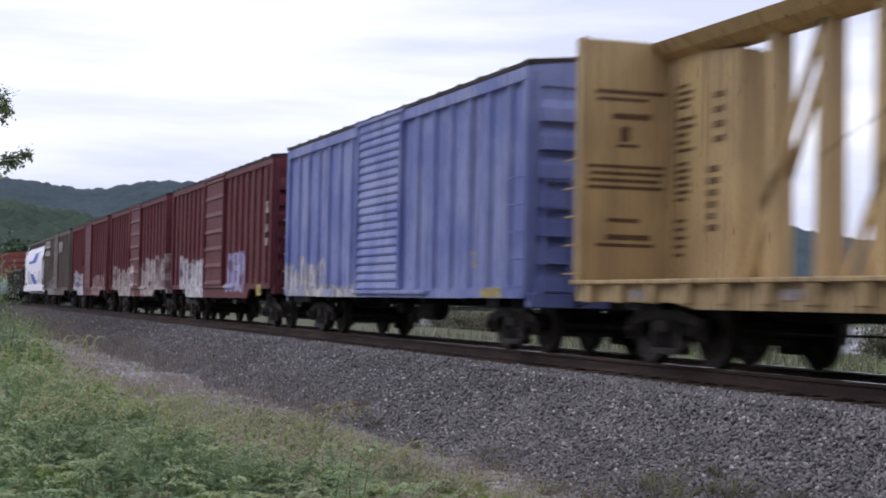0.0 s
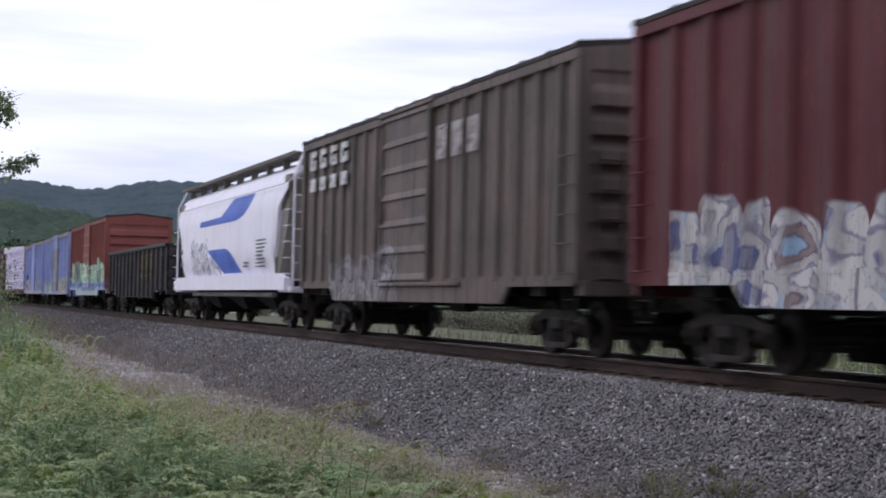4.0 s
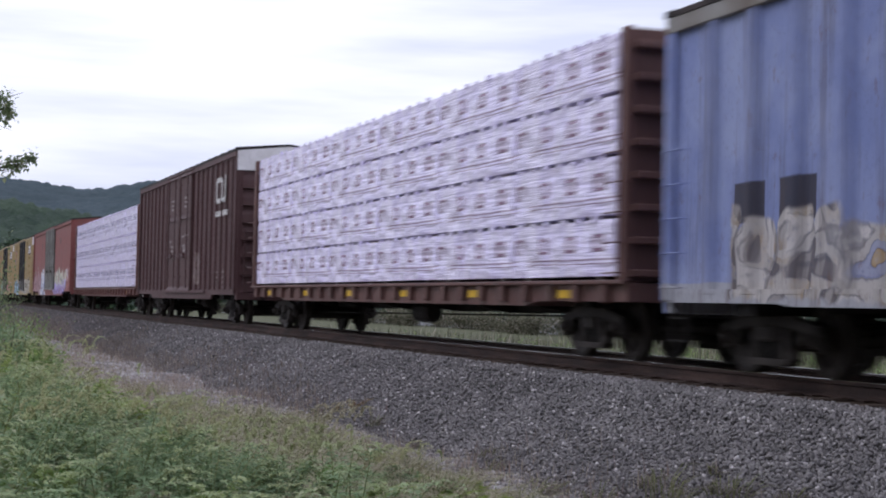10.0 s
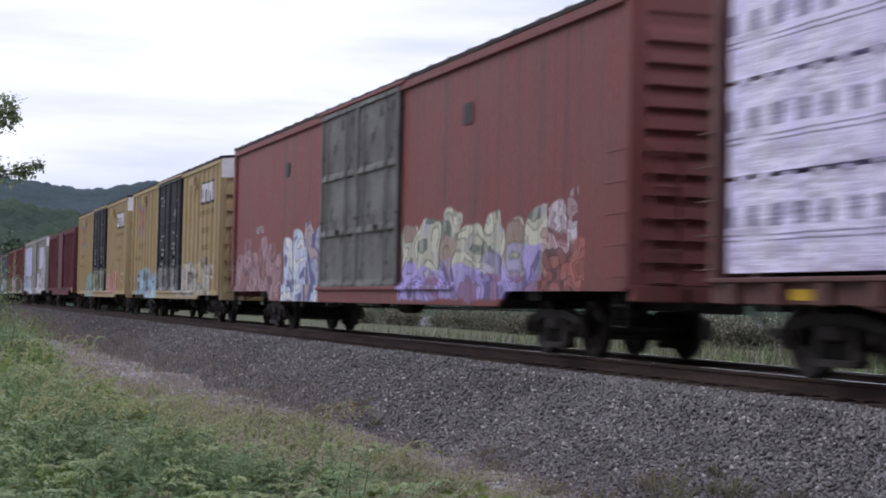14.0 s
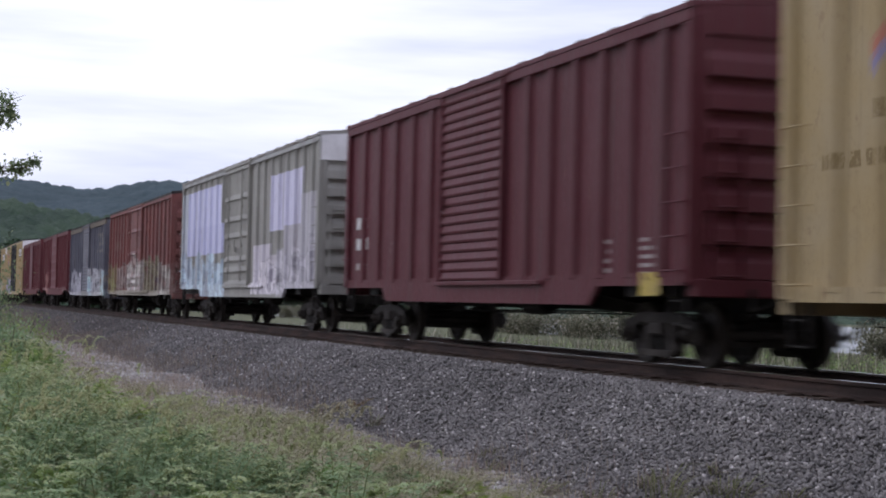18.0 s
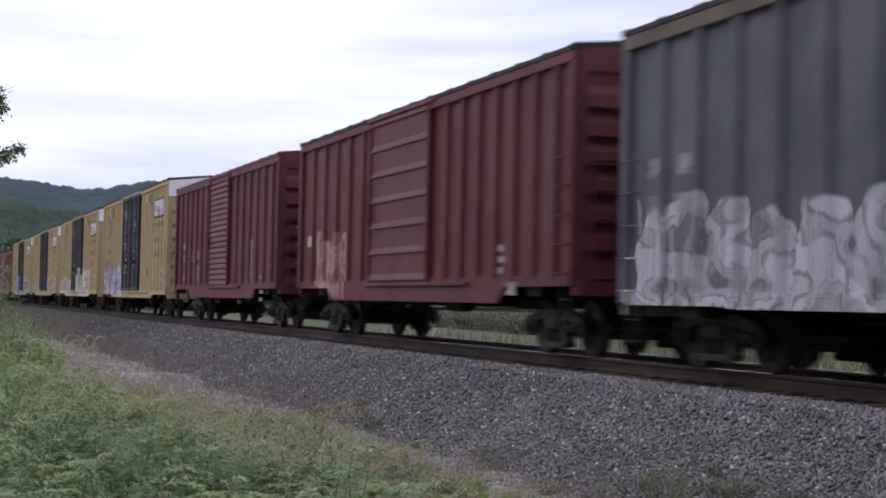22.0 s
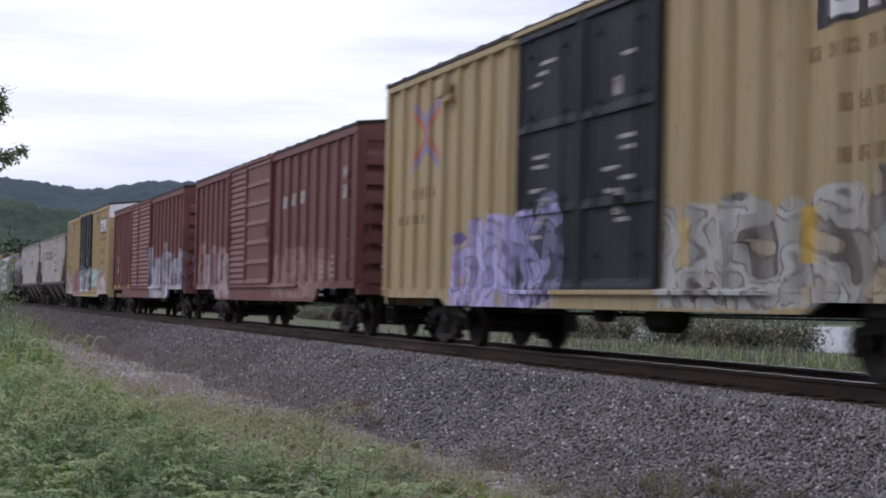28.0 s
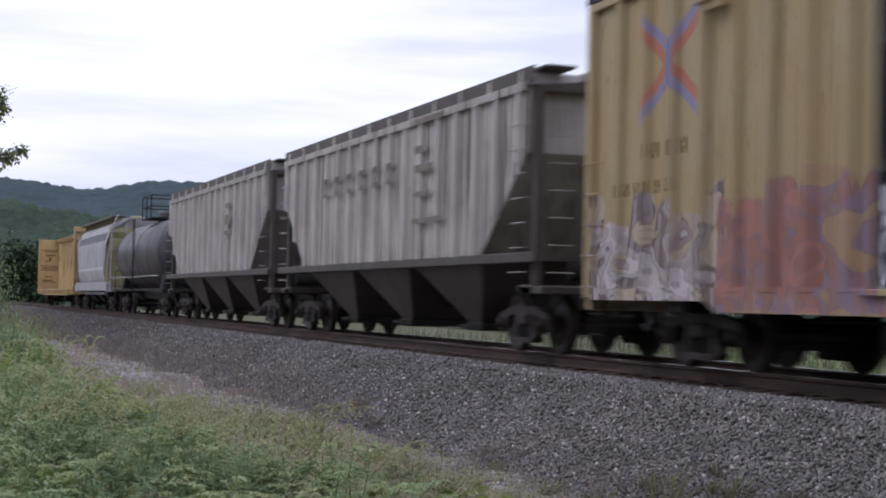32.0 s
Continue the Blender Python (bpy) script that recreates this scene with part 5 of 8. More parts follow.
    # ends
    for e in (-1, 1):
        turn = 0 if e > 0 else math.pi
        top = zt - 0.55 if cap else zt - 0.38
        for i in range(end_bars):
            zz = z0 + 0.05 + (top - z0 - 0.1) * i / end_bars
            w = 2 * HALF - 0.18
            part("end_rib", shared(("end_rib", round((top - z0) / end_bars, 2)), lambda: end_bar_geo(w, 0.11, (top - z0) / end_bars * 0.80)), P, car, at=(e * (L / 2 - 0.03), 0, zz), turn=turn)
        for s in (-1, 1):
            part("end_post", shared(("end_post", round(H, 3)), lambda: Geo().box(-0.03, 0.06, -0.07, 0.07, 0, H - 0.06, 0.015)), P, car, at=(e * (L / 2 - 0.03), s * (HALF - 0.07), z0))
        if cap:
            part("end_cap", Geo().prism([(-HALF - 0.04, 0), (HALF + 0.04, 0), (HALF + 0.04, 0.56), (0, 0.56 + crown - 0.03), (-HALF - 0.04, 0.56)], "x", -0.02, 0.075), cap, car, "white upper end band", at=(e * (L / 2 - 0.03), 0, zt - 0.56), turn=turn)
        else:
            part("gable", Geo().prism([(-HALF, -0.3), (HALF, -0.3), (HALF, 0.02), (0, crown - 0.01), (-HALF, 0.02)], "x", -0.03, 0.012), P, car, at=(e * (L / 2), 0, zt - 0.01), turn=turn)
        lad = Geo()
        for q in (-0.21, 0.21):
            lad.box(0.05, 0.10, q - 0.02, q + 0.02, 0, 1.9, 0.006)
        frame_at = (e * (L / 2), -e * (HALF - 0.42), z0)
        ladder = part("ladder", lad.box(0.05, 0.07, -0.21, 0.21, 0.0, 0.03), P, car, at=frame_at, turn=turn)
        for i in range(5):
            part("rung", shared(("rung",), lambda: Geo().rod((0.09, -0.2, 0), (0.09, 0.2, 0), 0.011, 5)), P, ladder, at=(0, 0, 0.1 + i * 0.42))
        if e > 0:
            bw = Geo().lathe([(0.0, 0.25), (0.02, 0.27), (0.04, 0.25), (0.02, 0.23), (0.0, 0.25)], "x", (0.20, 0, 0), 14, False).rod((0, 0, 0), (0.22, 0, 0), 0.03, 6)
            for i in range(3):
                bw.rod((0.2, 0, 0), (0.2, 0.24 * math.cos(i * 2.09), 0.24 * math.sin(i * 2.09)), 0.012, 4)
            part("brake_wheel", bw, UNDER, car, at=(L / 2 + 0.02, 0.5, z0 + 0.95))
        part("end_sill", Geo().box(-0.14, 0.08, -HALF, HALF, -0.16, 0.06, 0.015), P, car, at=(e * (L / 2), 0, z0), turn=turn)
        for s in (-1, 1):
            st = Geo()
            for q in (-0.18, 0.18):
                st.box(q - 0.012, q + 0.012, -0.03, 0.03, -0.50, 0.0)
            st.box(-0.18, 0.18, -0.03, 0.03, -0.50, -0.48).box(-0.18, 0.18, -0.03, 0.03, -0.22, -0.20)
            part("step", st, UNDER, car, at=(e * (L / 2 - 0.34), s * (HALF + 0.0), z0))
        coupler(car, e * L / 2, reach, e)
        truck(car, e * tx, wheel, start)
    underframe(car, L, z0, tx)
    for mk in marks:
        stencil(car, *mk)
    return car, P


def bundle_geo(L, W, H, seed):
    """A wrapped package of boards: sagging faces, wrinkled film, folded upper edges with loose tabs."""
    rng = random.Random(seed)
    g = Geo()
    nx, nz = 26, 7
    off = rng.random() * 50

    def wr(x, z):
        a = 0.018 * noise.noise(Vector((x * 1.6 + off, z * 5, off))) + 0.012 * noise.noise(Vector((x * 5 + z * 3, z * 9, off)))
        return a

    vs, fs = [], []
    for s in (-1, 1):
        o = len(vs)
        for i in range(nx + 1):
            for k in range(nz + 1):
                x, z = -L / 2 + L * i / nx, H * k / nz
                d = wr(x, z) if 0 < k < nz else 0
                vs.append((x, s * (W / 2 + d), z - (0.012 * abs(noise.noise(Vector((x * 2, off, 0)))) if k == nz else 0)))
        for i in range(nx):
            for k in range(nz):
                q = [o + i * (nz + 1) + k, o + (i + 1) * (nz + 1) + k, o + (i + 1) * (nz + 1) + k + 1, o + i * (nz + 1) + k + 1]
                fs.append(tuple(q))
    m = (nx + 1) * (nz + 1)
    for i in range(nx):
        for k in (0, nz):
            a, b = i * (nz + 1) + k, (i + 1) * (nz + 1) + k
            fs.append((a, b, b + m, a + m))
    for i in (0, nx):
        for k in range(nz):
            a, b = i * (nz + 1) + k, i * (nz + 1) + k + 1
            fs.append((a, b, b + m, a + m))
    g.add(vs, fs)
    x = -L / 2 + 0.25
    while x < L / 2 - 0.15:
        t = rng.uniform(0.025, 0.055)
        for s in (-1, 1):
            g.box(x, x + rng.uniform(0.10, 0.2), s * W / 2 - 0.03, s * W / 2 + 0.012, H - 0.02, H + t)
        x += rng.uniform(0.45, 0.65)
    return g


def wrap_material(name, print_colour, cell, label_h, hollow=0.6, crease=0.0):
    """White plastic film over boards, printed with rows of plain blocks."""
    m, n, l, b = nodes_of(name)
    tc = n.new("ShaderNodeTexCoord").outputs["Object"]
    sep = n.new("ShaderNodeSeparateXYZ")
    l.new(tc, sep.inputs[0])
    wob = noise_node(n, l, tc, 1.7, 3)
    u = math_node(n, l, "FRACT", math_node(n, l, "MULTIPLY", math_node(n, l, "MULTIPLY_ADD", wob, 0.10, sep.outputs[0]), 1 / cell))
    v = math_node(n, l, "MULTIPLY_ADD", wob, 0.06, math_node(n, l, "SUBTRACT", sep.outputs[2], 0.03))
    inu = math_node(n, l, "MULTIPLY", math_node(n, l, "GREATER_THAN", u, 0.22), math_node(n, l, "LESS_THAN", u, 0.62))
    inv = math_node(n, l, "MULTIPLY", math_node(n, l, "GREATER_THAN", v, label_h), math_node(n, l, "LESS_THAN", v, label_h + 0.24))
    core = math_node(n, l, "MULTIPLY", math_node(n, l, "MULTIPLY", math_node(n, l, "GREATER_THAN", u, 0.30), math_node(n, l, "LESS_THAN", u, 0.54)),
                     math_node(n, l, "MULTIPLY", math_node(n, l, "GREATER_THAN", v, label_h + 0.05), math_node(n, l, "LESS_THAN", v, label_h + 0.19)))
    lines = math_node(n, l, "MULTIPLY", math_node(n, l, "MULTIPLY", math_node(n, l, "GREATER_THAN", v, label_h - 0.17), math_node(n, l, "LESS_THAN", v, label_h - 0.05)),
                      math_node(n, l, "GREATER_THAN", math_node(n, l, "FRACT", math_node(n, l, "MULTIPLY", v, 16.0)), 0.6))
    patch = step_node(n, l, noise_node(n, l, tc, 0.9, 2), 0.30, 0.42)
    mark = math_node(n, l, "MULTIPLY", math_node(n, l, "MAXIMUM", math_node(n, l, "SUBTRACT", math_node(n, l, "MULTIPLY", inu, inv), math_node(n, l, "MULTIPLY", core, hollow)), math_node(n, l, "MULTIPLY", lines, 0.8)), patch)
    col = mix_node(n, l, step_node(n, l, noise_node(n, l, tc, 2.6, 4), 0.35, 0.7), (0.86, 0.80, 1.0), (0.77, 0.70, 1.0))
    seam = math_node(n, l, "FRACT", math_node(n, l, "MULTIPLY", math_node(n, l, "MULTIPLY_ADD", wob, 0.25, sep.outputs[0]), 0.8))
    col = mix_node(n, l, math_node(n, l, "MULTIPLY", step_node(n, l, seam, 0.05, 0.02), 0.6), col, (0.42, 0.38, 0.56))
    col = mix_node(n, l, math_node(n, l, "MULTIPLY", mark, 0.9), col, print_colour)
    l.new(col, b.inputs["Base Color"])
    b.inputs["Roughness"].default_value = 0.18
    fold = noise_node(n, l, tc, 1.5, 2, 0.5, (1, 1, 1.3))
    wrinkle = math_node(n, l, "ADD", math_node(n, l, "MULTIPLY_ADD", fold, 2.2, math_node(n, l, "MULTIPLY", noise_node(n, l, tc, 3.0, 3, 0.55, (1, 1, 1.6)), 0.7)), math_node(n, l, "MULTIPLY", noise_node(n, l, tc, 9, 2), 0.12))
    wrinkle = math_node(n, l, "MULTIPLY_ADD", noise_node(n, l, tc, 2.2, 3, 0.55, (0.35, 1, 6.0)), crease, wrinkle)
    bump_node(n, l, wrinkle, 0.65, 0.07, b)
    return m


def centrebeam(start, L, label, coat, tiers=0, wrap=None, bulk_h=4.45, marks=(), risers=True, bunk=None):
    """A centre-beam flat car with end bulkheads; tiers of wrapped boards on both sides if loaded."""
    car = tagged(new("centrebeam_flatcar"), label, "freight car", "cars of the freight train")
    MOVERS.append((car, start, 0.0, 0.0))
    P = coat(car)
    tx = L / 2 - 2.0
    deck = Geo().prism([(-L / 2, 1.07), (-L / 2, 0.82), (-tx + 1.0, 0.82), (-tx + 1.6, 0.74), (tx - 1.6, 0.74), (tx - 1.0, 0.82), (L / 2, 0.82), (L / 2, 1.07)], "y", -1.45, 1.45)
    part("deck", deck, P, car)
    for s in (-1, 1):
        n = int(L / 0.95)
        for i in range(n):
            x = -L / 2 + 0.6 + (L - 1.2) * i / (n - 1)
            part("stake_pocket", shared(("stake_pocket",), lambda: Geo().box(-0.10, 0.10, -0.06, 0.06, 0.80, 1.05, 0.015)), P, car, at=(x, s * 1.48, 0))
            if i % 4 == 1 and s < 0:
                part("reflector", shared(("reflector",), lambda: Geo().box(-0.22, 0.22, -0.006, 0.006, 0.86, 0.98)), SAFETY if tiers else PALE, car, at=(x + 0.45, s * 1.457, 0))
        part("deck_edge", Geo().box(-L / 2, L / 2, -0.05, 0.05, 1.05, 1.11, 0.012), P, car, at=(0, s * 1.50, 0))
    # bulkheads
    for e in (-1, 1):
        turn = 0 if e > 0 else math.pi
        g = Geo().box(-0.16, -0.08, -1.47, 1.47, 1.08, bulk_h, 0.015)
        b = part("bulkhead", g, P, car, at=(e * L / 2, 0, 0), turn=turn)
        for s in (-1, 1):
            part("post", shared(("bulk_post", bulk_h), lambda: Geo().box(-0.20, 0.0, -0.06, 0.06, 1.08, bulk_h + 0.01, 0.02)), P, b, at=(0, s * 1.45, 0))
        for k in range(8):
            part("cross_rib", shared(("cross_rib",), lambda: Geo().box(-0.08, 0.10, -1.40, 1.40, 0, 0.10, 0.015)), P, b, at=(0, 0, 1.15 + k * (bulk_h - 1.35) / 7.2))
        if risers:
            part("riser", Geo().prism([(-0.16, 1.08), (-2.3, 1.08), (-2.3, bulk_h - 0.36), (-1.5, bulk_h - 0.28), (-1.3, bulk_h - 0.2), (-0.16, bulk_h - 0.2)], "y", -0.16, 0.16), P, b)
        for q in range(5):
            part("grab_iron", shared(("grab_iron", 0.42), lambda: grab_geo(0.42)), P, b, at=(-0.18, -e * 1.55, 1.2 + q * 0.4), turn=0 if e > 0 else math.pi)
        coupler(car, e * L / 2, 0.85, e)
        truck(car, e * tx, 0.457, start)
    # the centre beam: top chord, posts and slanting braces
    top = bulk_h - 0.02
    part("top_chord", Geo().prism([(-0.42, top), (0.42, top), (0.30, top - 0.16), (0.12, top - 0.26), (-0.12, top - 0.26), (-0.30, top - 0.16)], "x", -L / 2 + 0.1, L / 2 - 0.1), P, car)
    n = 15
    xs = [-L / 2 + 3.03 + (L - 6.06) * i / n for i in range(n + 1)]
    for x in xs:
        part("post", shared(("beam_post", bulk_h), lambda: Geo().prism([(-0.15, 1.07), (0.15, 1.07), (0.10, top - 0.2), (-0.10, top - 0.2)], "y", -0.13, 0.13)), P, car, at=(x, 0, 0))
    # braces rise over two posts, from the foot beside one to the head of the next
    for i in range(0, n, 2):
        lean = 1 if xs[i] < 0 else -1
        a, b = (xs[i] - 0.75, xs[i + 1] - 0.06) if lean > 0 else (xs[i + 1] + 0.62, xs[i] - 0.06)
        g = Geo()
        for s in (-1, 1):
            g.prism([(a, 1.1), (a + 0.13, 1.1), (b + 0.13, top - 0.2), (b, top - 0.2)], "y", s * 0.10 - 0.03, s * 0.10 + 0.03)
        part("brace", g, P, car)
    if not tiers:
        for x in xs[1:-1:2]:
            g = Geo().rod((x, -0.16, 2.6), (x + 1.9, -0.3, 3.1), 0.008, 4)
            part("tie_cable", g, UNDER, car)
        # stencilled lines on the inner face of the rear bulkhead and dark stains along its foot
        rng = random.Random(int(L * 10))
        for z, w, h in ((3.78, 1.1, 0.06), (3.68, 0.8, 0.05), (3.42, 0.6, 0.09), (3.1, 0.16, 0.22), (3.02, 0.34, 0.05), (2.72, 1.2, 0.05), (2.62, 1.15, 0.05), (2.52, 1.1, 0.05), (2.42, 1.2, 0.05), (1.95, 0.5, 0.06), (1.7, 0.7, 0.08), (1.6, 0.9, 0.05)):
            part("stencil", Geo().box(0, 0.004, -w / 2, w / 2, 0, h), BROWNP, car, at=(-L / 2 + 0.16, -0.78 + rng.uniform(-0.08, 0.08), z))
    # underframe
    g = Geo().box(-L / 2 + 0.1, L / 2 - 0.1, -0.22, 0.22, 0.62, 0.84)
    for x in np.linspace(-tx + 2.2, tx - 2.2, 6):
        g.prism([(-1.40, 0.82), (1.40, 0.82), (0.3, 0.60), (-0.3, 0.60)], "x", float(x) - 0.05, float(x) + 0.05)
    part("centre_sill", g, UNDER, car)
    part("air_reservoir", Geo().lathe([(-0.45, 0.0), (-0.45, 0.15), (-0.40, 0.19), (0.40, 0.19), (0.45, 0.15), (0.45, 0.0)], "x", (0, 0, 0), 12), UNDER, car, at=(1.0, -0.7, 0.56))
    part("brake_rod", Geo().rod((-tx + 1.0, -0.4, 0.46), (tx - 1.0, -0.4, 0.6), 0.016, 5), UNDER, car)
    for mk in marks:
        stencil(car, *mk)
    # the load
    if tiers:
        inner = L - 0.75
        step = (bulk_h - 1.14) / tiers
        cols = 6
        bl = inner / cols
        for k in range(tiers):
            for i in range(cols):
                for s in (-1, 1):
                    # every fourth package shares one wrapping
                    v = (i + 2 * k) % 4
                    b = new("wrapped_package", shared(("lumber_bundle", tiers, v), lambda: bundle_geo(bl - 0.03, 1.32, step - 0.055, v + 7 * tiers)))
                    if not b.data.materials:
                        b.data.materials.append(wrap)
                    tagged(b, "white plastic-wrapped package of boards stacked on a flatcar", "lumber package", "wrapped lumber on the flatcars")
                    for q in (-1, 1):
                        part("bearer", shared(("bearer",), lambda: Geo().box(-0.05, 0.05, -0.62, 0.62, -0.05, 0.0)), PALE, b, at=(q * (bl / 2 - 0.55), 0, 0))
                    MOVERS.append((b, start - inner / 2 + bl * (i + 0.5), 1.115 + k * step + 0.05, s * 0.80))
    return car, P


def hopper_ribbed(start, L, label, coat, slope_coat, ribs=17):
    """A three-bay covered hopper with outside posts, sloping ends and V-shaped bays."""
    car = tagged(new("covered_hopper"), label, "freight car", "cars of the freight train")
    MOVERS.append((car, start, 0.0, 0.0))
    P, S = coat(car), slope_coat(car)
    R = paint("hopper_posts", car, (0.62, 0.585, 0.57), (0.50, 0.465, 0.45), streaks=0.4, dirt=(0.14, 0.115, 0.10))
    zt, zb = 4.15, 1.50
    tx = L / 2 - 1.55
    end = L / 2 - 0.55
    cut = 2.05
    side = [(-end, zt), (-end, zt - 1.05), (-end + cut, zb), (end - cut, zb), (end, zt - 1.05), (end, zt)]
    part("body", Geo().prism(side, "y", -HALF + 0.02, HALF - 0.02), P, car)
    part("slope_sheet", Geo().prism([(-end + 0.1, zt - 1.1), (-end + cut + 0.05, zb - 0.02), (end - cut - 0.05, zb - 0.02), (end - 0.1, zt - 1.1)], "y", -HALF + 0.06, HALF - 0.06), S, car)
    for s in (-1, 1):
        turn = 0 if s < 0 else math.pi
        for i in range(ribs):
            x = -end + 0.25 + (2 * end - 0.5) * i / (ribs - 1)
            lo = max(zb, zt - 1.05 - (x + end) / cut * (zt - 1.05 - zb), zt - 1.05 - (end - x) / cut * (zt - 1.05 - zb))
            hh = round(zt - lo - 0.06, 1)
            part("post", shared(("hopper_post", hh), lambda: rib_geo(0.13, 0.09, hh)), R, car, at=(x, s * (HALF - 0.02), zt - 0.04 - hh), turn=turn)
        part("top_chord", Geo().box(-end, end, -0.05, 0.05, 0, 0.14, 0.012), P, car, at=(0, s * (HALF + 0.01), zt - 0.10))
        part("side_sill", Geo().box(-L / 2 + 0.05, L / 2 - 0.05, -0.06, 0.06, 0, 0.16, 0.015), S, car, at=(0, s * (HALF - 0.02), zb - 0.10))
    # bays
    w = (2 * (end - cut)) / 3
    for i in range(3):
        cx = -(end - cut) + w * (i + 0.5)
        g = Geo()
        a, b = w / 2 - 0.05, 0.30
        vs = [(cx - a, -1.38, zb), (cx + a, -1.38, zb), (cx + a, 1.38, zb), (cx - a, 1.38, zb), (cx - b, -0.75, 0.42), (cx + b, -0.75, 0.42), (cx + b, 0.75, 0.42), (cx - b, 0.75, 0.42)]
        g.add(vs, [(0, 1, 5, 4), (1, 2, 6, 5), (2, 3, 7, 6), (3, 0, 4, 7), (4, 5, 6, 7), (3, 2, 1, 0)])
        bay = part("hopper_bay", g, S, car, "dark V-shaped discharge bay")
        part("outlet_gate", Geo().box(cx - 0.42, cx + 0.42, -0.8, 0.8, 0.28, 0.42, 0.02).rod((cx - 0.3, -0.95, 0.35), (cx + 0.3, -0.95, 0.35), 0.03, 6), UNDER, bay)
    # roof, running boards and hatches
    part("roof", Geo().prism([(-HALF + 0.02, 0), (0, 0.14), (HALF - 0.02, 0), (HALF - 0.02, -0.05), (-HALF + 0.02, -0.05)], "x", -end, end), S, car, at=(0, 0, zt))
    for s in (-1, 1):
        part("running_board", Geo().box(-end - 0.2, end + 0.2, -0.25, 0.25, 0, 0.05, 0.01).box(-end - 0.2, end + 0.2, -0.47, -0.44, -0.24, 0.02), S, car, "dark grated running board with a skirt", at=(0, s * 0.98, zt + 0.26), turn=0 if s < 0 else math.pi)
        for i in range(12):
            x = -end + 0.3 + (2 * end - 0.6) * i / 11
            part("board_bracket", shared(("board_bracket",), lambda: Geo().box(-0.04, 0.04, -0.49, 0.49, 0.02, 0.24, 0.01)), R, car, at=(x, s * 0.98, zt))
    for i in range(8):
        x = -end + 0.9 + (2 * end - 1.8) * i / 7
        part("hatch_cover", shared(("hatch_cover",), lambda: Geo().box(-0.55, 0.55, -0.35, 0.35, 0, 0.18, 0.04)), GALV, car, at=(x, 0, zt + 0.13))
    for e in (-1, 1):
        turn = 0 if e > 0 else math.pi
        fr = Geo()
        for q in (-1.30, 1.30):
            fr.box(-0.07, 0.07, q - 0.06, q + 0.06, 0.92, zt, 0.015)
        fr.box(-0.5, 0.07, -1.40, 1.40, 0.92, 1.06, 0.015)
        fr.box(-0.07, 0.07, -1.30, 1.30, zt - 0.12, zt, 0.015)
        part("end_frame", fr, S, car, "open steel end frame", at=(e * (end + 0.1), 0, 0), turn=turn)
        for q in range(7):
            part("rung", shared(("rung",), lambda: Geo().rod((0, -0.30, 0), (0, 0.30, 0), 0.013, 5)), P, car, at=(e * (end + 0.19), -e * 0.98, 1.25 + q * 0.42))
            part("grab_iron", shared(("grab_iron", 0.42), lambda: grab_geo(0.42)), P, car, at=(e * (end - 0.15), -HALF, 1.25 + q * 0.38))
        part("end_platform", Geo().box(-0.55, 0.35, -1.4, 1.4, -0.06, 0.06, 0.015), S, car, at=(e * (L / 2 - 0.35), 0, 0.98), turn=turn)
        part("brake_cylinder" if e > 0 else "air_reservoir", Geo().lathe([(-0.35, 0.0), (-0.35, 0.15), (0.35, 0.15), (0.35, 0.0)], "y", (0, 0, 0), 12), UNDER, car, at=(e * (L / 2 - 0.9), -0.2, 1.3))
        coupler(car, e * L / 2, 0.55, e)
        truck(car, e * tx, 0.457, start)
    part("centre_sill", Geo().box(-L / 2 + 0.1, L / 2 - 0.1, -0.2, 0.2, 0.68, 0.98), UNDER, car)
    return car, P


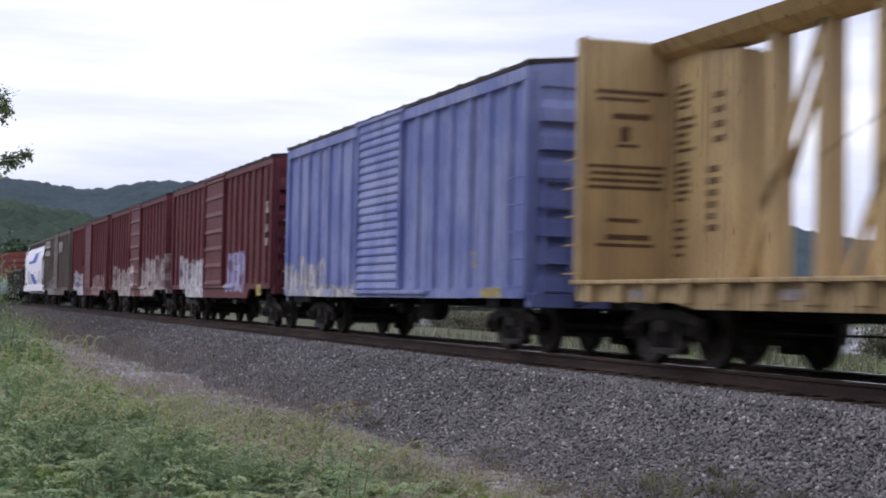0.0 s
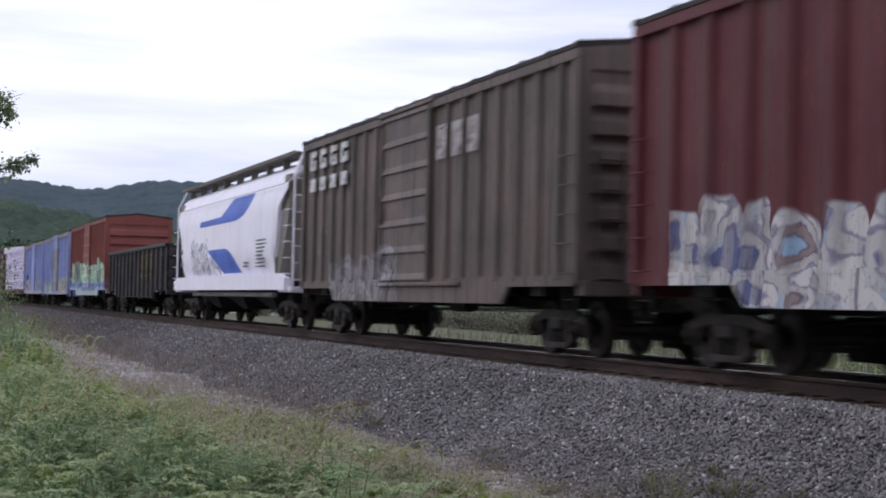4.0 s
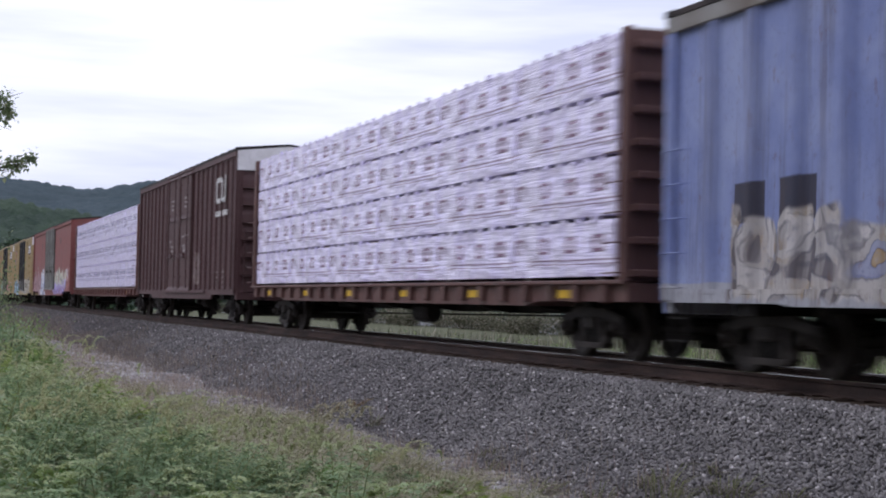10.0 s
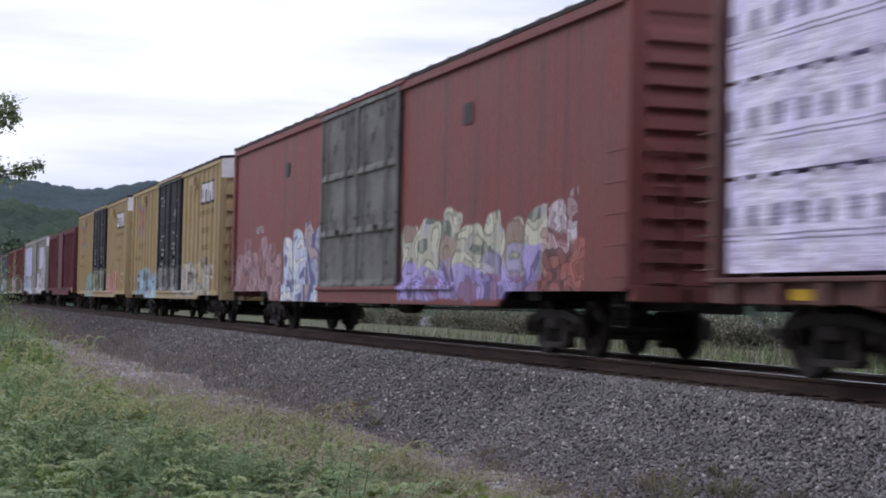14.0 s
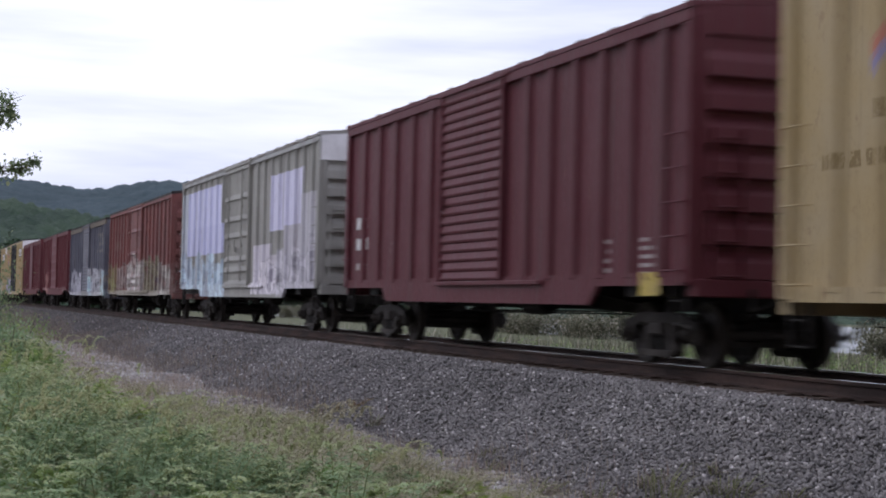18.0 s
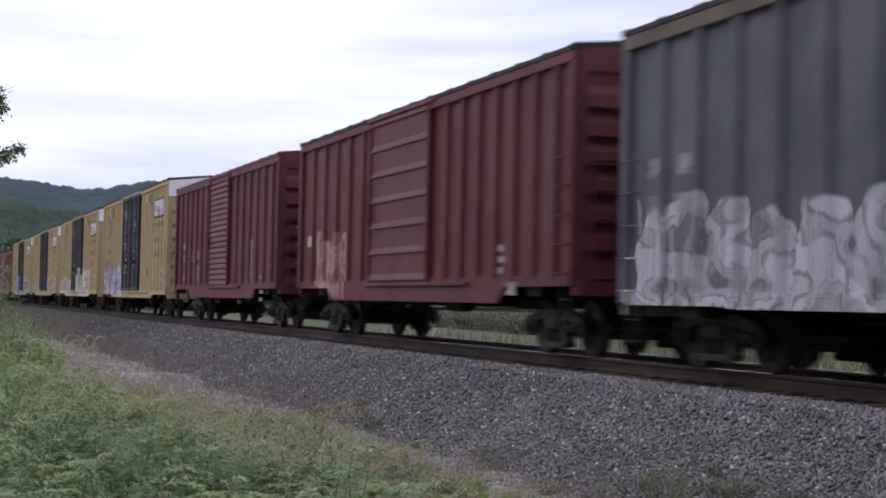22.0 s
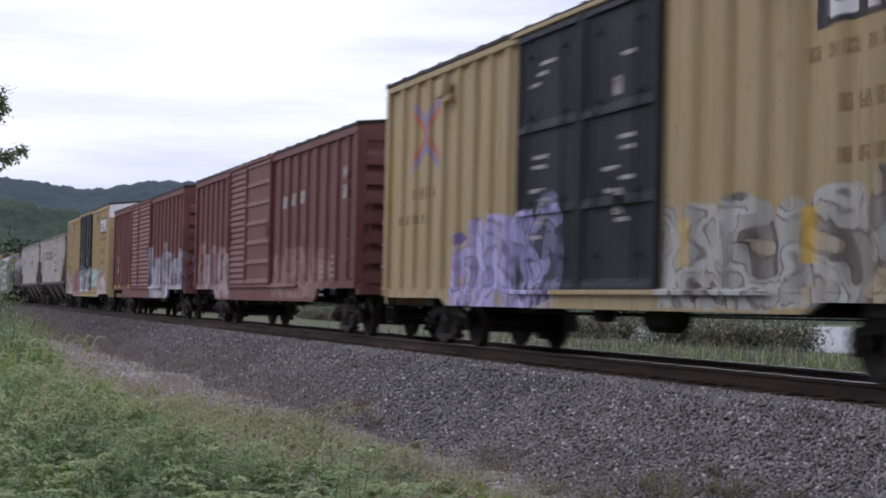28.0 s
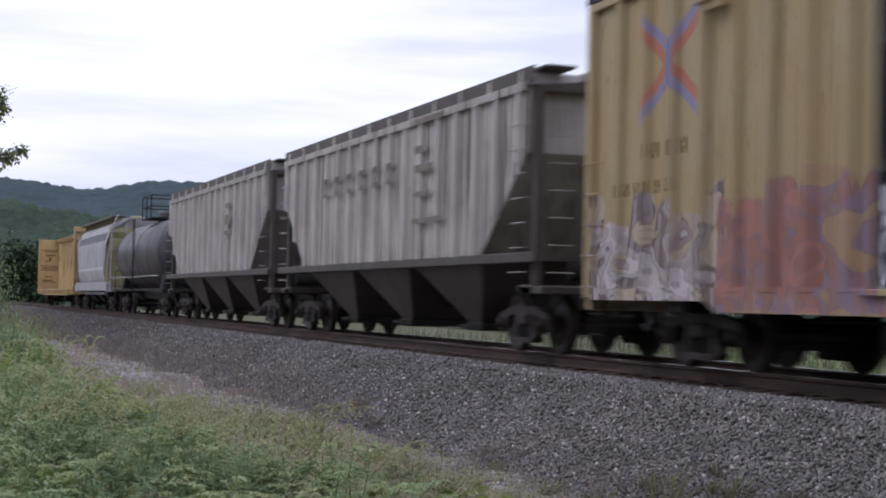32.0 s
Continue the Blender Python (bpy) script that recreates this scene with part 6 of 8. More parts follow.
def hopper_curved(start, L, label, coat, end_coat, zt=4.05, marks=(), shapes=()):
    """A covered hopper with rounded, post-free sides and a raised running board."""
    car = tagged(new("covered_hopper"), label, "freight car", "cars of the freight train")
    MOVERS.append((car, start, 0.0, 0.0))
    P, E = coat(car), end_coat(car)
    zb = 1.38
    tx = L / 2 - 1.6
    end = L / 2 - 0.38
    prof = []
    for i in range(15):
        t = i / 14
        z = zb + (zt - zb) * t
        bulge = 1.50 - 0.28 * max(0.0, (t - 0.62) / 0.38) ** 2 - 0.16 * max(0.0, (0.25 - t) / 0.25) ** 1.5
        prof.append((bulge, z))
    prof += [(1.06, zt + 0.12), (0.84, zt + 0.25), (0.45, zt + 0.35), (0.0, zt + 0.37)]
    n = len(prof)
    vs, fs = [], []
    stations = [-1, -0.985, -0.8, -0.4, 0.0, 0.4, 0.8, 0.985, 1]
    for k in stations:
        for y, z in prof:
            # the side ends lean inwards towards the floor
            t = max(0.0, (3.55 - z) / (3.55 - zb))
            reach = end - (1.32 if abs(k) > 0.9 else 1.0) * math.sin(min(1.0, t / 0.6) * math.pi / 2)
            vs.append((k * reach, -y, z))
        for y, z in reversed(prof[:-1]):
            t = max(0.0, (3.55 - z) / (3.55 - zb))
            reach = end - (1.32 if abs(k) > 0.9 else 1.0) * math.sin(min(1.0, t / 0.6) * math.pi / 2)
            vs.append((k * reach, y, z))
    m = 2 * n - 1
    for a in range(len(stations) - 1):
        for j in range(m - 1):
            fs.append((a * m + j, a * m + j + 1, (a + 1) * m + j + 1, (a + 1) * m + j))
        fs.append((a * m + m - 1, a * m, (a + 1) * m, (a + 1) * m + m - 1))
    fs += [tuple(range(m)), tuple(range(len(vs) - 1, len(vs) - m - 1, -1))]
    body = part("body", Geo().add(vs, fs).mesh("body"), P, car)
    for p in body.data.polygons:
        p.use_smooth = len(p.vertices) == 4
    for s in (-1, 1):
        part("side_sill", Geo().prism([(-L / 2 + 0.25, 1.0), (-L / 2 + 0.25, 1.30), (-L / 2 + 1.2, 1.42), (L / 2 - 1.2, 1.42), (L / 2 - 0.25, 1.30), (L / 2 - 0.25, 1.0)], "y", -0.08, 0.08), P, car, at=(0, s * (HALF - 0.04), 0))
        part("seam", Geo().box(-end + 0.05, end - 0.05, -0.012, 0.012, 0, 0.014), GALV, car, at=(0, s * 1.482, zt - 0.36))
        part("running_board", Geo().box(-end - 0.1, end + 0.1, -0.30, 0.30, 0, 0.05, 0.01).box(-end - 0.1, end + 0.1, -0.32, -0.295, -0.02, 0.07), BOARD, car, "grey-brown grated running board", at=(0, s * 0.98, zt + 0.40), turn=0 if s < 0 else math.pi)
        for i in range(9):
            x = -end + 0.2 + (2 * end - 0.4) * i / 8
            part("board_bracket", shared(("board_bracket_thin",), lambda: Geo().box(-0.03, 0.03, -0.30, 0.30, 0.30, 0.36, 0.008).box(-0.03, 0.03, -0.10, 0.10, 0.0, 0.32, 0.008)), E, car, at=(x, s * 0.96, zt + 0.09))
    for i in range(5):
        x = -end + 1.2 + (2 * end - 2.4) * i / 4
        part("hatch_cover", shared(("round_hatch",), lambda: Geo().lathe([(0, 0.0), (0, 0.36), (0.12, 0.36), (0.17, 0.2), (0.18, 0.0)], "z", (0, 0, 0), 14)), E, car, at=(x, 0, zt + 0.34))

    def skin(z):
        t = (z - zb) / (zt - zb)
        return 1.50 - 0.28 * max(0.0, (t - 0.62) / 0.38) ** 2 - 0.16 * max(0.0, (0.25 - t) / 0.25) ** 1.5

    # painted shapes follow the curved side: rows of (z, x from, x to)
    for rows in shapes:
        g = Geo()
        g.add([(x, -skin(z) - 0.008, z) for z, a, b in rows for x in (a, b)], [(2 * i, 2 * i + 1, 2 * i + 3, 2 * i + 2) for i in range(len(rows) - 1)])
        part("stripe", g, BLUEP, car, "blue painted swoosh")
    bays = 3
    w = (2 * (end - 2.3)) / bays
    for i in range(bays):
        cx = -(end - 2.3) + w * (i + 0.5)
        a, b = w / 2 - 0.1, 0.3
        g = Geo().add([(cx - a, -1.3, 1.1), (cx + a, -1.3, 1.1), (cx + a, 1.3, 1.1), (cx - a, 1.3, 1.1), (cx - b, -0.7, 0.45), (cx + b, -0.7, 0.45), (cx + b, 0.7, 0.45), (cx - b, 0.7, 0.45)],
                      [(0, 1, 5, 4), (1, 2, 6, 5), (2, 3, 7, 6), (3, 0, 4, 7), (4, 5, 6, 7), (3, 2, 1, 0)])
        part("hopper_bay", g, UNDER, car, "dark discharge bay")
    part("pipe", Geo().rod((-end + 2.2, -1.2, 0.88), (end - 2.2, -1.2, 0.88), 0.07, 8), GALV, car, "grey unloading pipe")
    part("centre_sill", Geo().box(-L / 2 + 0.1, L / 2 - 0.1, -0.2, 0.2, 0.68, 1.0), UNDER, car)
    for e in (-1, 1):
        turn = 0 if e > 0 else math.pi
        edge = [(end - 1.32 * math.sin(min(1.0, max(0.0, (3.55 - z) / (3.55 - zb)) / 0.6) * math.pi / 2), z) for z in np.linspace(zb, 3.72, 10)]
        part("end_sheet", Geo().prism([(a + 0.012, float(z)) for a, z in edge] + [(a + 0.05, float(z)) for a, z in reversed(edge)], "y", -1.42, 1.42), E, car, "darker sloping end sheet", turn=turn)
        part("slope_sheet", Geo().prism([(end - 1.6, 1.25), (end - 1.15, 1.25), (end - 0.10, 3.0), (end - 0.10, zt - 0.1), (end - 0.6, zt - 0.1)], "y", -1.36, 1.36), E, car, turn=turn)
        part("end_platform", Geo().box(-0.9, 0.3, -1.42, 1.42, -0.08, 0.06, 0.015), P, car, at=(e * (L / 2 - 0.35), 0, 1.02), turn=turn)
        for q in (-1, 1):
            r = Geo()
            pts = [(end + 0.42, q * 1.36, 1.0), (end + 0.42, q * 1.36, zt - 0.15), (end + 0.22, q * 1.1, zt + 0.42), (end - 0.1, q * 1.0, zt + 0.46)]
            for a, b in zip(pts, pts[1:]):
                r.rod(a, b, 0.03, 6)
            part("hand_rail", r, P, car, turn=turn)
        for q in range(7):
            part("rung", shared(("rung_wide",), lambda: Geo().rod((0, -0.33, 0), (0, 0.33, 0), 0.014, 5)), P, car, at=(e * (end + 0.42), -e * 1.02, 1.25 + q * 0.42))
        part("ladder_rail", Geo().box(-0.02, 0.02, -0.03, 0.03, 1.0, zt, 0.006), P, car, at=(e * (end + 0.42), -e * 0.69, 0))
        for q in range(5):
            part("grab_iron", shared(("grab_iron", 0.42), lambda: grab_geo(0.42)), P, car, at=(e * (end + 0.15), -HALF + 0.06, 1.4 + q * 0.40))
        coupler(car, e * L / 2, 0.55, e)
        truck(car, e * tx, 0.457, start)
    for mk in marks:
        stencil(car, *mk)
    return car, P


def gondola(start, L, label, coat, marks=()):
    """An open gondola: floor, posted sides, end walls and a rolled top chord."""
    car = tagged(new("gondola"), label, "freight car", "cars of the freight train")
    MOVERS.append((car, start, 0.0, 0.0))
    P = coat(car)
    zt, zb = 2.70, 0.72
    tx = L / 2 - 1.85
    part("floor", Geo().box(-L / 2 + 0.05, L / 2 - 0.05, -1.4, 1.4, 1.0, 1.1), P, car)
    for s in (-1, 1):
        turn = 0 if s < 0 else math.pi
        part("side_wall", Geo().prism([(-L / 2, 1.0), (-tx + 0.9, 1.0), (-tx + 1.3, zb), (tx - 1.3, zb), (tx - 0.9, 1.0), (L / 2, 1.0), (L / 2, zt - 0.1), (-L / 2, zt - 0.1)], "y", -0.03, 0.03), P, car, at=(0, s * (HALF - 0.03), 0))
        part("top_chord", Geo().box(-L / 2, L / 2, -0.09, 0.09, 0, 0.14, 0.02), P, car, at=(0, s * (HALF + 0.0), zt - 0.12))
        for i in range(14):
            x = -L / 2 + 0.75 + (L - 1.5) * i / 13
            hh = 1.65 if abs(x) > tx - 1.1 else 1.88
            part("post", shared(("gon_post", hh), lambda: rib_geo(0.24, 0.10, hh)), P, car, at=(x, s * HALF, zt - 0.1 - hh), turn=turn)
        for e in (-1, 1):
            for q in range(4):
                part("grab_iron", shared(("grab_iron", 0.42), lambda: grab_geo(0.42)), P, car, at=(e * (L / 2 - 0.33), s * (HALF + 0.04), 1.15 + q * 0.38), turn=turn)
    for e in (-1, 1):
        turn = 0 if e > 0 else math.pi
        part("end_wall", Geo().box(-0.07, 0.0, -HALF, HALF, 1.0, zt, 0.01), P, car, at=(e * L / 2, 0, 0), turn=turn)
        for i in range(4):
            part("end_rib", shared(("gon_end_rib",), lambda: end_bar_geo(2.8, 0.09, 0.32)), P, car, at=(e * L / 2, 0, 1.08 + i * 0.38), turn=turn)
        part("end_sill", Geo().box(-0.2, 0.1, -HALF, HALF, 0.85, 1.05, 0.015), P, car, at=(e * L / 2, 0, 0), turn=turn)
        coupler(car, e * L / 2, 0.6, e)
        truck(car, e * tx, 0.457, start)
    underframe(car, L, 1.0, tx)
    for mk in marks:
        stencil(car, *mk)
    return car, P


def tank_car(start, L, label, coat):
    car = tagged(new("tank_car"), label, "freight car", "cars of the freight train")
    MOVERS.append((car, start, 0.0, 0.0))
    P = coat(car)
    R, zc = 1.42, 2.50
    h = L / 2 - 0.75
    prof = [(-h, 0.0), (-h + 0.03, 0.5), (-h + 0.14, 0.95), (-h + 0.34, 1.27), (-h + 0.62, R), (h - 0.62, R), (h - 0.34, 1.27), (h - 0.14, 0.95), (h - 0.03, 0.5), (h, 0.0)]
    part("tank", Geo().lathe(prof, "x", (0, 0, zc), 40, False).mesh("tank", True), P, car, "black cylindrical tank with dished ends")
    for x in np.linspace(-h + 0.7, h - 0.7, 5):
        part("weld_band", Geo().lathe([(-0.04, R - 0.01), (-0.03, R + 0.012), (0.03, R + 0.012), (0.04, R - 0.01)], "x", (float(x), 0, zc), 40, False), P, car)
    part("dome", Geo().lathe([(0, 0.0), (0, 0.5), (0.42, 0.5), (0.5, 0.42), (0.52, 0)], "z", (0, 0, 0), 18), P, car, at=(0, 0, zc + R - 0.12))
    pl = Geo().box(-1.2, 1.2, -1.0, 1.0, 0, 0.05)
    plat = part("platform", pl, UNDER, car, "steel platform round the dome", at=(0, 0, zc + R + 0.02))
    rl = Geo()
    for z in (0.5, 0.95):
        for s in (-1, 1):
            rl.rod((-1.2, s * 1.0, z), (1.2, s * 1.0, z), 0.022, 5)
            rl.rod((s * 1.2, -1.0, z), (s * 1.2, 1.0, z), 0.022, 5)
    for x in (-1.2, 0, 1.2):
        for s in (-1, 1):
            rl.rod((x, s * 1.0, 0), (x, s * 1.0, 0.95), 0.022, 5)
    part("railing", rl, UNDER, plat)
    for s in (-1, 1):
        lad = Geo()
        for q in (-0.22, 0.22):
            lad.rod((q, 0, 0.9), (q, 0, zc + R), 0.02, 5)
        for k in range(8):
            lad.rod((-0.22, 0, 1.0 + k * 0.38), (0.22, 0, 1.0 + k * 0.38), 0.014, 5)
        part("ladder", lad, UNDER, car, at=(0, s * 1.50, 0))
        part("side_rail", Geo().rod((-L / 2 + 0.4, 0, 1.55), (L / 2 - 0.4, 0, 1.55), 0.018, 5), GALV, car, at=(0, s * 1.49, 0))
        part("side_sill", Geo().box(-L / 2 + 0.3, L / 2 - 0.3, -0.04, 0.04, 0.98, 1.08), UNDER, car, at=(0, s * 1.3, 0))
    tx = L / 2 - 1.6
    for e in (-1, 1):
        turn = 0 if e > 0 else math.pi
        part("saddle", Geo().prism([(-1.2, 1.0), (1.2, 1.0), (1.1, 1.6), (0.6, 1.25), (-0.6, 1.25), (-1.1, 1.6)], "x", -0.35, 0.35), UNDER, car, at=(e * tx, 0, 0))
        part("end_platform", Geo().box(-1.4, 0.1, -1.4, 1.4, 0.92, 1.04, 0.015), UNDER, car, at=(e * L / 2, 0, 0), turn=turn)
        part("end_rail", Geo().rod((0, -1.3, 1.9), (0, 1.3, 1.9), 0.02, 5).rod((0, -1.3, 1.0), (0, -1.3, 1.9), 0.02, 5).rod((0, 1.3, 1.0), (0, 1.3, 1.9), 0.02, 5), P, car, at=(e * (L / 2 - 0.1), 0, 0))
        coupler(car, e * L / 2, 0.55, e)
        truck(car, e * tx, 0.457, start)
    part("centre_sill", Geo().box(-L / 2 + 0.1, L / 2 - 0.1, -0.25, 0.25, 0.68, 1.05), UNDER, car)
    return car, P


# ---------------------------------------------------------------- the train, from its head
WASH, GREY, LILAC = (0.52, 0.50, 0.50), (0.30, 0.29, 0.31), (0.36, 0.33, 0.52)
INK, SKYB, NAVY, OCHRE = (0.05, 0.045, 0.055), (0.36, 0.52, 0.70), (0.08, 0.08, 0.24), (0.48, 0.33, 0.10)
BLUE, BLUE2 = (0.165, 0.20, 0.45), (0.27, 0.305, 0.53)
RED, RED2 = (0.108, 0.020, 0.0275), (0.130, 0.033, 0.039)
MAROON, MAROON2 = (0.096, 0.0195, 0.0275), (0.110, 0.029, 0.037)
YELLOW, YELLOW2 = (0.405, 0.303, 0.155), (0.41, 0.322, 0.193)


def coat(name, base, fade, **more):
    return lambda root: paint(name, root, base, fade, **more)


ROOFGREY = plain("weathered_roof_sheet", (0.30, 0.29, 0.28), (0.17, 0.14, 0.12), 0.8, 0.6, 0.2, 0.1)
ROOFDARK = plain("dark_roof_sheet", (0.03, 0.026, 0.027), (0.055, 0.042, 0.04), 0.8, 0.65, 0.1, 0.1)
DIMGOLD = worn("dull_gold_marking_paint", (0.24, 0.19, 0.05), (0.13, 0.10, 0.04))
WORNWHITE = worn("worn_white_lettering", (0.50, 0.46, 0.46), (0.24, 0.21, 0.20))
CAPWHITE = plain("white_end_paint", (0.86, 0.84, 0.87), (0.72, 0.70, 0.72), 0.9, 0.5, 0.0, 0.1)
DOORGREY = plain("weathered_grey_door_paint", (0.20, 0.20, 0.19), (0.11, 0.105, 0.095), 0.8, 0.6, 0.0, 0.2, spots=((0.05, 0.04, 0.035), 0.60))


def mid(front, L):
    return front - L / 2


def build_train():
    b50 = dict(zt=4.41, z0=1.05, drop=0.77)
    # empty yellow centre-beam flatcar
    c = coat("flatcar_yellow", (0.52, 0.375, 0.185), (0.42, 0.30, 0.16), streaks=0.55, rust=0.6, dirt=(0.19, 0.13, 0.07))
    L = 24.0
    marks = [(-L / 2 + 0.5, 3.85, block(4, 0.5, 0.05, 0.10, 1), BROWNP, -1, 0.165), (-L / 2 + 0.5, 3.38, block(5, 0.55, 0.05, 0.11, 2), BROWNP, -1, 0.165), (-L / 2 + 0.5, 2.75, block(6, 0.5, 0.05, 0.10, 3), BROWNP, -1, 0.165), (-L / 2 + 0.5, 1.95, block(5, 0.45, 0.05, 0.12, 4), BROWNP, -1, 0.165),
             (-L / 2 + 1.6, 3.6, block(4, 0.3, 0.09, 0.2, 5), BROWNP, -1, 0.165), (-L / 2 + 1.45, 2.6, block(6, 0.32, 0.09, 0.16, 6), BROWNP, -1, 0.165)]
    centrebeam(-20.81 + L / 2, L, "empty yellow centre-beam flatcar with end bulkheads", c, 0, None, 4.55, marks)
    # blue boxcar
    boxcar(mid(-22.56, 15.95), 15.95, "faded blue boxcar with a louvred door and whitewashed sill",
           coat("boxcar_blue", BLUE, BLUE2, streaks=0.35, graffiti=[(-8, -4.2, 0.7, 1.8, (0.46, 0.44, 0.46), (0.42, 0.38, 0.30), (0.24, 0.26, 0.42), 1.8), (-6.0, -1.5, 0.7, 1.15, WASH, GREY, GREY, 1.0)]),
           roof=ROOFDARK, chord=0.22, drop=0.84, z0=0.87, ribs=(6, 6),
           marks=[(6.0, 0.86, [(0, 0, 0.9, 0.16)], CREAM, -1, HALF + 0.05), (5.3, 1.35, [(0, 0, 0.35, 0.14), (0, 0.2, 0.3, 0.08)], PALE)], zt=4.42)
    # three red boxcars
    boxcar(mid(-40.20, 15.8), 15.8, "dull red boxcar with sprayed white lettering and a dark roof",
           coat("boxcar_red_white_tag", RED, RED2, graffiti=[(-6.3, -1.8, 0.7, 2.3, (0.56, 0.54, 0.56), (0.42, 0.41, 0.46), (0.16, 0.13, 0.17), 1.2), (1.8, 4.4, 0.95, 2.3, LILAC, WASH, (0.16, 0.1, 0.16), 1.6)]), doors=("panel",), roof=ROOFDARK, ribs=(7, 7),
           marks=[(-7.1, 2.3, [(0, 0, 0.3, 0.2), (0, -0.4, 0.25, 0.2)], PALE), (5.3, 1.5, block(4, 0.45, 0.07, 0.14, 5), PALE), (6.2, 0.85, [(0, 0, 0.5, 0.3)], CREAM, -1, HALF + 0.052),
                  (7.25, 3.0, [(0, 0, 0.35, 0.3), (0, -0.5, 0.3, 0.2), (0, -0.85, 0.3, 0.2)], PALE, -1, HALF + 0.086)], **b50)
    boxcar(mid(-57.45, 15.8), 15.8, "dull red boxcar covered with pale sprayed letters",
           coat("boxcar_red_pale_tag", RED, RED2, graffiti=[(-7.0, -0.2, 0.7, 2.2, (0.40, 0.34, 0.33), WASH, MAROON, 1.1), (1.6, 8.0, 0.8, 2.55, (0.42, 0.37, 0.36), (0.36, 0.30, 0.30), MAROON, 0.8)]), doors=("panel",), roof=ROOFDARK, ribs=(7, 7), **b50)
    boxcar(mid(-74.75, 15.6), 15.6, "dull red boxcar with a louvred door and blue-white tags",
           coat("boxcar_red_blue_tag", RED, RED2, graffiti=[(-6.7, -2.0, 0.7, 2.2, WASH, SKYB, NAVY, 1.5), (1.8, 7.2, 0.8, 2.0, (0.30, 0.20, 0.2), (0.40, 0.33, 0.33), MAROON, 1.0)]), roof=ROOFDARK, ribs=(6, 6), **b50)
    # dark weathered brown-grey boxcar
    L = 16.3
    boxcar(mid(-92.1, L), L, "dark grey-brown weathered boxcar with worn white lettering",
           coat("boxcar_grey_brown", (0.105, 0.088, 0.078), (0.165, 0.125, 0.11), streaks=0.7, dirt=(0.05, 0.045, 0.04), graffiti=[(-5.6, -0.4, 0.7, 1.95, (0.24, 0.22, 0.23), (0.16, 0.14, 0.14), (0.08, 0.07, 0.07), 1.0)]),
           doors=("panel",), roof=ROOFDARK, ribs=(7, 7), zt=4.42, drop=0.76,
           marks=[(-7.35 + i * 0.9, 3.75, [(0, 0, 0.55, 0.12), (0, 0.30, 0.55, 0.13), (0, 0.12, 0.16, 0.18), (0.3, 0.12, 0.2, 0.1), (0, -0.50, 0.5, 0.30)], WHITE, -1, FACE + 0.004) for i in range(4)] + [(1.9 + i * 0.82, 3.3, [(0, 0, 0.5, 0.6)], WORNWHITE, -1, FACE + 0.004) for i in range(3)] +
                 [(-7.4, 2.25, [(0, 0, 0.35, 0.2)], WORNWHITE), (-6.6, 2.27, [(0, 0, 0.5, 0.2)], WORNWHITE), (-7.4, 1.75, [(0, 0, 0.35, 0.18)], WORNWHITE), (-6.6, 1.77, [(0, 0, 0.4, 0.2)], WORNWHITE)])
    # white rounded hopper
    L = 17.3
    car, P = hopper_curved(mid(-110.0, L), L, "white rounded covered hopper with blue stripes", coat("hopper_white", (0.88, 0.855, 0.95), (0.84, 0.815, 0.89), streaks=0.08, rust=0.12,
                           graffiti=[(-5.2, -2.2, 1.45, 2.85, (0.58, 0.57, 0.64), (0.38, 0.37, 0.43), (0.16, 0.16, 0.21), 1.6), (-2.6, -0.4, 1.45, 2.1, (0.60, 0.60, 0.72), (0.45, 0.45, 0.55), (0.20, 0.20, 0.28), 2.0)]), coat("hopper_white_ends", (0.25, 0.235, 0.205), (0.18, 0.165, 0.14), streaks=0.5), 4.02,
                           [(5.0, 2.30, block(8, 1.3, 0.045, 0.10, 6), GREYP, -1, 1.503), (3.3, 1.72, block(2, 0.9, 0.05, 0.09, 7), GREYP, -1, 1.49), (-7.2, 2.2, words(3, 0.16, 0.16, 0.05, 8), GREYP, -1, 1.502), (-7.2, 1.8, words(3, 0.16, 0.16, 0.05, 9), GREYP, -1, 1.5)],
                           [[(2.98, -3.5, 2.0), (3.0, -3.55, 2.4), (3.09, -3.55, 3.15), (3.15, -3.55, 3.4), (3.18, -0.2, 3.5), (3.24, 0.1, 3.69), (3.34, 0.46, 3.9), (3.48, 0.89, 4.1), (3.60, 1.25, 4.22), (3.66, 1.32, 4.28)],
                            [(1.49, 0.0, 2.65), (1.62, -0.35, 2.45), (1.78, -0.72, 2.15), (1.85, -0.9, 2.06), (2.07, -1.7, 1.52), (2.18, -2.15, 1.0), (2.22, -2.24, 0.6)]])
    # gondola
    L = 16.6
    gondola(mid(-128.95, L), L, "dark grey open gondola with faded yellow lettering", coat("gondola_dark", (0.024, 0.022, 0.025), (0.042, 0.037, 0.037), streaks=0.5, dirt=(0.06, 0.053, 0.048)),
            [(1.75 + i * 1.17, 1.5, [(0, 0, 0.62, 0.17), (0.04, 0.30, 0.5, 0.17), (0.16, 0.47, 0.3, 0.24), (0.08, 0.71, 0.46, 0.2)], DIMGOLD) for i in range(3)] + [(-6.2 + i * 1.17, 1.55, [(0, 0, 0.55, 0.12), (0, 0.2, 0.5, 0.12), (0, 0.55, 0.5, 0.12)], DIMGOLD) for i in range(3)] +
            [(5.9, 1.25, block(3, 0.5, 0.08, 0.16, 8), PALE), (-6.4, 1.1, block(3, 0.5, 0.07, 0.14, 9), PALE)])
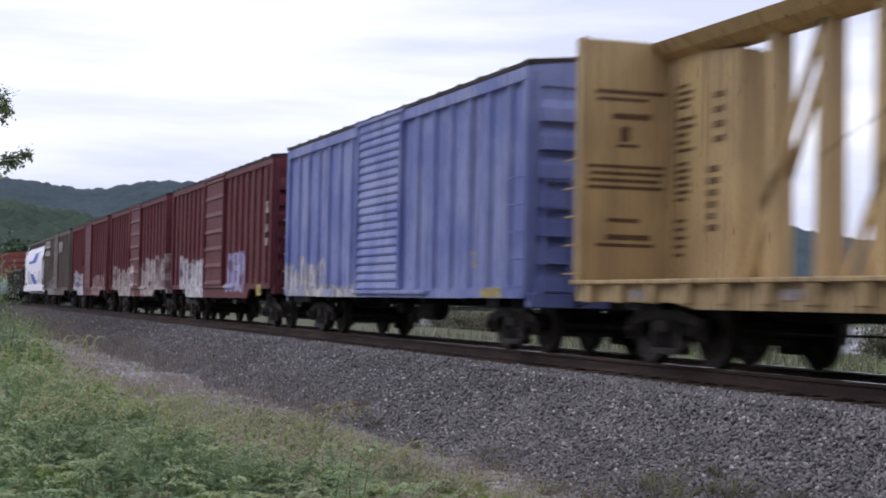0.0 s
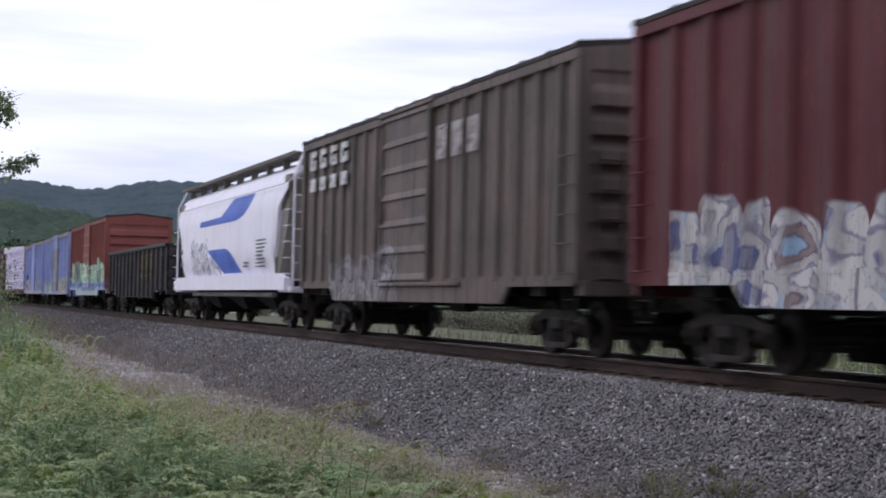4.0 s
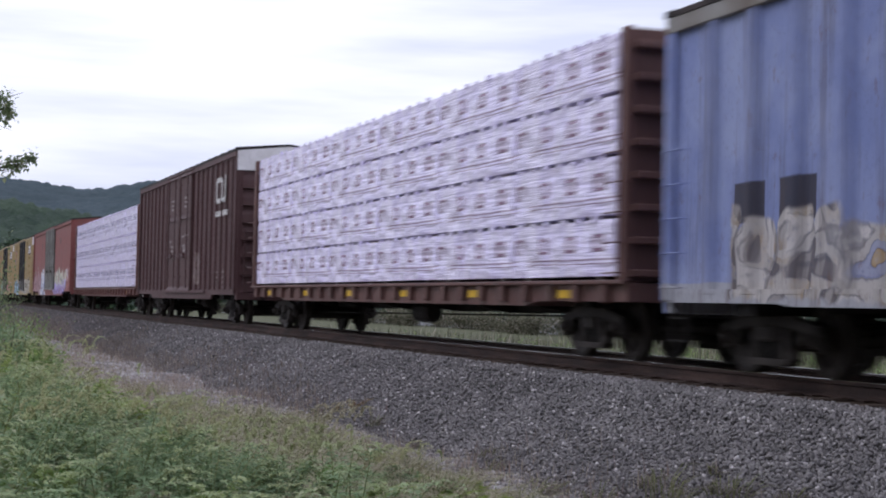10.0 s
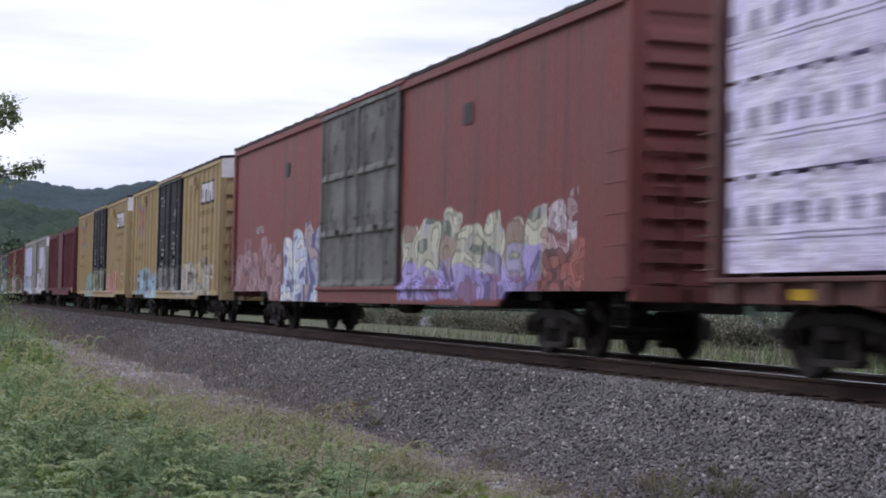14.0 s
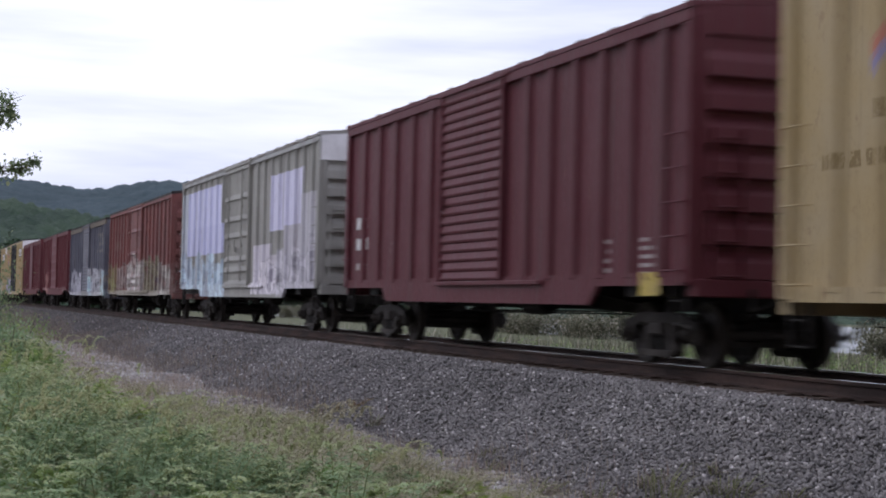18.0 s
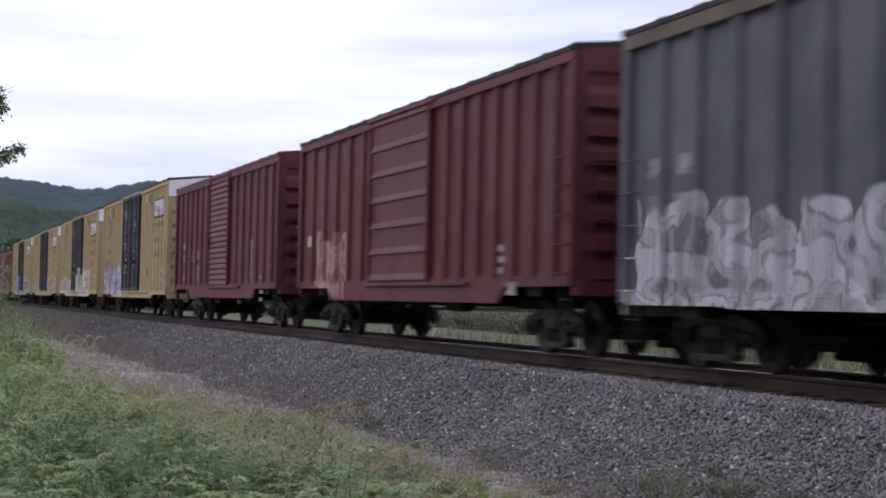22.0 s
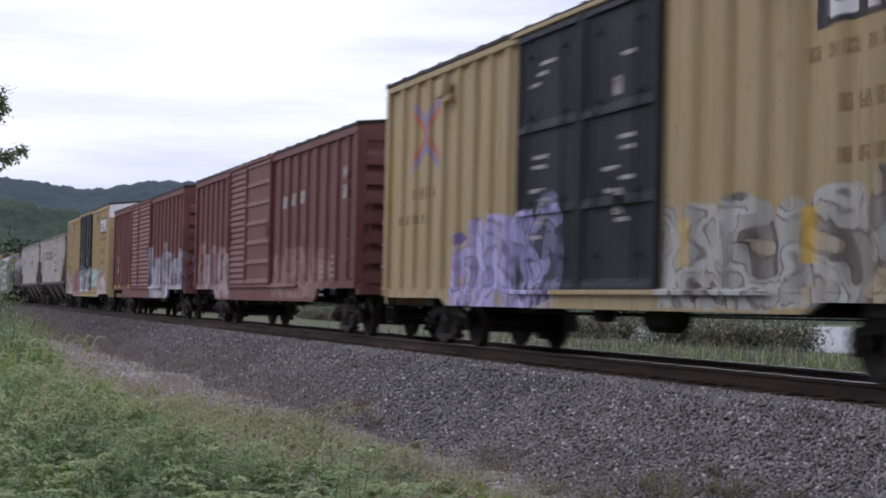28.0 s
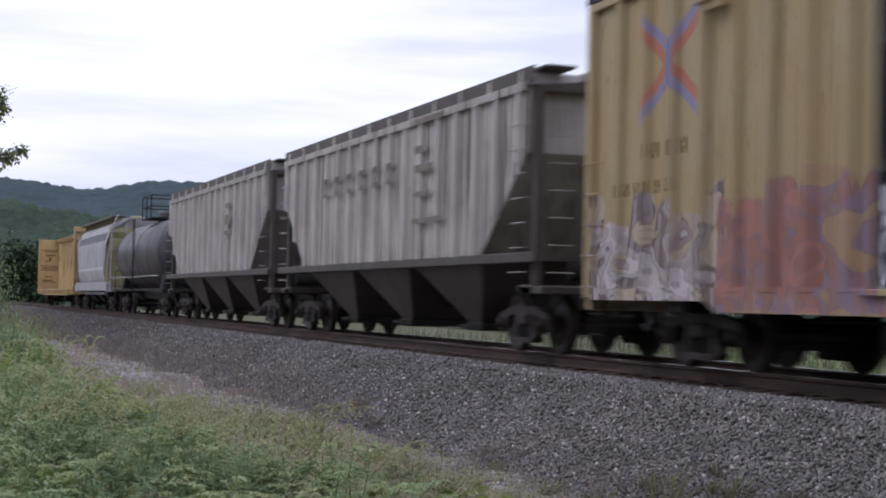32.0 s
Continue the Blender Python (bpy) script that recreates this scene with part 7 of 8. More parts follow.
    # red boxcar with a mint piece
    boxcar(mid(-146.78, 15.85), 15.85, "orange-red boxcar with a large mint green sprayed piece",
           coat("boxcar_red_mint_tag", (0.185, 0.05, 0.042), (0.215, 0.068, 0.055), streaks=0.25, patches=[(-8.0, 8.0, 0.6, 1.1, (0.36, 0.46, 0.42))], graffiti=[(-7.9, 7.9, 0.98, 1.85, (0.26, 0.34, 0.56), (0.38, 0.48, 0.58), (0.10, 0.13, 0.24), 0.6), (-7.6, 7.7, 1.38, 2.6, (0.43, 0.58, 0.42), (0.46, 0.60, 0.46), (0.08, 0.10, 0.16), 0.5)]),
           doors=("panel",), roof=ROOFDARK, ribs=(7, 7), end_bars=7, marks=[(-1.35, 2.85, [(0, 0, 0.2, 0.12), (0, -0.25, 0.22, 0.12)], PALE, -1, HALF + 0.09)], **b50)
    # two blue boxcars
    boxcar(mid(-164.04, 15.95), 15.95, "faded blue boxcar with a weathered grey panel door and pale tags",
           coat("boxcar_blue_tagged", (0.22, 0.265, 0.51), (0.31, 0.36, 0.58), streaks=0.55, graffiti=[(-7.8, -1.6, 0.7, 1.8, (0.38, 0.44, 0.40), BLUE2, (0.20, 0.22, 0.26), 1.3), (1.4, 7.6, 0.7, 2.05, (0.42, 0.41, 0.34), (0.32, 0.37, 0.46), (0.20, 0.20, 0.22), 1.3)]),
           doors=("panel",), roof=ROOFDARK, roof_band=ROOFGREY, chord=0.2, zt=4.36, z0=0.84, drop=0.79, door_coats=[coat("door_dirty_blue", (0.24, 0.27, 0.36), (0.20, 0.195, 0.20), streaks=0.8, dirt=(0.10, 0.085, 0.07), patches=[(-1.6, 1.6, 3.55, 4.3, (0.26, 0.30, 0.52))])], ribs=(6, 6))
    boxcar(mid(-181.40, 15.98), 15.98, "faded blue boxcar with a louvred door and yellow-black tags",
           coat("boxcar_blue_dirty", (0.21, 0.255, 0.50), (0.31, 0.355, 0.58), streaks=0.5, patches=[(-8, 8, 0.6, 1.06, (0.40, 0.40, 0.45)), (-6.35, -5.65, 1.72, 2.2, (0.05, 0.05, 0.08)), (-5.35, -4.6, 1.72, 2.2, (0.05, 0.05, 0.08))], graffiti=[(-6.4, -1.5, 0.85, 2.0, (0.48, 0.45, 0.44), (0.42, 0.28, 0.12), (0.10, 0.10, 0.13), 1.9), (1.8, 6.5, 1.1, 2.2, (0.30, 0.32, 0.38), BLUE2, (0.22, 0.24, 0.3), 1.0)]),
           roof=ROOFDARK, roof_band=ROOFGREY, chord=0.2, ribs=(6, 6), zt=4.36, z0=0.84, drop=0.79)
    # loaded centre-beam flatcar, four tiers
    wrap4 = wrap_material("white_wrap_red_print", (0.15, 0.04, 0.10), 0.98, 0.34, 0.75, 0.8)
    wrap3 = wrap_material("white_wrap_dark_print", (0.14, 0.12, 0.24), 0.52, 0.52, 0.0, 0.3)
    brown = coat("flatcar_brown", (0.11, 0.055, 0.05), (0.15, 0.08, 0.07), streaks=0.5)
    centrebeam(mid(-198.6, 23.4), 23.4, "brown centre-beam flatcar carrying white wrapped lumber", brown, 4, wrap4, 4.48, risers=False)
    # brown plate-F boxcar
    L = 19.3
    boxcar(mid(-224.4, L), L, "dark brown high boxcar with plug doors and a white end band",
           coat("boxcar_brown", (0.078, 0.038, 0.040), (0.092, 0.049, 0.050), streaks=0.45, graffiti=[(2.6, 4.0, 1.2, 2.2, (0.30, 0.25, 0.24), (0.22, 0.17, 0.16), (0.14, 0.09, 0.08), 1.5)]),
           zt=4.99, z0=0.88, drop=0.72, doors=(((-0.25, 3.1, 0.5, 0.05), (-0.2, 2.95, 0.45, 0.05), (-0.22, 2.8, 0.5, 0.05), (-0.6, 1.7, 0.35, 0.05), (-0.2, 1.5, 0.4, 0.05), (-0.2, 1.35, 0.4, 0.05), (-0.05, 1.1, 0.2, 0.2)),
                                      ((0.0, 3.1, 0.45, 0.05), (0.05, 2.95, 0.4, 0.05), (0.0, 2.8, 0.45, 0.05), (0.3, 1.85, 0.5, 0.05), (-0.4, 1.8, 0.35, 0.05), (-0.3, 1.5, 0.45, 0.05), (-0.2, 1.3, 0.25, 0.25))), door_w=(2.45, 2.45), ribs=(7, 8), rib_w=0.2,
           roof=ROOFDARK, cap=CAPWHITE, end_bars=7, inset=2.5, reach=0.95,
           marks=[(6.75, 3.6, [(0, 0.06, 0.16, 0.62), (0.1, 0.62, 0.75, 0.15), (0.1, 0.0, 0.62, 0.14), (0.82, 0.05, 0.16, 0.66), (1.0, 0.0, 0.42, 0.15), (1.3, 0.05, 0.16, 0.74)], WHITE, -1, FACE + 0.004), (6.7, 3.2, words(3, 0.22, 0.16, 0.06, 10), WHITE, -1, FACE + 0.004),
                  (7.7, 3.2, words(3, 0.22, 0.16, 0.06, 11), WHITE, -1, FACE + 0.004), (6.3, 1.5, block(4, 0.5, 0.08, 0.15, 12), PALE), (7.6, 1.5, block(5, 0.5, 0.08, 0.15, 13), PALE),
                  (-8.9, 2.2, block(4, 0.4, 0.1, 0.2, 14), PALE), (-8.9, 1.4, block(5, 0.35, 0.08, 0.16, 15), PALE), (-8.2, 2.8, [(0, 0, 0.3, 0.35)], PALE)])
    # loaded centre-beam flatcar, three tiers
    centrebeam(mid(-244.5, 24.2), 24.2, "brown centre-beam flatcar carrying three tiers of wrapped lumber", coat("flatcar_reddish", (0.13, 0.055, 0.05), (0.17, 0.085, 0.075), streaks=0.5), 3, wrap3, 4.48, risers=False)
    # long smooth-sided auto parts car
    L = 26.3
    boxcar(mid(-270.8, L), L, "long smooth-sided orange-red boxcar with weathered grey doors and bright tags",
           coat("boxcar_long_red", (0.235, 0.072, 0.068), (0.215, 0.083, 0.077), streaks=0.5,
                graffiti=[(-13.0, -7.2, 0.7, 2.45, (0.34, 0.22, 0.24), (0.26, 0.15, 0.17), (0.14, 0.07, 0.09), 1.0), (-7.0, -3.3, 0.7, 2.6, (0.60, 0.66, 0.84), (0.34, 0.42, 0.72), NAVY, 0.8),
                          (2.9, 10.2, 1.2, 2.45, (0.52, 0.52, 0.42), (0.42, 0.38, 0.54), (0.10, 0.16, 0.11), 0.9), (2.9, 10.0, 0.8, 1.65, (0.38, 0.32, 0.66), (0.46, 0.42, 0.62), (0.10, 0.08, 0.2), 0.9), (10.2, 11.3, 1.5, 2.5, (0.55, 0.50, 0.55), (0.25, 0.10, 0.10), (0.2, 0.07, 0.07), 2.4), (10.0, 11.6, 0.85, 1.9, (0.36, 0.13, 0.11), (0.40, 0.34, 0.36), MAROON, 1.6)]),
           zt=4.97, z0=0.98, drop=0.72, doors=("plug", "plug"), door_w=(2.95, 2.95), centre=-0.05, smooth=True, roof=ROOFDARK, door_coats=[DOORGREY, DOORGREY], end_bars=12, inset=3.6, reach=1.0,
           marks=[(-6.9, 3.8, [(0, 0, 0.42, 0.36)], BLACKP, -1, HALF + 0.02), (6.4, 3.8, [(0, 0, 0.42, 0.36)], BLACKP, -1, HALF + 0.02), (-10.2, 2.5, [(0, 0, 0.8, 0.2)], PALE)])
    # yellow boxcars
    yellow_boxcar(-299.2, 18.9, [(-8.2, -2.9, 0.7, 2.0, SKYB, (0.40, 0.45, 0.40), INK, 1.2), (1.5, 8.0, 0.8, 2.15, (0.48, 0.46, 0.42), (0.34, 0.30, 0.25), INK, 1.4)], 1)
    yellow_boxcar(-320.0, 19.2, [(-5.9, -2.6, 0.6, 2.15, (0.28, 0.40, 0.39), (0.34, 0.44, 0.40), (0.22, 0.26, 0.25), 0.7), (2.6, 7.0, 0.9, 2.0, (0.50, 0.30, 0.30), OCHRE, (0.42, 0.2, 0.2), 1.3)], 2)
    # maroon boxcar
    boxcar(mid(-341.3, 15.7), 15.7, "dark maroon boxcar with a louvred door", coat("boxcar_maroon", MAROON, MAROON2, streaks=0.3, rust=0.2), ribs=(5, 6), rib_w=0.22,
           marks=[(-7.2, 2.25, words(2, 0.30, 0.24, 0.2, 16), WHITE), (-7.2, 1.82, words(2, 0.32, 0.24, 0.18, 17), WHITE), (-7.2, 1.4, words(2, 0.3, 0.14, 0.2, 18), PALE), (-4.7, 2.0, block(3, 0.4, 0.07, 0.14, 19), PALE), (5.0, 1.6, block(4, 0.5, 0.06, 0.13, 20), PALE),
                  (6.4, 1.6, block(5, 0.45, 0.05, 0.11, 21), PALE), (6.5, 0.9, [(0, 0, 0.55, 0.3)], CREAM, -1, HALF + 0.052)], **b50)
    # grey boxcar with white patches
    L = 18.66
    boxcar(mid(-359.4, L), L, "grey boxcar with white painted-out patches and pale tags",
           coat("boxcar_grey_patched", (0.33, 0.32, 0.295), (0.28, 0.27, 0.25), streaks=0.35,
                patches=[(-8.2, -2.6, 2.9, 4.2, (0.62, 0.62, 0.82)), (-9.2, -1.8, 2.1, 3.0, (0.58, 0.58, 0.78)), (-9.2, -8.2, 1.0, 4.2, (0.45, 0.47, 0.52)), (4.2, 7.7, 2.5, 3.95, (0.66, 0.64, 0.80)), (5.6, 7.4, 0.8, 2.6, (0.50, 0.475, 0.52)), (7.4, 9.0, 1.0, 3.3, (0.52, 0.50, 0.54)), (1.98, 4.3, 0.88, 2.2, (0.62, 0.58, 0.64)), (4.3, 5.2, 0.88, 1.9, (0.55, 0.51, 0.55))],
                graffiti=[(-9.2, -1.7, 0.65, 2.3, (0.46, 0.55, 0.66), (0.50, 0.48, 0.44), (0.24, 0.26, 0.34), 1.5), (2.0, 5.1, 0.9, 2.0, (0.62, 0.58, 0.64), (0.52, 0.49, 0.55), (0.24, 0.21, 0.27), 1.6), (5.0, 9.0, 0.8, 2.3, (0.50, 0.475, 0.52), (0.40, 0.38, 0.41), (0.26, 0.24, 0.29), 1.6)]),
           zt=4.53, drop=0.80, doors=("plug",), door_w=(3.4,), door_rails=(0.13, 0.22, 0.42, 0.56, 0.74), centre=0.0, ribs=(7, 8), rib_w=0.15, roof=ROOFGREY, roof_band=GALV, cap=CAPWHITE, end_bars=7, inset=2.4, reach=1.0,
           door_coats=[coat("door_grey", (0.30, 0.29, 0.265), (0.25, 0.24, 0.22), streaks=0.4)], chord=0.12)
    # rusty boxcar
    L = 17.5
    boxcar(mid(-380.3, L), L, "rusty red boxcar, its lower sides smeared with dirty pale tags",
           coat("boxcar_rusty", (0.20, 0.070, 0.064), (0.155, 0.062, 0.058), streaks=0.8, rust=0.5, dirt=(0.10, 0.055, 0.053),
                patches=[(-8.72, 8.72, 0.7, 1.03, (0.33, 0.295, 0.25)), (-7.4, -4.9, 2.75, 3.15, (0.20, 0.10, 0.09))],
                graffiti=[(-8.7, -6.3, 0.9, 2.25, (0.26, 0.25, 0.12), (0.20, 0.15, 0.10), (0.15, 0.10, 0.08), 1.6), (-6.3, -2.3, 1.05, 2.15, (0.34, 0.28, 0.26), (0.17, 0.10, 0.09), (0.13, 0.08, 0.08), 1.2),
                          (-2.6, 2.0, 1.0, 2.55, (0.46, 0.43, 0.40), (0.26, 0.19, 0.19), (0.10, 0.06, 0.07), 1.5), (1.6, 6.0, 0.9, 2.6, (0.20, 0.18, 0.12), (0.13, 0.09, 0.14), (0.07, 0.05, 0.08), 1.2), (5.4, 8.7, 0.75, 2.1, (0.42, 0.39, 0.36), (0.25, 0.22, 0.19), (0.14, 0.11, 0.10), 1.0)]),
           zt=4.40, z0=0.86, drop=0.80, doors=("plug",), door_w=(3.8,), door_rails=(0.10, 0.17, 0.45, 0.72), centre=-0.42, ribs=(6, 7), rib_w=0.08, roof=ROOFDARK, end_bars=7, inset=2.1, reach=0.95, chord=0.12)
    # blue-grey boxcar
    boxcar(mid(-399.6, 15.9), 15.9, "dark blue-grey boxcar with pale letters and large grey tags",
           coat("boxcar_slate", (0.085, 0.085, 0.115), (0.13, 0.13, 0.16), streaks=0.5, dirt=(0.13, 0.11, 0.09), patches=[(-7.9, 7.9, 0.6, 0.98, (0.30, 0.29, 0.29))], graffiti=[(-7.6, -1.9, 0.65, 2.3, (0.44, 0.43, 0.48), (0.24, 0.23, 0.26), (0.14, 0.13, 0.17), 1.1), (1.2, 7.9, 0.65, 2.4, (0.42, 0.41, 0.44), (0.34, 0.33, 0.35), (0.13, 0.125, 0.15), 0.8), (1.2, 2.6, 0.65, 1.9, (0.50, 0.62, 0.74), (0.44, 0.42, 0.46), (0.16, 0.15, 0.18), 1.0), (6.3, 7.9, 0.7, 2.2, (0.46, 0.60, 0.70), (0.40, 0.38, 0.36), (0.40, 0.22, 0.06), 1.8)]),
           roof=ROOFDARK, roof_band=plain("dusty_brown_band", (0.16, 0.13, 0.10), None, 1.0), chord=0.2, ribs=(6, 6),
           marks=[(4.0, 2.86, [(0, 0, 0.6, 0.12), (0, 0.3, 0.16, 0.5), (0, 0.75, 0.6, 0.16)], CREAMW), (5.1, 2.86, [(0, 0, 0.6, 0.12), (0.1, 0.3, 0.5, 0.16), (0.1, 0.75, 0.5, 0.16), (0.1, 0.4, 0.15, 0.4)], CREAMW), (6.2, 2.86, [(0, 0, 0.65, 0.12), (0.2, 0.3, 0.22, 0.5), (0, 0.75, 0.65, 0.16), (0, 0.3, 0.65, 0.14)], CREAMW),
                  (-7.2, 2.4, words(2, 0.4, 0.25, 0.3, 22), PALE), (-7.2, 1.95, words(2, 0.35, 0.22, 0.3, 23), PALE)], zt=4.32, z0=0.80, drop=0.75)
    # two red boxcars
    L = 16.4
    boxcar(mid(-417.1, L), L, "dull red boxcar with a wide panelled door", coat("boxcar_red_plain", RED, RED2, streaks=0.25, graffiti=[(-6.7, -4.1, 0.8, 2.4, (0.36, 0.20, 0.18), (0.24, 0.075, 0.075), (0.15, 0.04, 0.045), 1.8)], patches=[(-6.1, -4.5, 1.2, 1.55, (0.06, 0.035, 0.04))]), doors=("panel",), door_w=(3.85,), centre=-0.2,
           roof=ROOFDARK, ribs=(5, 7), marks=[(5.0, 1.6, block(3, 0.4, 0.1, 0.18, 24), PALE), (-7.5, 2.0, [(0, 0, 0.3, 0.25)], WHITE), (5.6, 0.9, [(0, 0, 0.4, 0.2)], PALE, -1, HALF + 0.052)], **b50)
    boxcar(mid(-435.8, 15.8), 15.8, "maroon boxcar with a louvred door and worn white marks", coat("boxcar_maroon_marked", MAROON, RED2, streaks=0.3), ribs=(6, 6), rib_w=0.2,
           marks=[(-7.1, 2.35, words(2, 0.3, 0.22, 0.25, 25), PALE), (-7.1, 1.95, words(2, 0.3, 0.22, 0.25, 26), PALE), (-7.1, 1.35, words(2, 0.3, 0.16, 0.25, 27), PALE), (-4.9, 2.2, block(3, 0.4, 0.06, 0.14, 28), PALE), (-4.0, 1.2, [(0, 0, 0.3, 0.6), (0.0, 0.8, 0.3, 0.3)], PALE), (4.2, 1.2, [(0, 0, 0.35, 1.2)], PALE), (5.6, 1.3, block(4, 0.45, 0.1, 0.2, 29), PALE)], **b50)
    # four yellow boxcars in a row
    yellow_boxcar(-453.5, 19.1, [(-8.7, -2.6, 0.75, 2.3, (0.46, 0.45, 0.57), (0.16, 0.17, 0.29), (0.10, 0.10, 0.17), 1.6)], 3)
    yellow_boxcar(-474.75, 19.1, [(-9.4, -2.6, 0.6, 2.0, (0.42, 0.41, 0.36), (0.36, 0.34, 0.26), (0.40, 0.38, 0.30), 0.7), (1.0, 6.4, 0.7, 2.4, (0.55, 0.52, 0.46), (0.50, 0.47, 0.40), (0.26, 0.2, 0.2), 1.2)], 4)
    yellow_boxcar(-495.9, 19.1, [(-8.8, -3.2, 0.8, 1.9, (0.34, 0.38, 0.30), (0.42, 0.36, 0.2), (0.3, 0.28, 0.2), 1.2), (3.2, 8.9, 0.8, 2.2, (0.44, 0.36, 0.28), (0.36, 0.28, 0.22), (0.2, 0.14, 0.12), 1.3)], 5)
    yellow_boxcar(-517.05, 19.1, [(-5.7, -1.0, 0.65, 2.5, (0.40, 0.36, 0.62), (0.13, 0.10, 0.30), (0.06, 0.05, 0.16), 0.85), (2.4, 8.6, 0.75, 2.3, (0.36, 0.36, 0.36), (0.50, 0.46, 0.40), INK, 1.2)], 6)
    # two brown-red double-door boxcars
    L = 19.2
    boxcar(mid(-538.25, L), L, "brown-red boxcar with a louvred and a panelled door side by side",
           coat("boxcar_redbrown", (0.14, 0.052, 0.048), (0.165, 0.068, 0.063), streaks=0.4, graffiti=[(-9.3, -3.8, 0.75, 2.5, (0.33, 0.26, 0.27), (0.20, 0.09, 0.085), (0.19, 0.08, 0.075), 0.8), (1.6, 7.4, 0.8, 2.3, (0.24, 0.14, 0.14), (0.20, 0.09, 0.085), (0.18, 0.075, 0.07), 0.9)]),
           doors=("louvre", "panel"), door_w=(2.3, 3.1), centre=-1.2, zt=4.45, drop=0.72, ribs=(6, 8), inset=2.3, reach=1.05, roof=ROOFDARK,
           marks=[(-9.0, 2.3, words(2, 0.35, 0.3, 0.25, 30), PALE), (2.9, 3.0, [(0, 0, 0.45, 0.3), (0.95, 0.02, 0.4, 0.3), (1.85, 0.05, 0.4, 0.3)], PALE, -1, FACE + 0.005), (6.4, 1.5, block(6, 0.45, 0.06, 0.13, 31), PALE), (7.4, 1.7, block(6, 0.5, 0.06, 0.14, 32), PALE), (8.6, 3.4, [(0, 0, 0.3, 0.25), (0, -0.45, 0.3, 0.3)], PALE, -1, HALF + 0.09)])
    L = 18.5
    boxcar(mid(-559.8, L), L, "brown-red boxcar with two louvred doors and a big silver tag",
           coat("boxcar_redbrown_silver", (0.145, 0.054, 0.049), (0.17, 0.068, 0.062), streaks=0.35, graffiti=[(1.7, 9.2, 0.7, 2.75, (0.40, 0.40, 0.47), (0.34, 0.34, 0.42), (0.16, 0.13, 0.16), 0.8)]),
           doors=("louvre", "louvre"), door_w=(2.05, 3.2), centre=-0.85, zt=4.45, drop=0.72, ribs=(6, 8), inset=2.2, reach=1.05, roof=ROOFDARK,
           marks=[(-8.7, 2.2, words(2, 0.32, 0.26, 0.25, 33), WHITE), (-8.7, 1.75, words(2, 0.32, 0.26, 0.25, 34), WHITE), (-8.7, 1.35, words(2, 0.3, 0.12, 0.25, 35), PALE), (-7.2, 2.2, block(6, 0.4, 0.06, 0.15, 36), PALE), (6.8, 2.2, block(6, 0.5, 0.07, 0.15, 37), PALE),
                  (-8.6, 1.12, [(0, 0, 0.45, 0.13), (1.2, 0, 0.45, 0.13), (4.2, 0, 0.45, 0.13)], SAFETY, -1, HALF + 0.052)])
    yellow_boxcar(-580.4, 18.9, [(-9.3, -5.6, 0.7, 2.3, (0.44, 0.39, 0.42), (0.30, 0.22, 0.24), (0.12, 0.09, 0.11), 1.9), (-5.8, -2.3, 0.7, 2.3, (0.31, 0.14, 0.125), (0.36, 0.25, 0.28), (0.24, 0.17, 0.24), 1.6), (2.5, 5.2, 1.2, 2.2, (0.40, 0.58, 0.56), (0.48, 0.56, 0.52), GREY, 1.0), (5.2, 8.7, 0.75, 2.05, (0.55, 0.46, 0.50), (0.46, 0.38, 0.42), (0.2, 0.18, 0.2), 1.1)], 7)
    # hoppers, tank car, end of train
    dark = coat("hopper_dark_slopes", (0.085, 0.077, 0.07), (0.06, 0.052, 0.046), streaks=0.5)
    tan = dict(streaks=0.9, dirt=(0.075, 0.058, 0.05), rust=0.5)
    L = 17.3
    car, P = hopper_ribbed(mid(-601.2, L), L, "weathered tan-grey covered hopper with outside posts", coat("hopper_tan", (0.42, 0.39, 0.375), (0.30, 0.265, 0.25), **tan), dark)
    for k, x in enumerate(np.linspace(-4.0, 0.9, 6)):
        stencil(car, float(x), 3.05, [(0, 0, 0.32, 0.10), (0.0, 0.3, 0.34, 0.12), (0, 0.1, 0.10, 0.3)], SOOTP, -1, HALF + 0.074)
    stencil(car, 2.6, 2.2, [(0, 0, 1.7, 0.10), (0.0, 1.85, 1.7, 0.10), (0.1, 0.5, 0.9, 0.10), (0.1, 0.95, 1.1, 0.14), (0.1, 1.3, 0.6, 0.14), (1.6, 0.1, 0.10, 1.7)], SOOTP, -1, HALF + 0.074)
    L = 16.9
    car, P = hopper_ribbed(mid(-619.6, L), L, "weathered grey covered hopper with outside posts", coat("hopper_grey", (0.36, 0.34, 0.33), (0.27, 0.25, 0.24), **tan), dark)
    stencil(car, 2.6, 2.6, [(0, 0, 0.9, 0.14), (0, 0.3, 0.9, 0.3), (0.1, 0.8, 0.7, 0.14)], SOOTP, -1, HALF + 0.074)
    tank_car(mid(-637.9, 14.4), 14.4, "black tank car with a railed dome platform", coat("tank_black", (0.035, 0.033, 0.042), (0.07, 0.065, 0.075), streaks=0.5, dirt=(0.14, 0.12, 0.13), rough=0.42))
    L = 14.4
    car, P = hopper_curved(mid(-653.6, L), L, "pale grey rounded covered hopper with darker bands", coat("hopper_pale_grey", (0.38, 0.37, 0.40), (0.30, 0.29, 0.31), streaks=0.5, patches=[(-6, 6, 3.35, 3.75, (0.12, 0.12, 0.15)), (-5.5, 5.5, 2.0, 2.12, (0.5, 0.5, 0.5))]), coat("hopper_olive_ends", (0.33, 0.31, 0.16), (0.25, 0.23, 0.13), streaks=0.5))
    L = 23.7
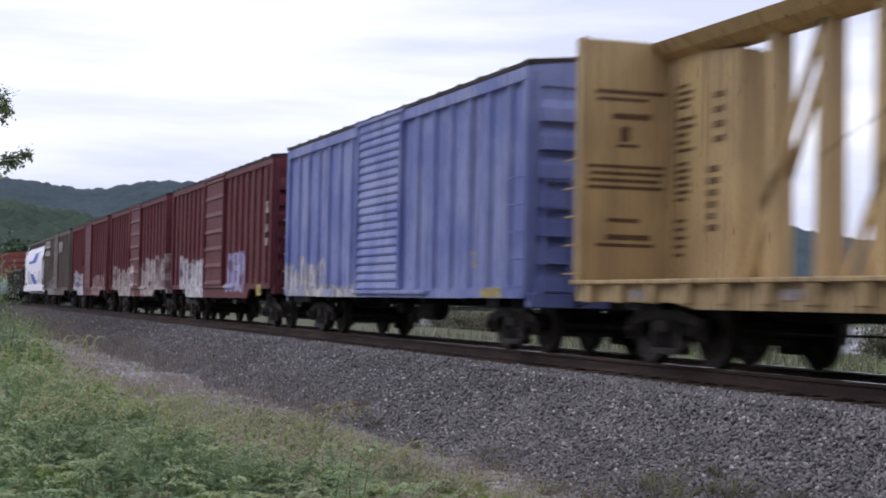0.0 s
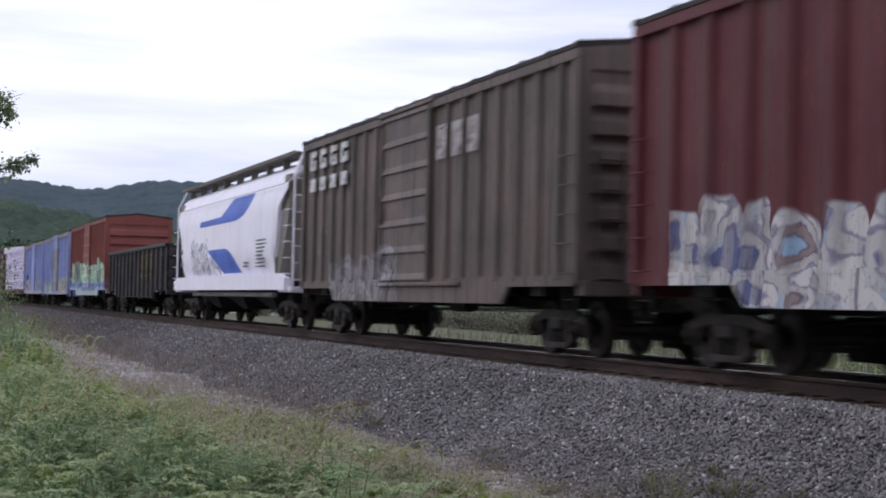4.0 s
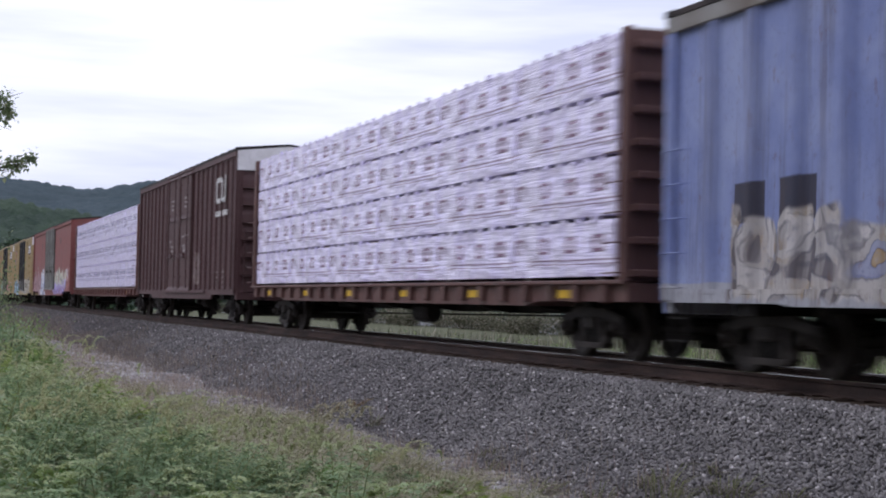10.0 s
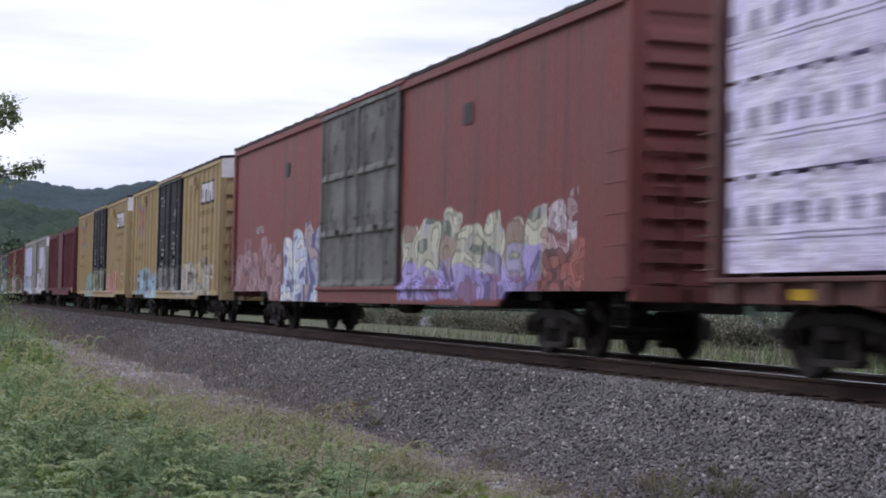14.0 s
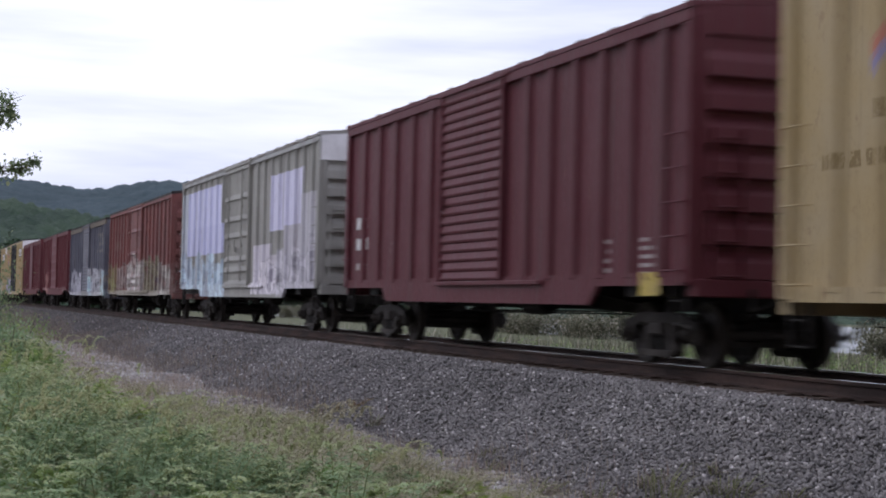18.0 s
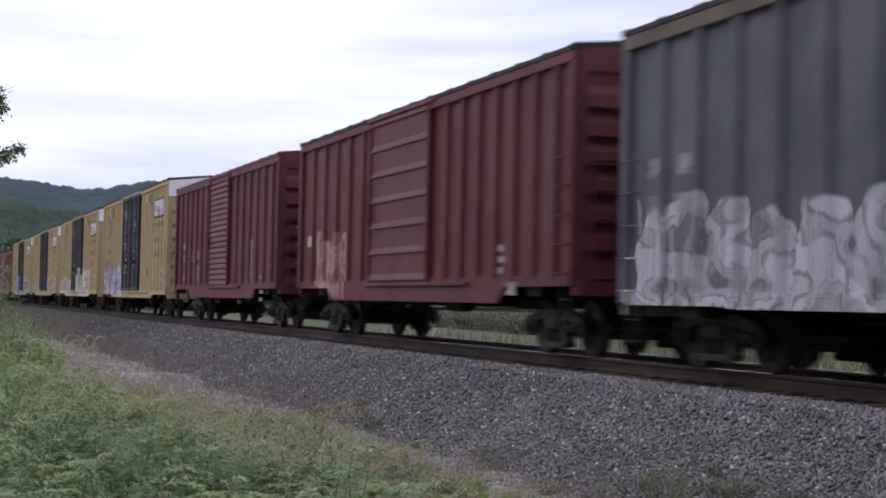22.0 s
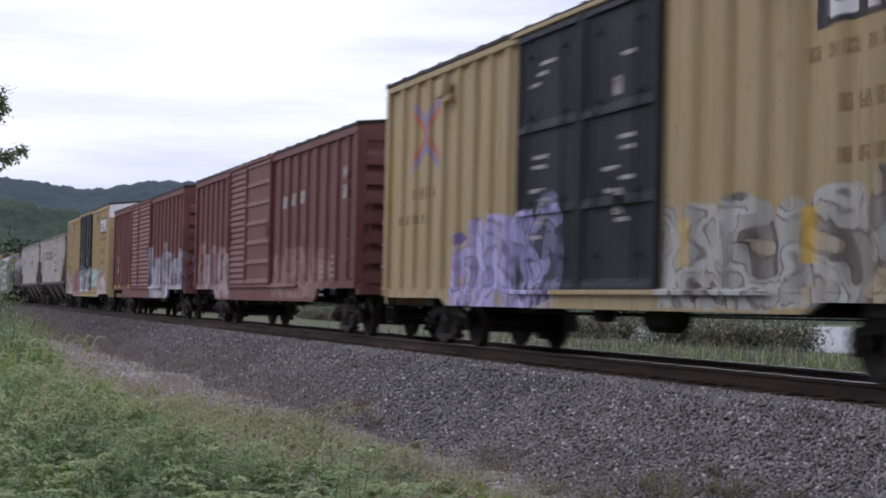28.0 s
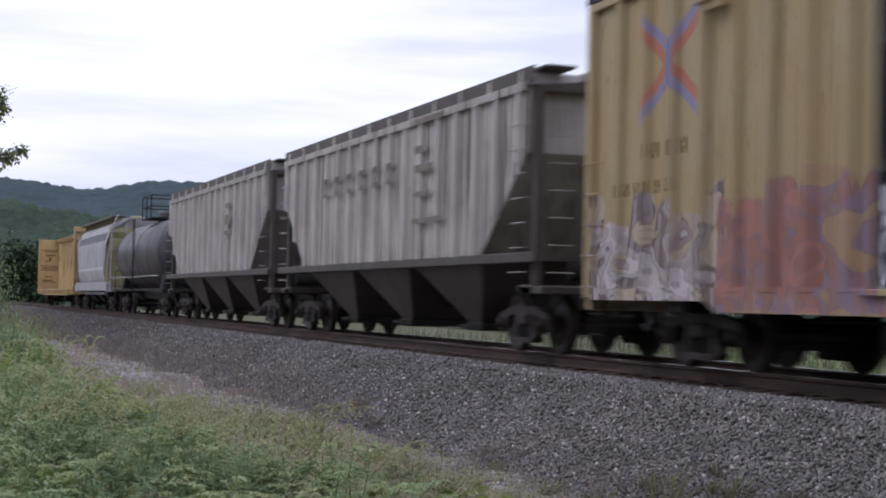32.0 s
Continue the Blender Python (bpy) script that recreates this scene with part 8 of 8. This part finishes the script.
    marks = [(-L / 2 + 0.5, 3.3, block(2, 0.9, 0.09, 0.17, 40), BROWNP, -1, 0.165), (L / 2 - 1.6, 3.2, block(3, 0.9, 0.09, 0.2, 41), BROWNP, -1, 0.165), (L / 2 - 1.5, 2.2, block(3, 0.7, 0.08, 0.2, 42), BROWNP, -1, 0.165)]
    centrebeam(mid(-669.0, L), L, "empty yellow centre-beam flatcar at the end of the train", c, 0, None, 4.55, marks)


CREAMW = worn("faded_cream_lettering", (0.52, 0.48, 0.38), (0.36, 0.33, 0.28))
GREYP = worn("dark_grey_marking_paint", (0.10, 0.10, 0.12), (0.16, 0.16, 0.18))


def doors_paint(root, seed, tags):
    """Black door paint that carries on the neighbouring tags of some cars."""
    own = {4: [(0.2, 6.4, 0.7, 2.3, (0.55, 0.52, 0.46), (0.30, 0.28, 0.27), INK, 1.2)], 7: [(-2.4, 2.5, 0.8, 2.3, (0.45, 0.46, 0.52), (0.06, 0.07, 0.14), INK, 1.5)],
           2: [(-2.5, 2.4, 0.9, 2.1, (0.30, 0.32, 0.22), (0.05, 0.05, 0.07), INK, 1.4)], 1: [(-2.5, 2.4, 0.9, 1.9, (0.25, 0.24, 0.24), (0.03, 0.03, 0.04), INK, 1.4)], 6: [(-2.5, -0.6, 0.8, 2.4, (0.30, 0.27, 0.48), (0.10, 0.08, 0.24), INK, 0.9)]}.get(seed, [])
    return paint("door_black_" + "abcdefg"[seed - 1], root, (0.011, 0.0115, 0.018), (0.022, 0.022, 0.030), dirt=(0.05, 0.047, 0.05), streaks=0.35, rust=0.1, graffiti=own, rough=0.6)


def yellow_boxcar(front, L, tags, seed):
    rng = random.Random(seed)
    left = tuple((round(rng.uniform(-0.6, 0.1), 2), z, round(rng.uniform(0.3, 0.6), 2), 0.06) for z in (3.35, 3.2, 3.05, 1.95, 1.8, 1.45, 1.3, 0.95, 0.75)) + ((-0.15, 1.05, 0.28, 0.3),)
    right = tuple((round(rng.uniform(-0.3, 0.4), 2), z, round(rng.uniform(0.3, 0.55), 2), 0.06) for z in (3.1, 2.0, 1.85, 1.6, 1.45, 1.3, 0.9)) + ((-0.05, 2.6, 0.2, 0.25), (0.0, 1.0, 0.25, 0.35))
    zt = 4.94
    face = FACE + 0.012
    x, ink = L / 2 - 3.6, (0.03, 0.028, 0.034)
    # a dark panel with pale slotted shapes in place of the maker's mark
    panel = [(x, x + 2.34, 3.70, 4.42, ink), (x + 0.14, x + 2.26, 3.78, 4.37, (0.72, 0.70, 0.74))]
    panel += [(x + a, x + b, z0, z1, ink) for a, b, z0, z1 in ((0.1, 0.26, 3.72, 4.08), (0.42, 0.54, 3.92, 4.2), (0.76, 0.94, 3.72, 4.18), (1.14, 1.32, 3.72, 4.18), (1.52, 1.66, 3.72, 4.1), (1.88, 2.04, 3.72, 3.96))]
    brown = (0.22, 0.155, 0.065)
    texts = [(x - 0.2, x + 2.5, 3.36, 3.54, 0.36, brown), (x + 0.5, x + 1.7, 2.78, 2.98, 0.32, brown), (x + 0.5, x + 1.7, 2.25, 2.43, 0.32, brown), (-L / 2 + 1.7, -L / 2 + 2.9, 2.65, 2.86, 0.4, brown), (-L / 2 + 0.7, -L / 2 + 2.6, 2.2, 2.38, 0.3, brown)]
    car, P = boxcar(mid(front, L), L, "high yellow boxcar with black double doors and a white end band", coat("boxcar_yellow_" + "abcdefg"[seed - 1], YELLOW, YELLOW2, streaks=0.5, rust=0.3, dirt=(0.20, 0.148, 0.08), graffiti=tags, patches=panel, lettering=texts, cross=(-L / 2 + 2.38, 3.83)),
                    zt=zt, z0=0.86, drop=0.71, doors=(left, right), door_w=(2.45, 2.45), centre=0.0, ribs=(8, 8), rib_w=0.2, roof=ROOFDARK, cap=CAPWHITE, door_coats=[lambda root: doors_paint(root, seed, tags)] * 2, end_bars=7, inset=2.5, reach=1.0, roof_band=None, chord=0.12)
    # small latch boxes under the eaves
    for xx in (-L / 2 + 3.6, L / 2 - 4.2):
        part("latch_box", Geo().box(-0.22, 0.22, -0.14, 0.0, 0, 0.30, 0.02).box(0.05, 0.4, -0.10, 0.0, -0.10, 0.02, 0.01), P, car, at=(xx, -FACE + 0.01, 4.36))
    part("placard_holder", Geo().box(-0.2, 0.2, -0.06, 0.0, 0, 0.34, 0.015), P, car, at=(4.6, -FACE + 0.01, 1.5))
    for xx in (2.95, 5.75):
        stencil(car, xx, 1.25, [(0, 0, 0.18, 0.6)], SAFETY)
    stencil(car, L / 2 - 1.1, 1.35, [(0, 0, 0.32, 0.42)], WHITE, -1, face)
    stencil(car, L / 2 - 1.03, 1.42, [(0, 0, 0.18, 0.26)], BLACKP, -1, face + 0.006)


build_train()


# ---------------------------------------------------------------- the rest of the setting
build_track()
build_stones()
build_weeds()
shrub(-40.0, -8.75, 2.55, 1.5, 41, 1900)
shrub(-34.0, -9.1, 1.75, 1.2, 42, 1200)
shrub(-58.0, -8.0, 2.3, 2.0, 43, 1300)
for x, y, h, w, seed, m in ((-45.0, -7.3, 1.25, 1.5, 44, WEEDLEAF), (-38.0, -7.65, 1.0, 1.2, 45, OLIVELEAF), (-32.0, -7.8, 0.85, 1.0, 46, WEEDLEAF), (-60.0, -7.0, 1.45, 2.2, 47, OLIVELEAF), (-35.0, -8.3, 1.2, 1.2, 48, FERNLEAF)):
    shrub(x, y, h, w, seed, 1700, 0.075, "low bushy green shrub among the weeds", m, 0.5)
build_far_trees()
BANK = [shrub(-200 - 6 * k, 44, 1.9 + 0.25 * k, 3.4, 50 + k, 1500, 0.24, "bushy green growth on the river bank", MEADOW, 0.6) for k in range(3)]
rng_bank = random.Random(77)
az = 5.0
while az < 40:
    az += rng_bank.uniform(0.22, 0.5)
    # the water shows through two openings in the growth
    if 25.2 < az < 26.8 or 31.5 < az < 33.6:
        continue
    r = 56.0 / math.sin(radians(az))
    x, y = -r * math.cos(radians(az)), 45.5 + rng_bank.uniform(-2, 2)
    tagged(copy_thing(BANK[rng_bank.randrange(3)], pose(x, y, ground_z(x, y) - 0.02, 0, 0, rng_bank.uniform(0, 360))), group="growth on the river bank")
BOUGHS = build_near_tree()


# ---------------------------------------------------------------- motion
# metres that the train has moved on, second by second
RUN = [0.0, 17.81, 35.65, 53.54, 71.47, 89.43, 107.40, 125.37, 143.35, 161.35, 179.46, 197.60, 215.72, 233.81, 251.88, 269.93, 287.99, 306.03, 324.05,
       342.06, 360.11, 378.17, 396.31, 414.50, 432.77, 451.09, 469.43, 487.77, 506.09, 524.38, 542.60, 560.78, 578.96]
# sideways sway of the twigs in centimetres: second, lower bough
SWAY = [(0, 1), (1, -5), (2, 4), (3.5, -2), (5, -1), (6, -1), (7, 3), (8, 0), (9, -7), (10, -1), (11, -1), (12, 0), (13, 4), (14, -5), (15, 2), (16.5, -2), (18, -3), (19, 2),
        (20, -1), (21, 2), (22, 4), (23, 2), (24, 3), (25, 4), (26, 4), (27.5, 1), (28.5, 5), (29, 4), (30, 5), (31, 2), (32, 3)]


def run_at(t):
    i = min(int(t), 31)
    return RUN[i] + (RUN[i + 1] - RUN[i]) * (t - i)


def motions():
    for ob, start, height, across in MOVERS:
        walk(ob, [(t, pose(start + RUN[t], across, height)) for t in range(33)])
    for limb, gain in zip(BOUGHS, (0.6, 1.0)):
        walk(limb, [(t, pose(0, 0, 0, 0.25 * c * gain, 0, -0.9 * c * gain)) for t, c in SWAY])
    # wheels roll while their car is near
    for wheelset, start, radius in ROLLERS:
        t0 = t1 = None
        for k in range(0, 961):
            x = start + run_at(k / 30)
            if x > -62 and t0 is None:
                t0 = k
            if x < -8:
                t1 = k
        if t0 is None or t1 is None or t1 <= t0:
            continue
        at = wheelset.location.copy()
        rows = [] if t0 == 0 else [(0.0, pose(at.x, 0, at.z))]
        for k in range(t0, t1 + 1):
            turn = math.degrees((run_at(k / 30) - run_at(t0 / 30)) / radius)
            rows.append((k / 30, pose(at.x, 0, at.z, 0, turn, 0)))
        if t1 < 960:
            rows.append((32.0, rows[-1][1]))
        walk(wheelset, rows)


motions()
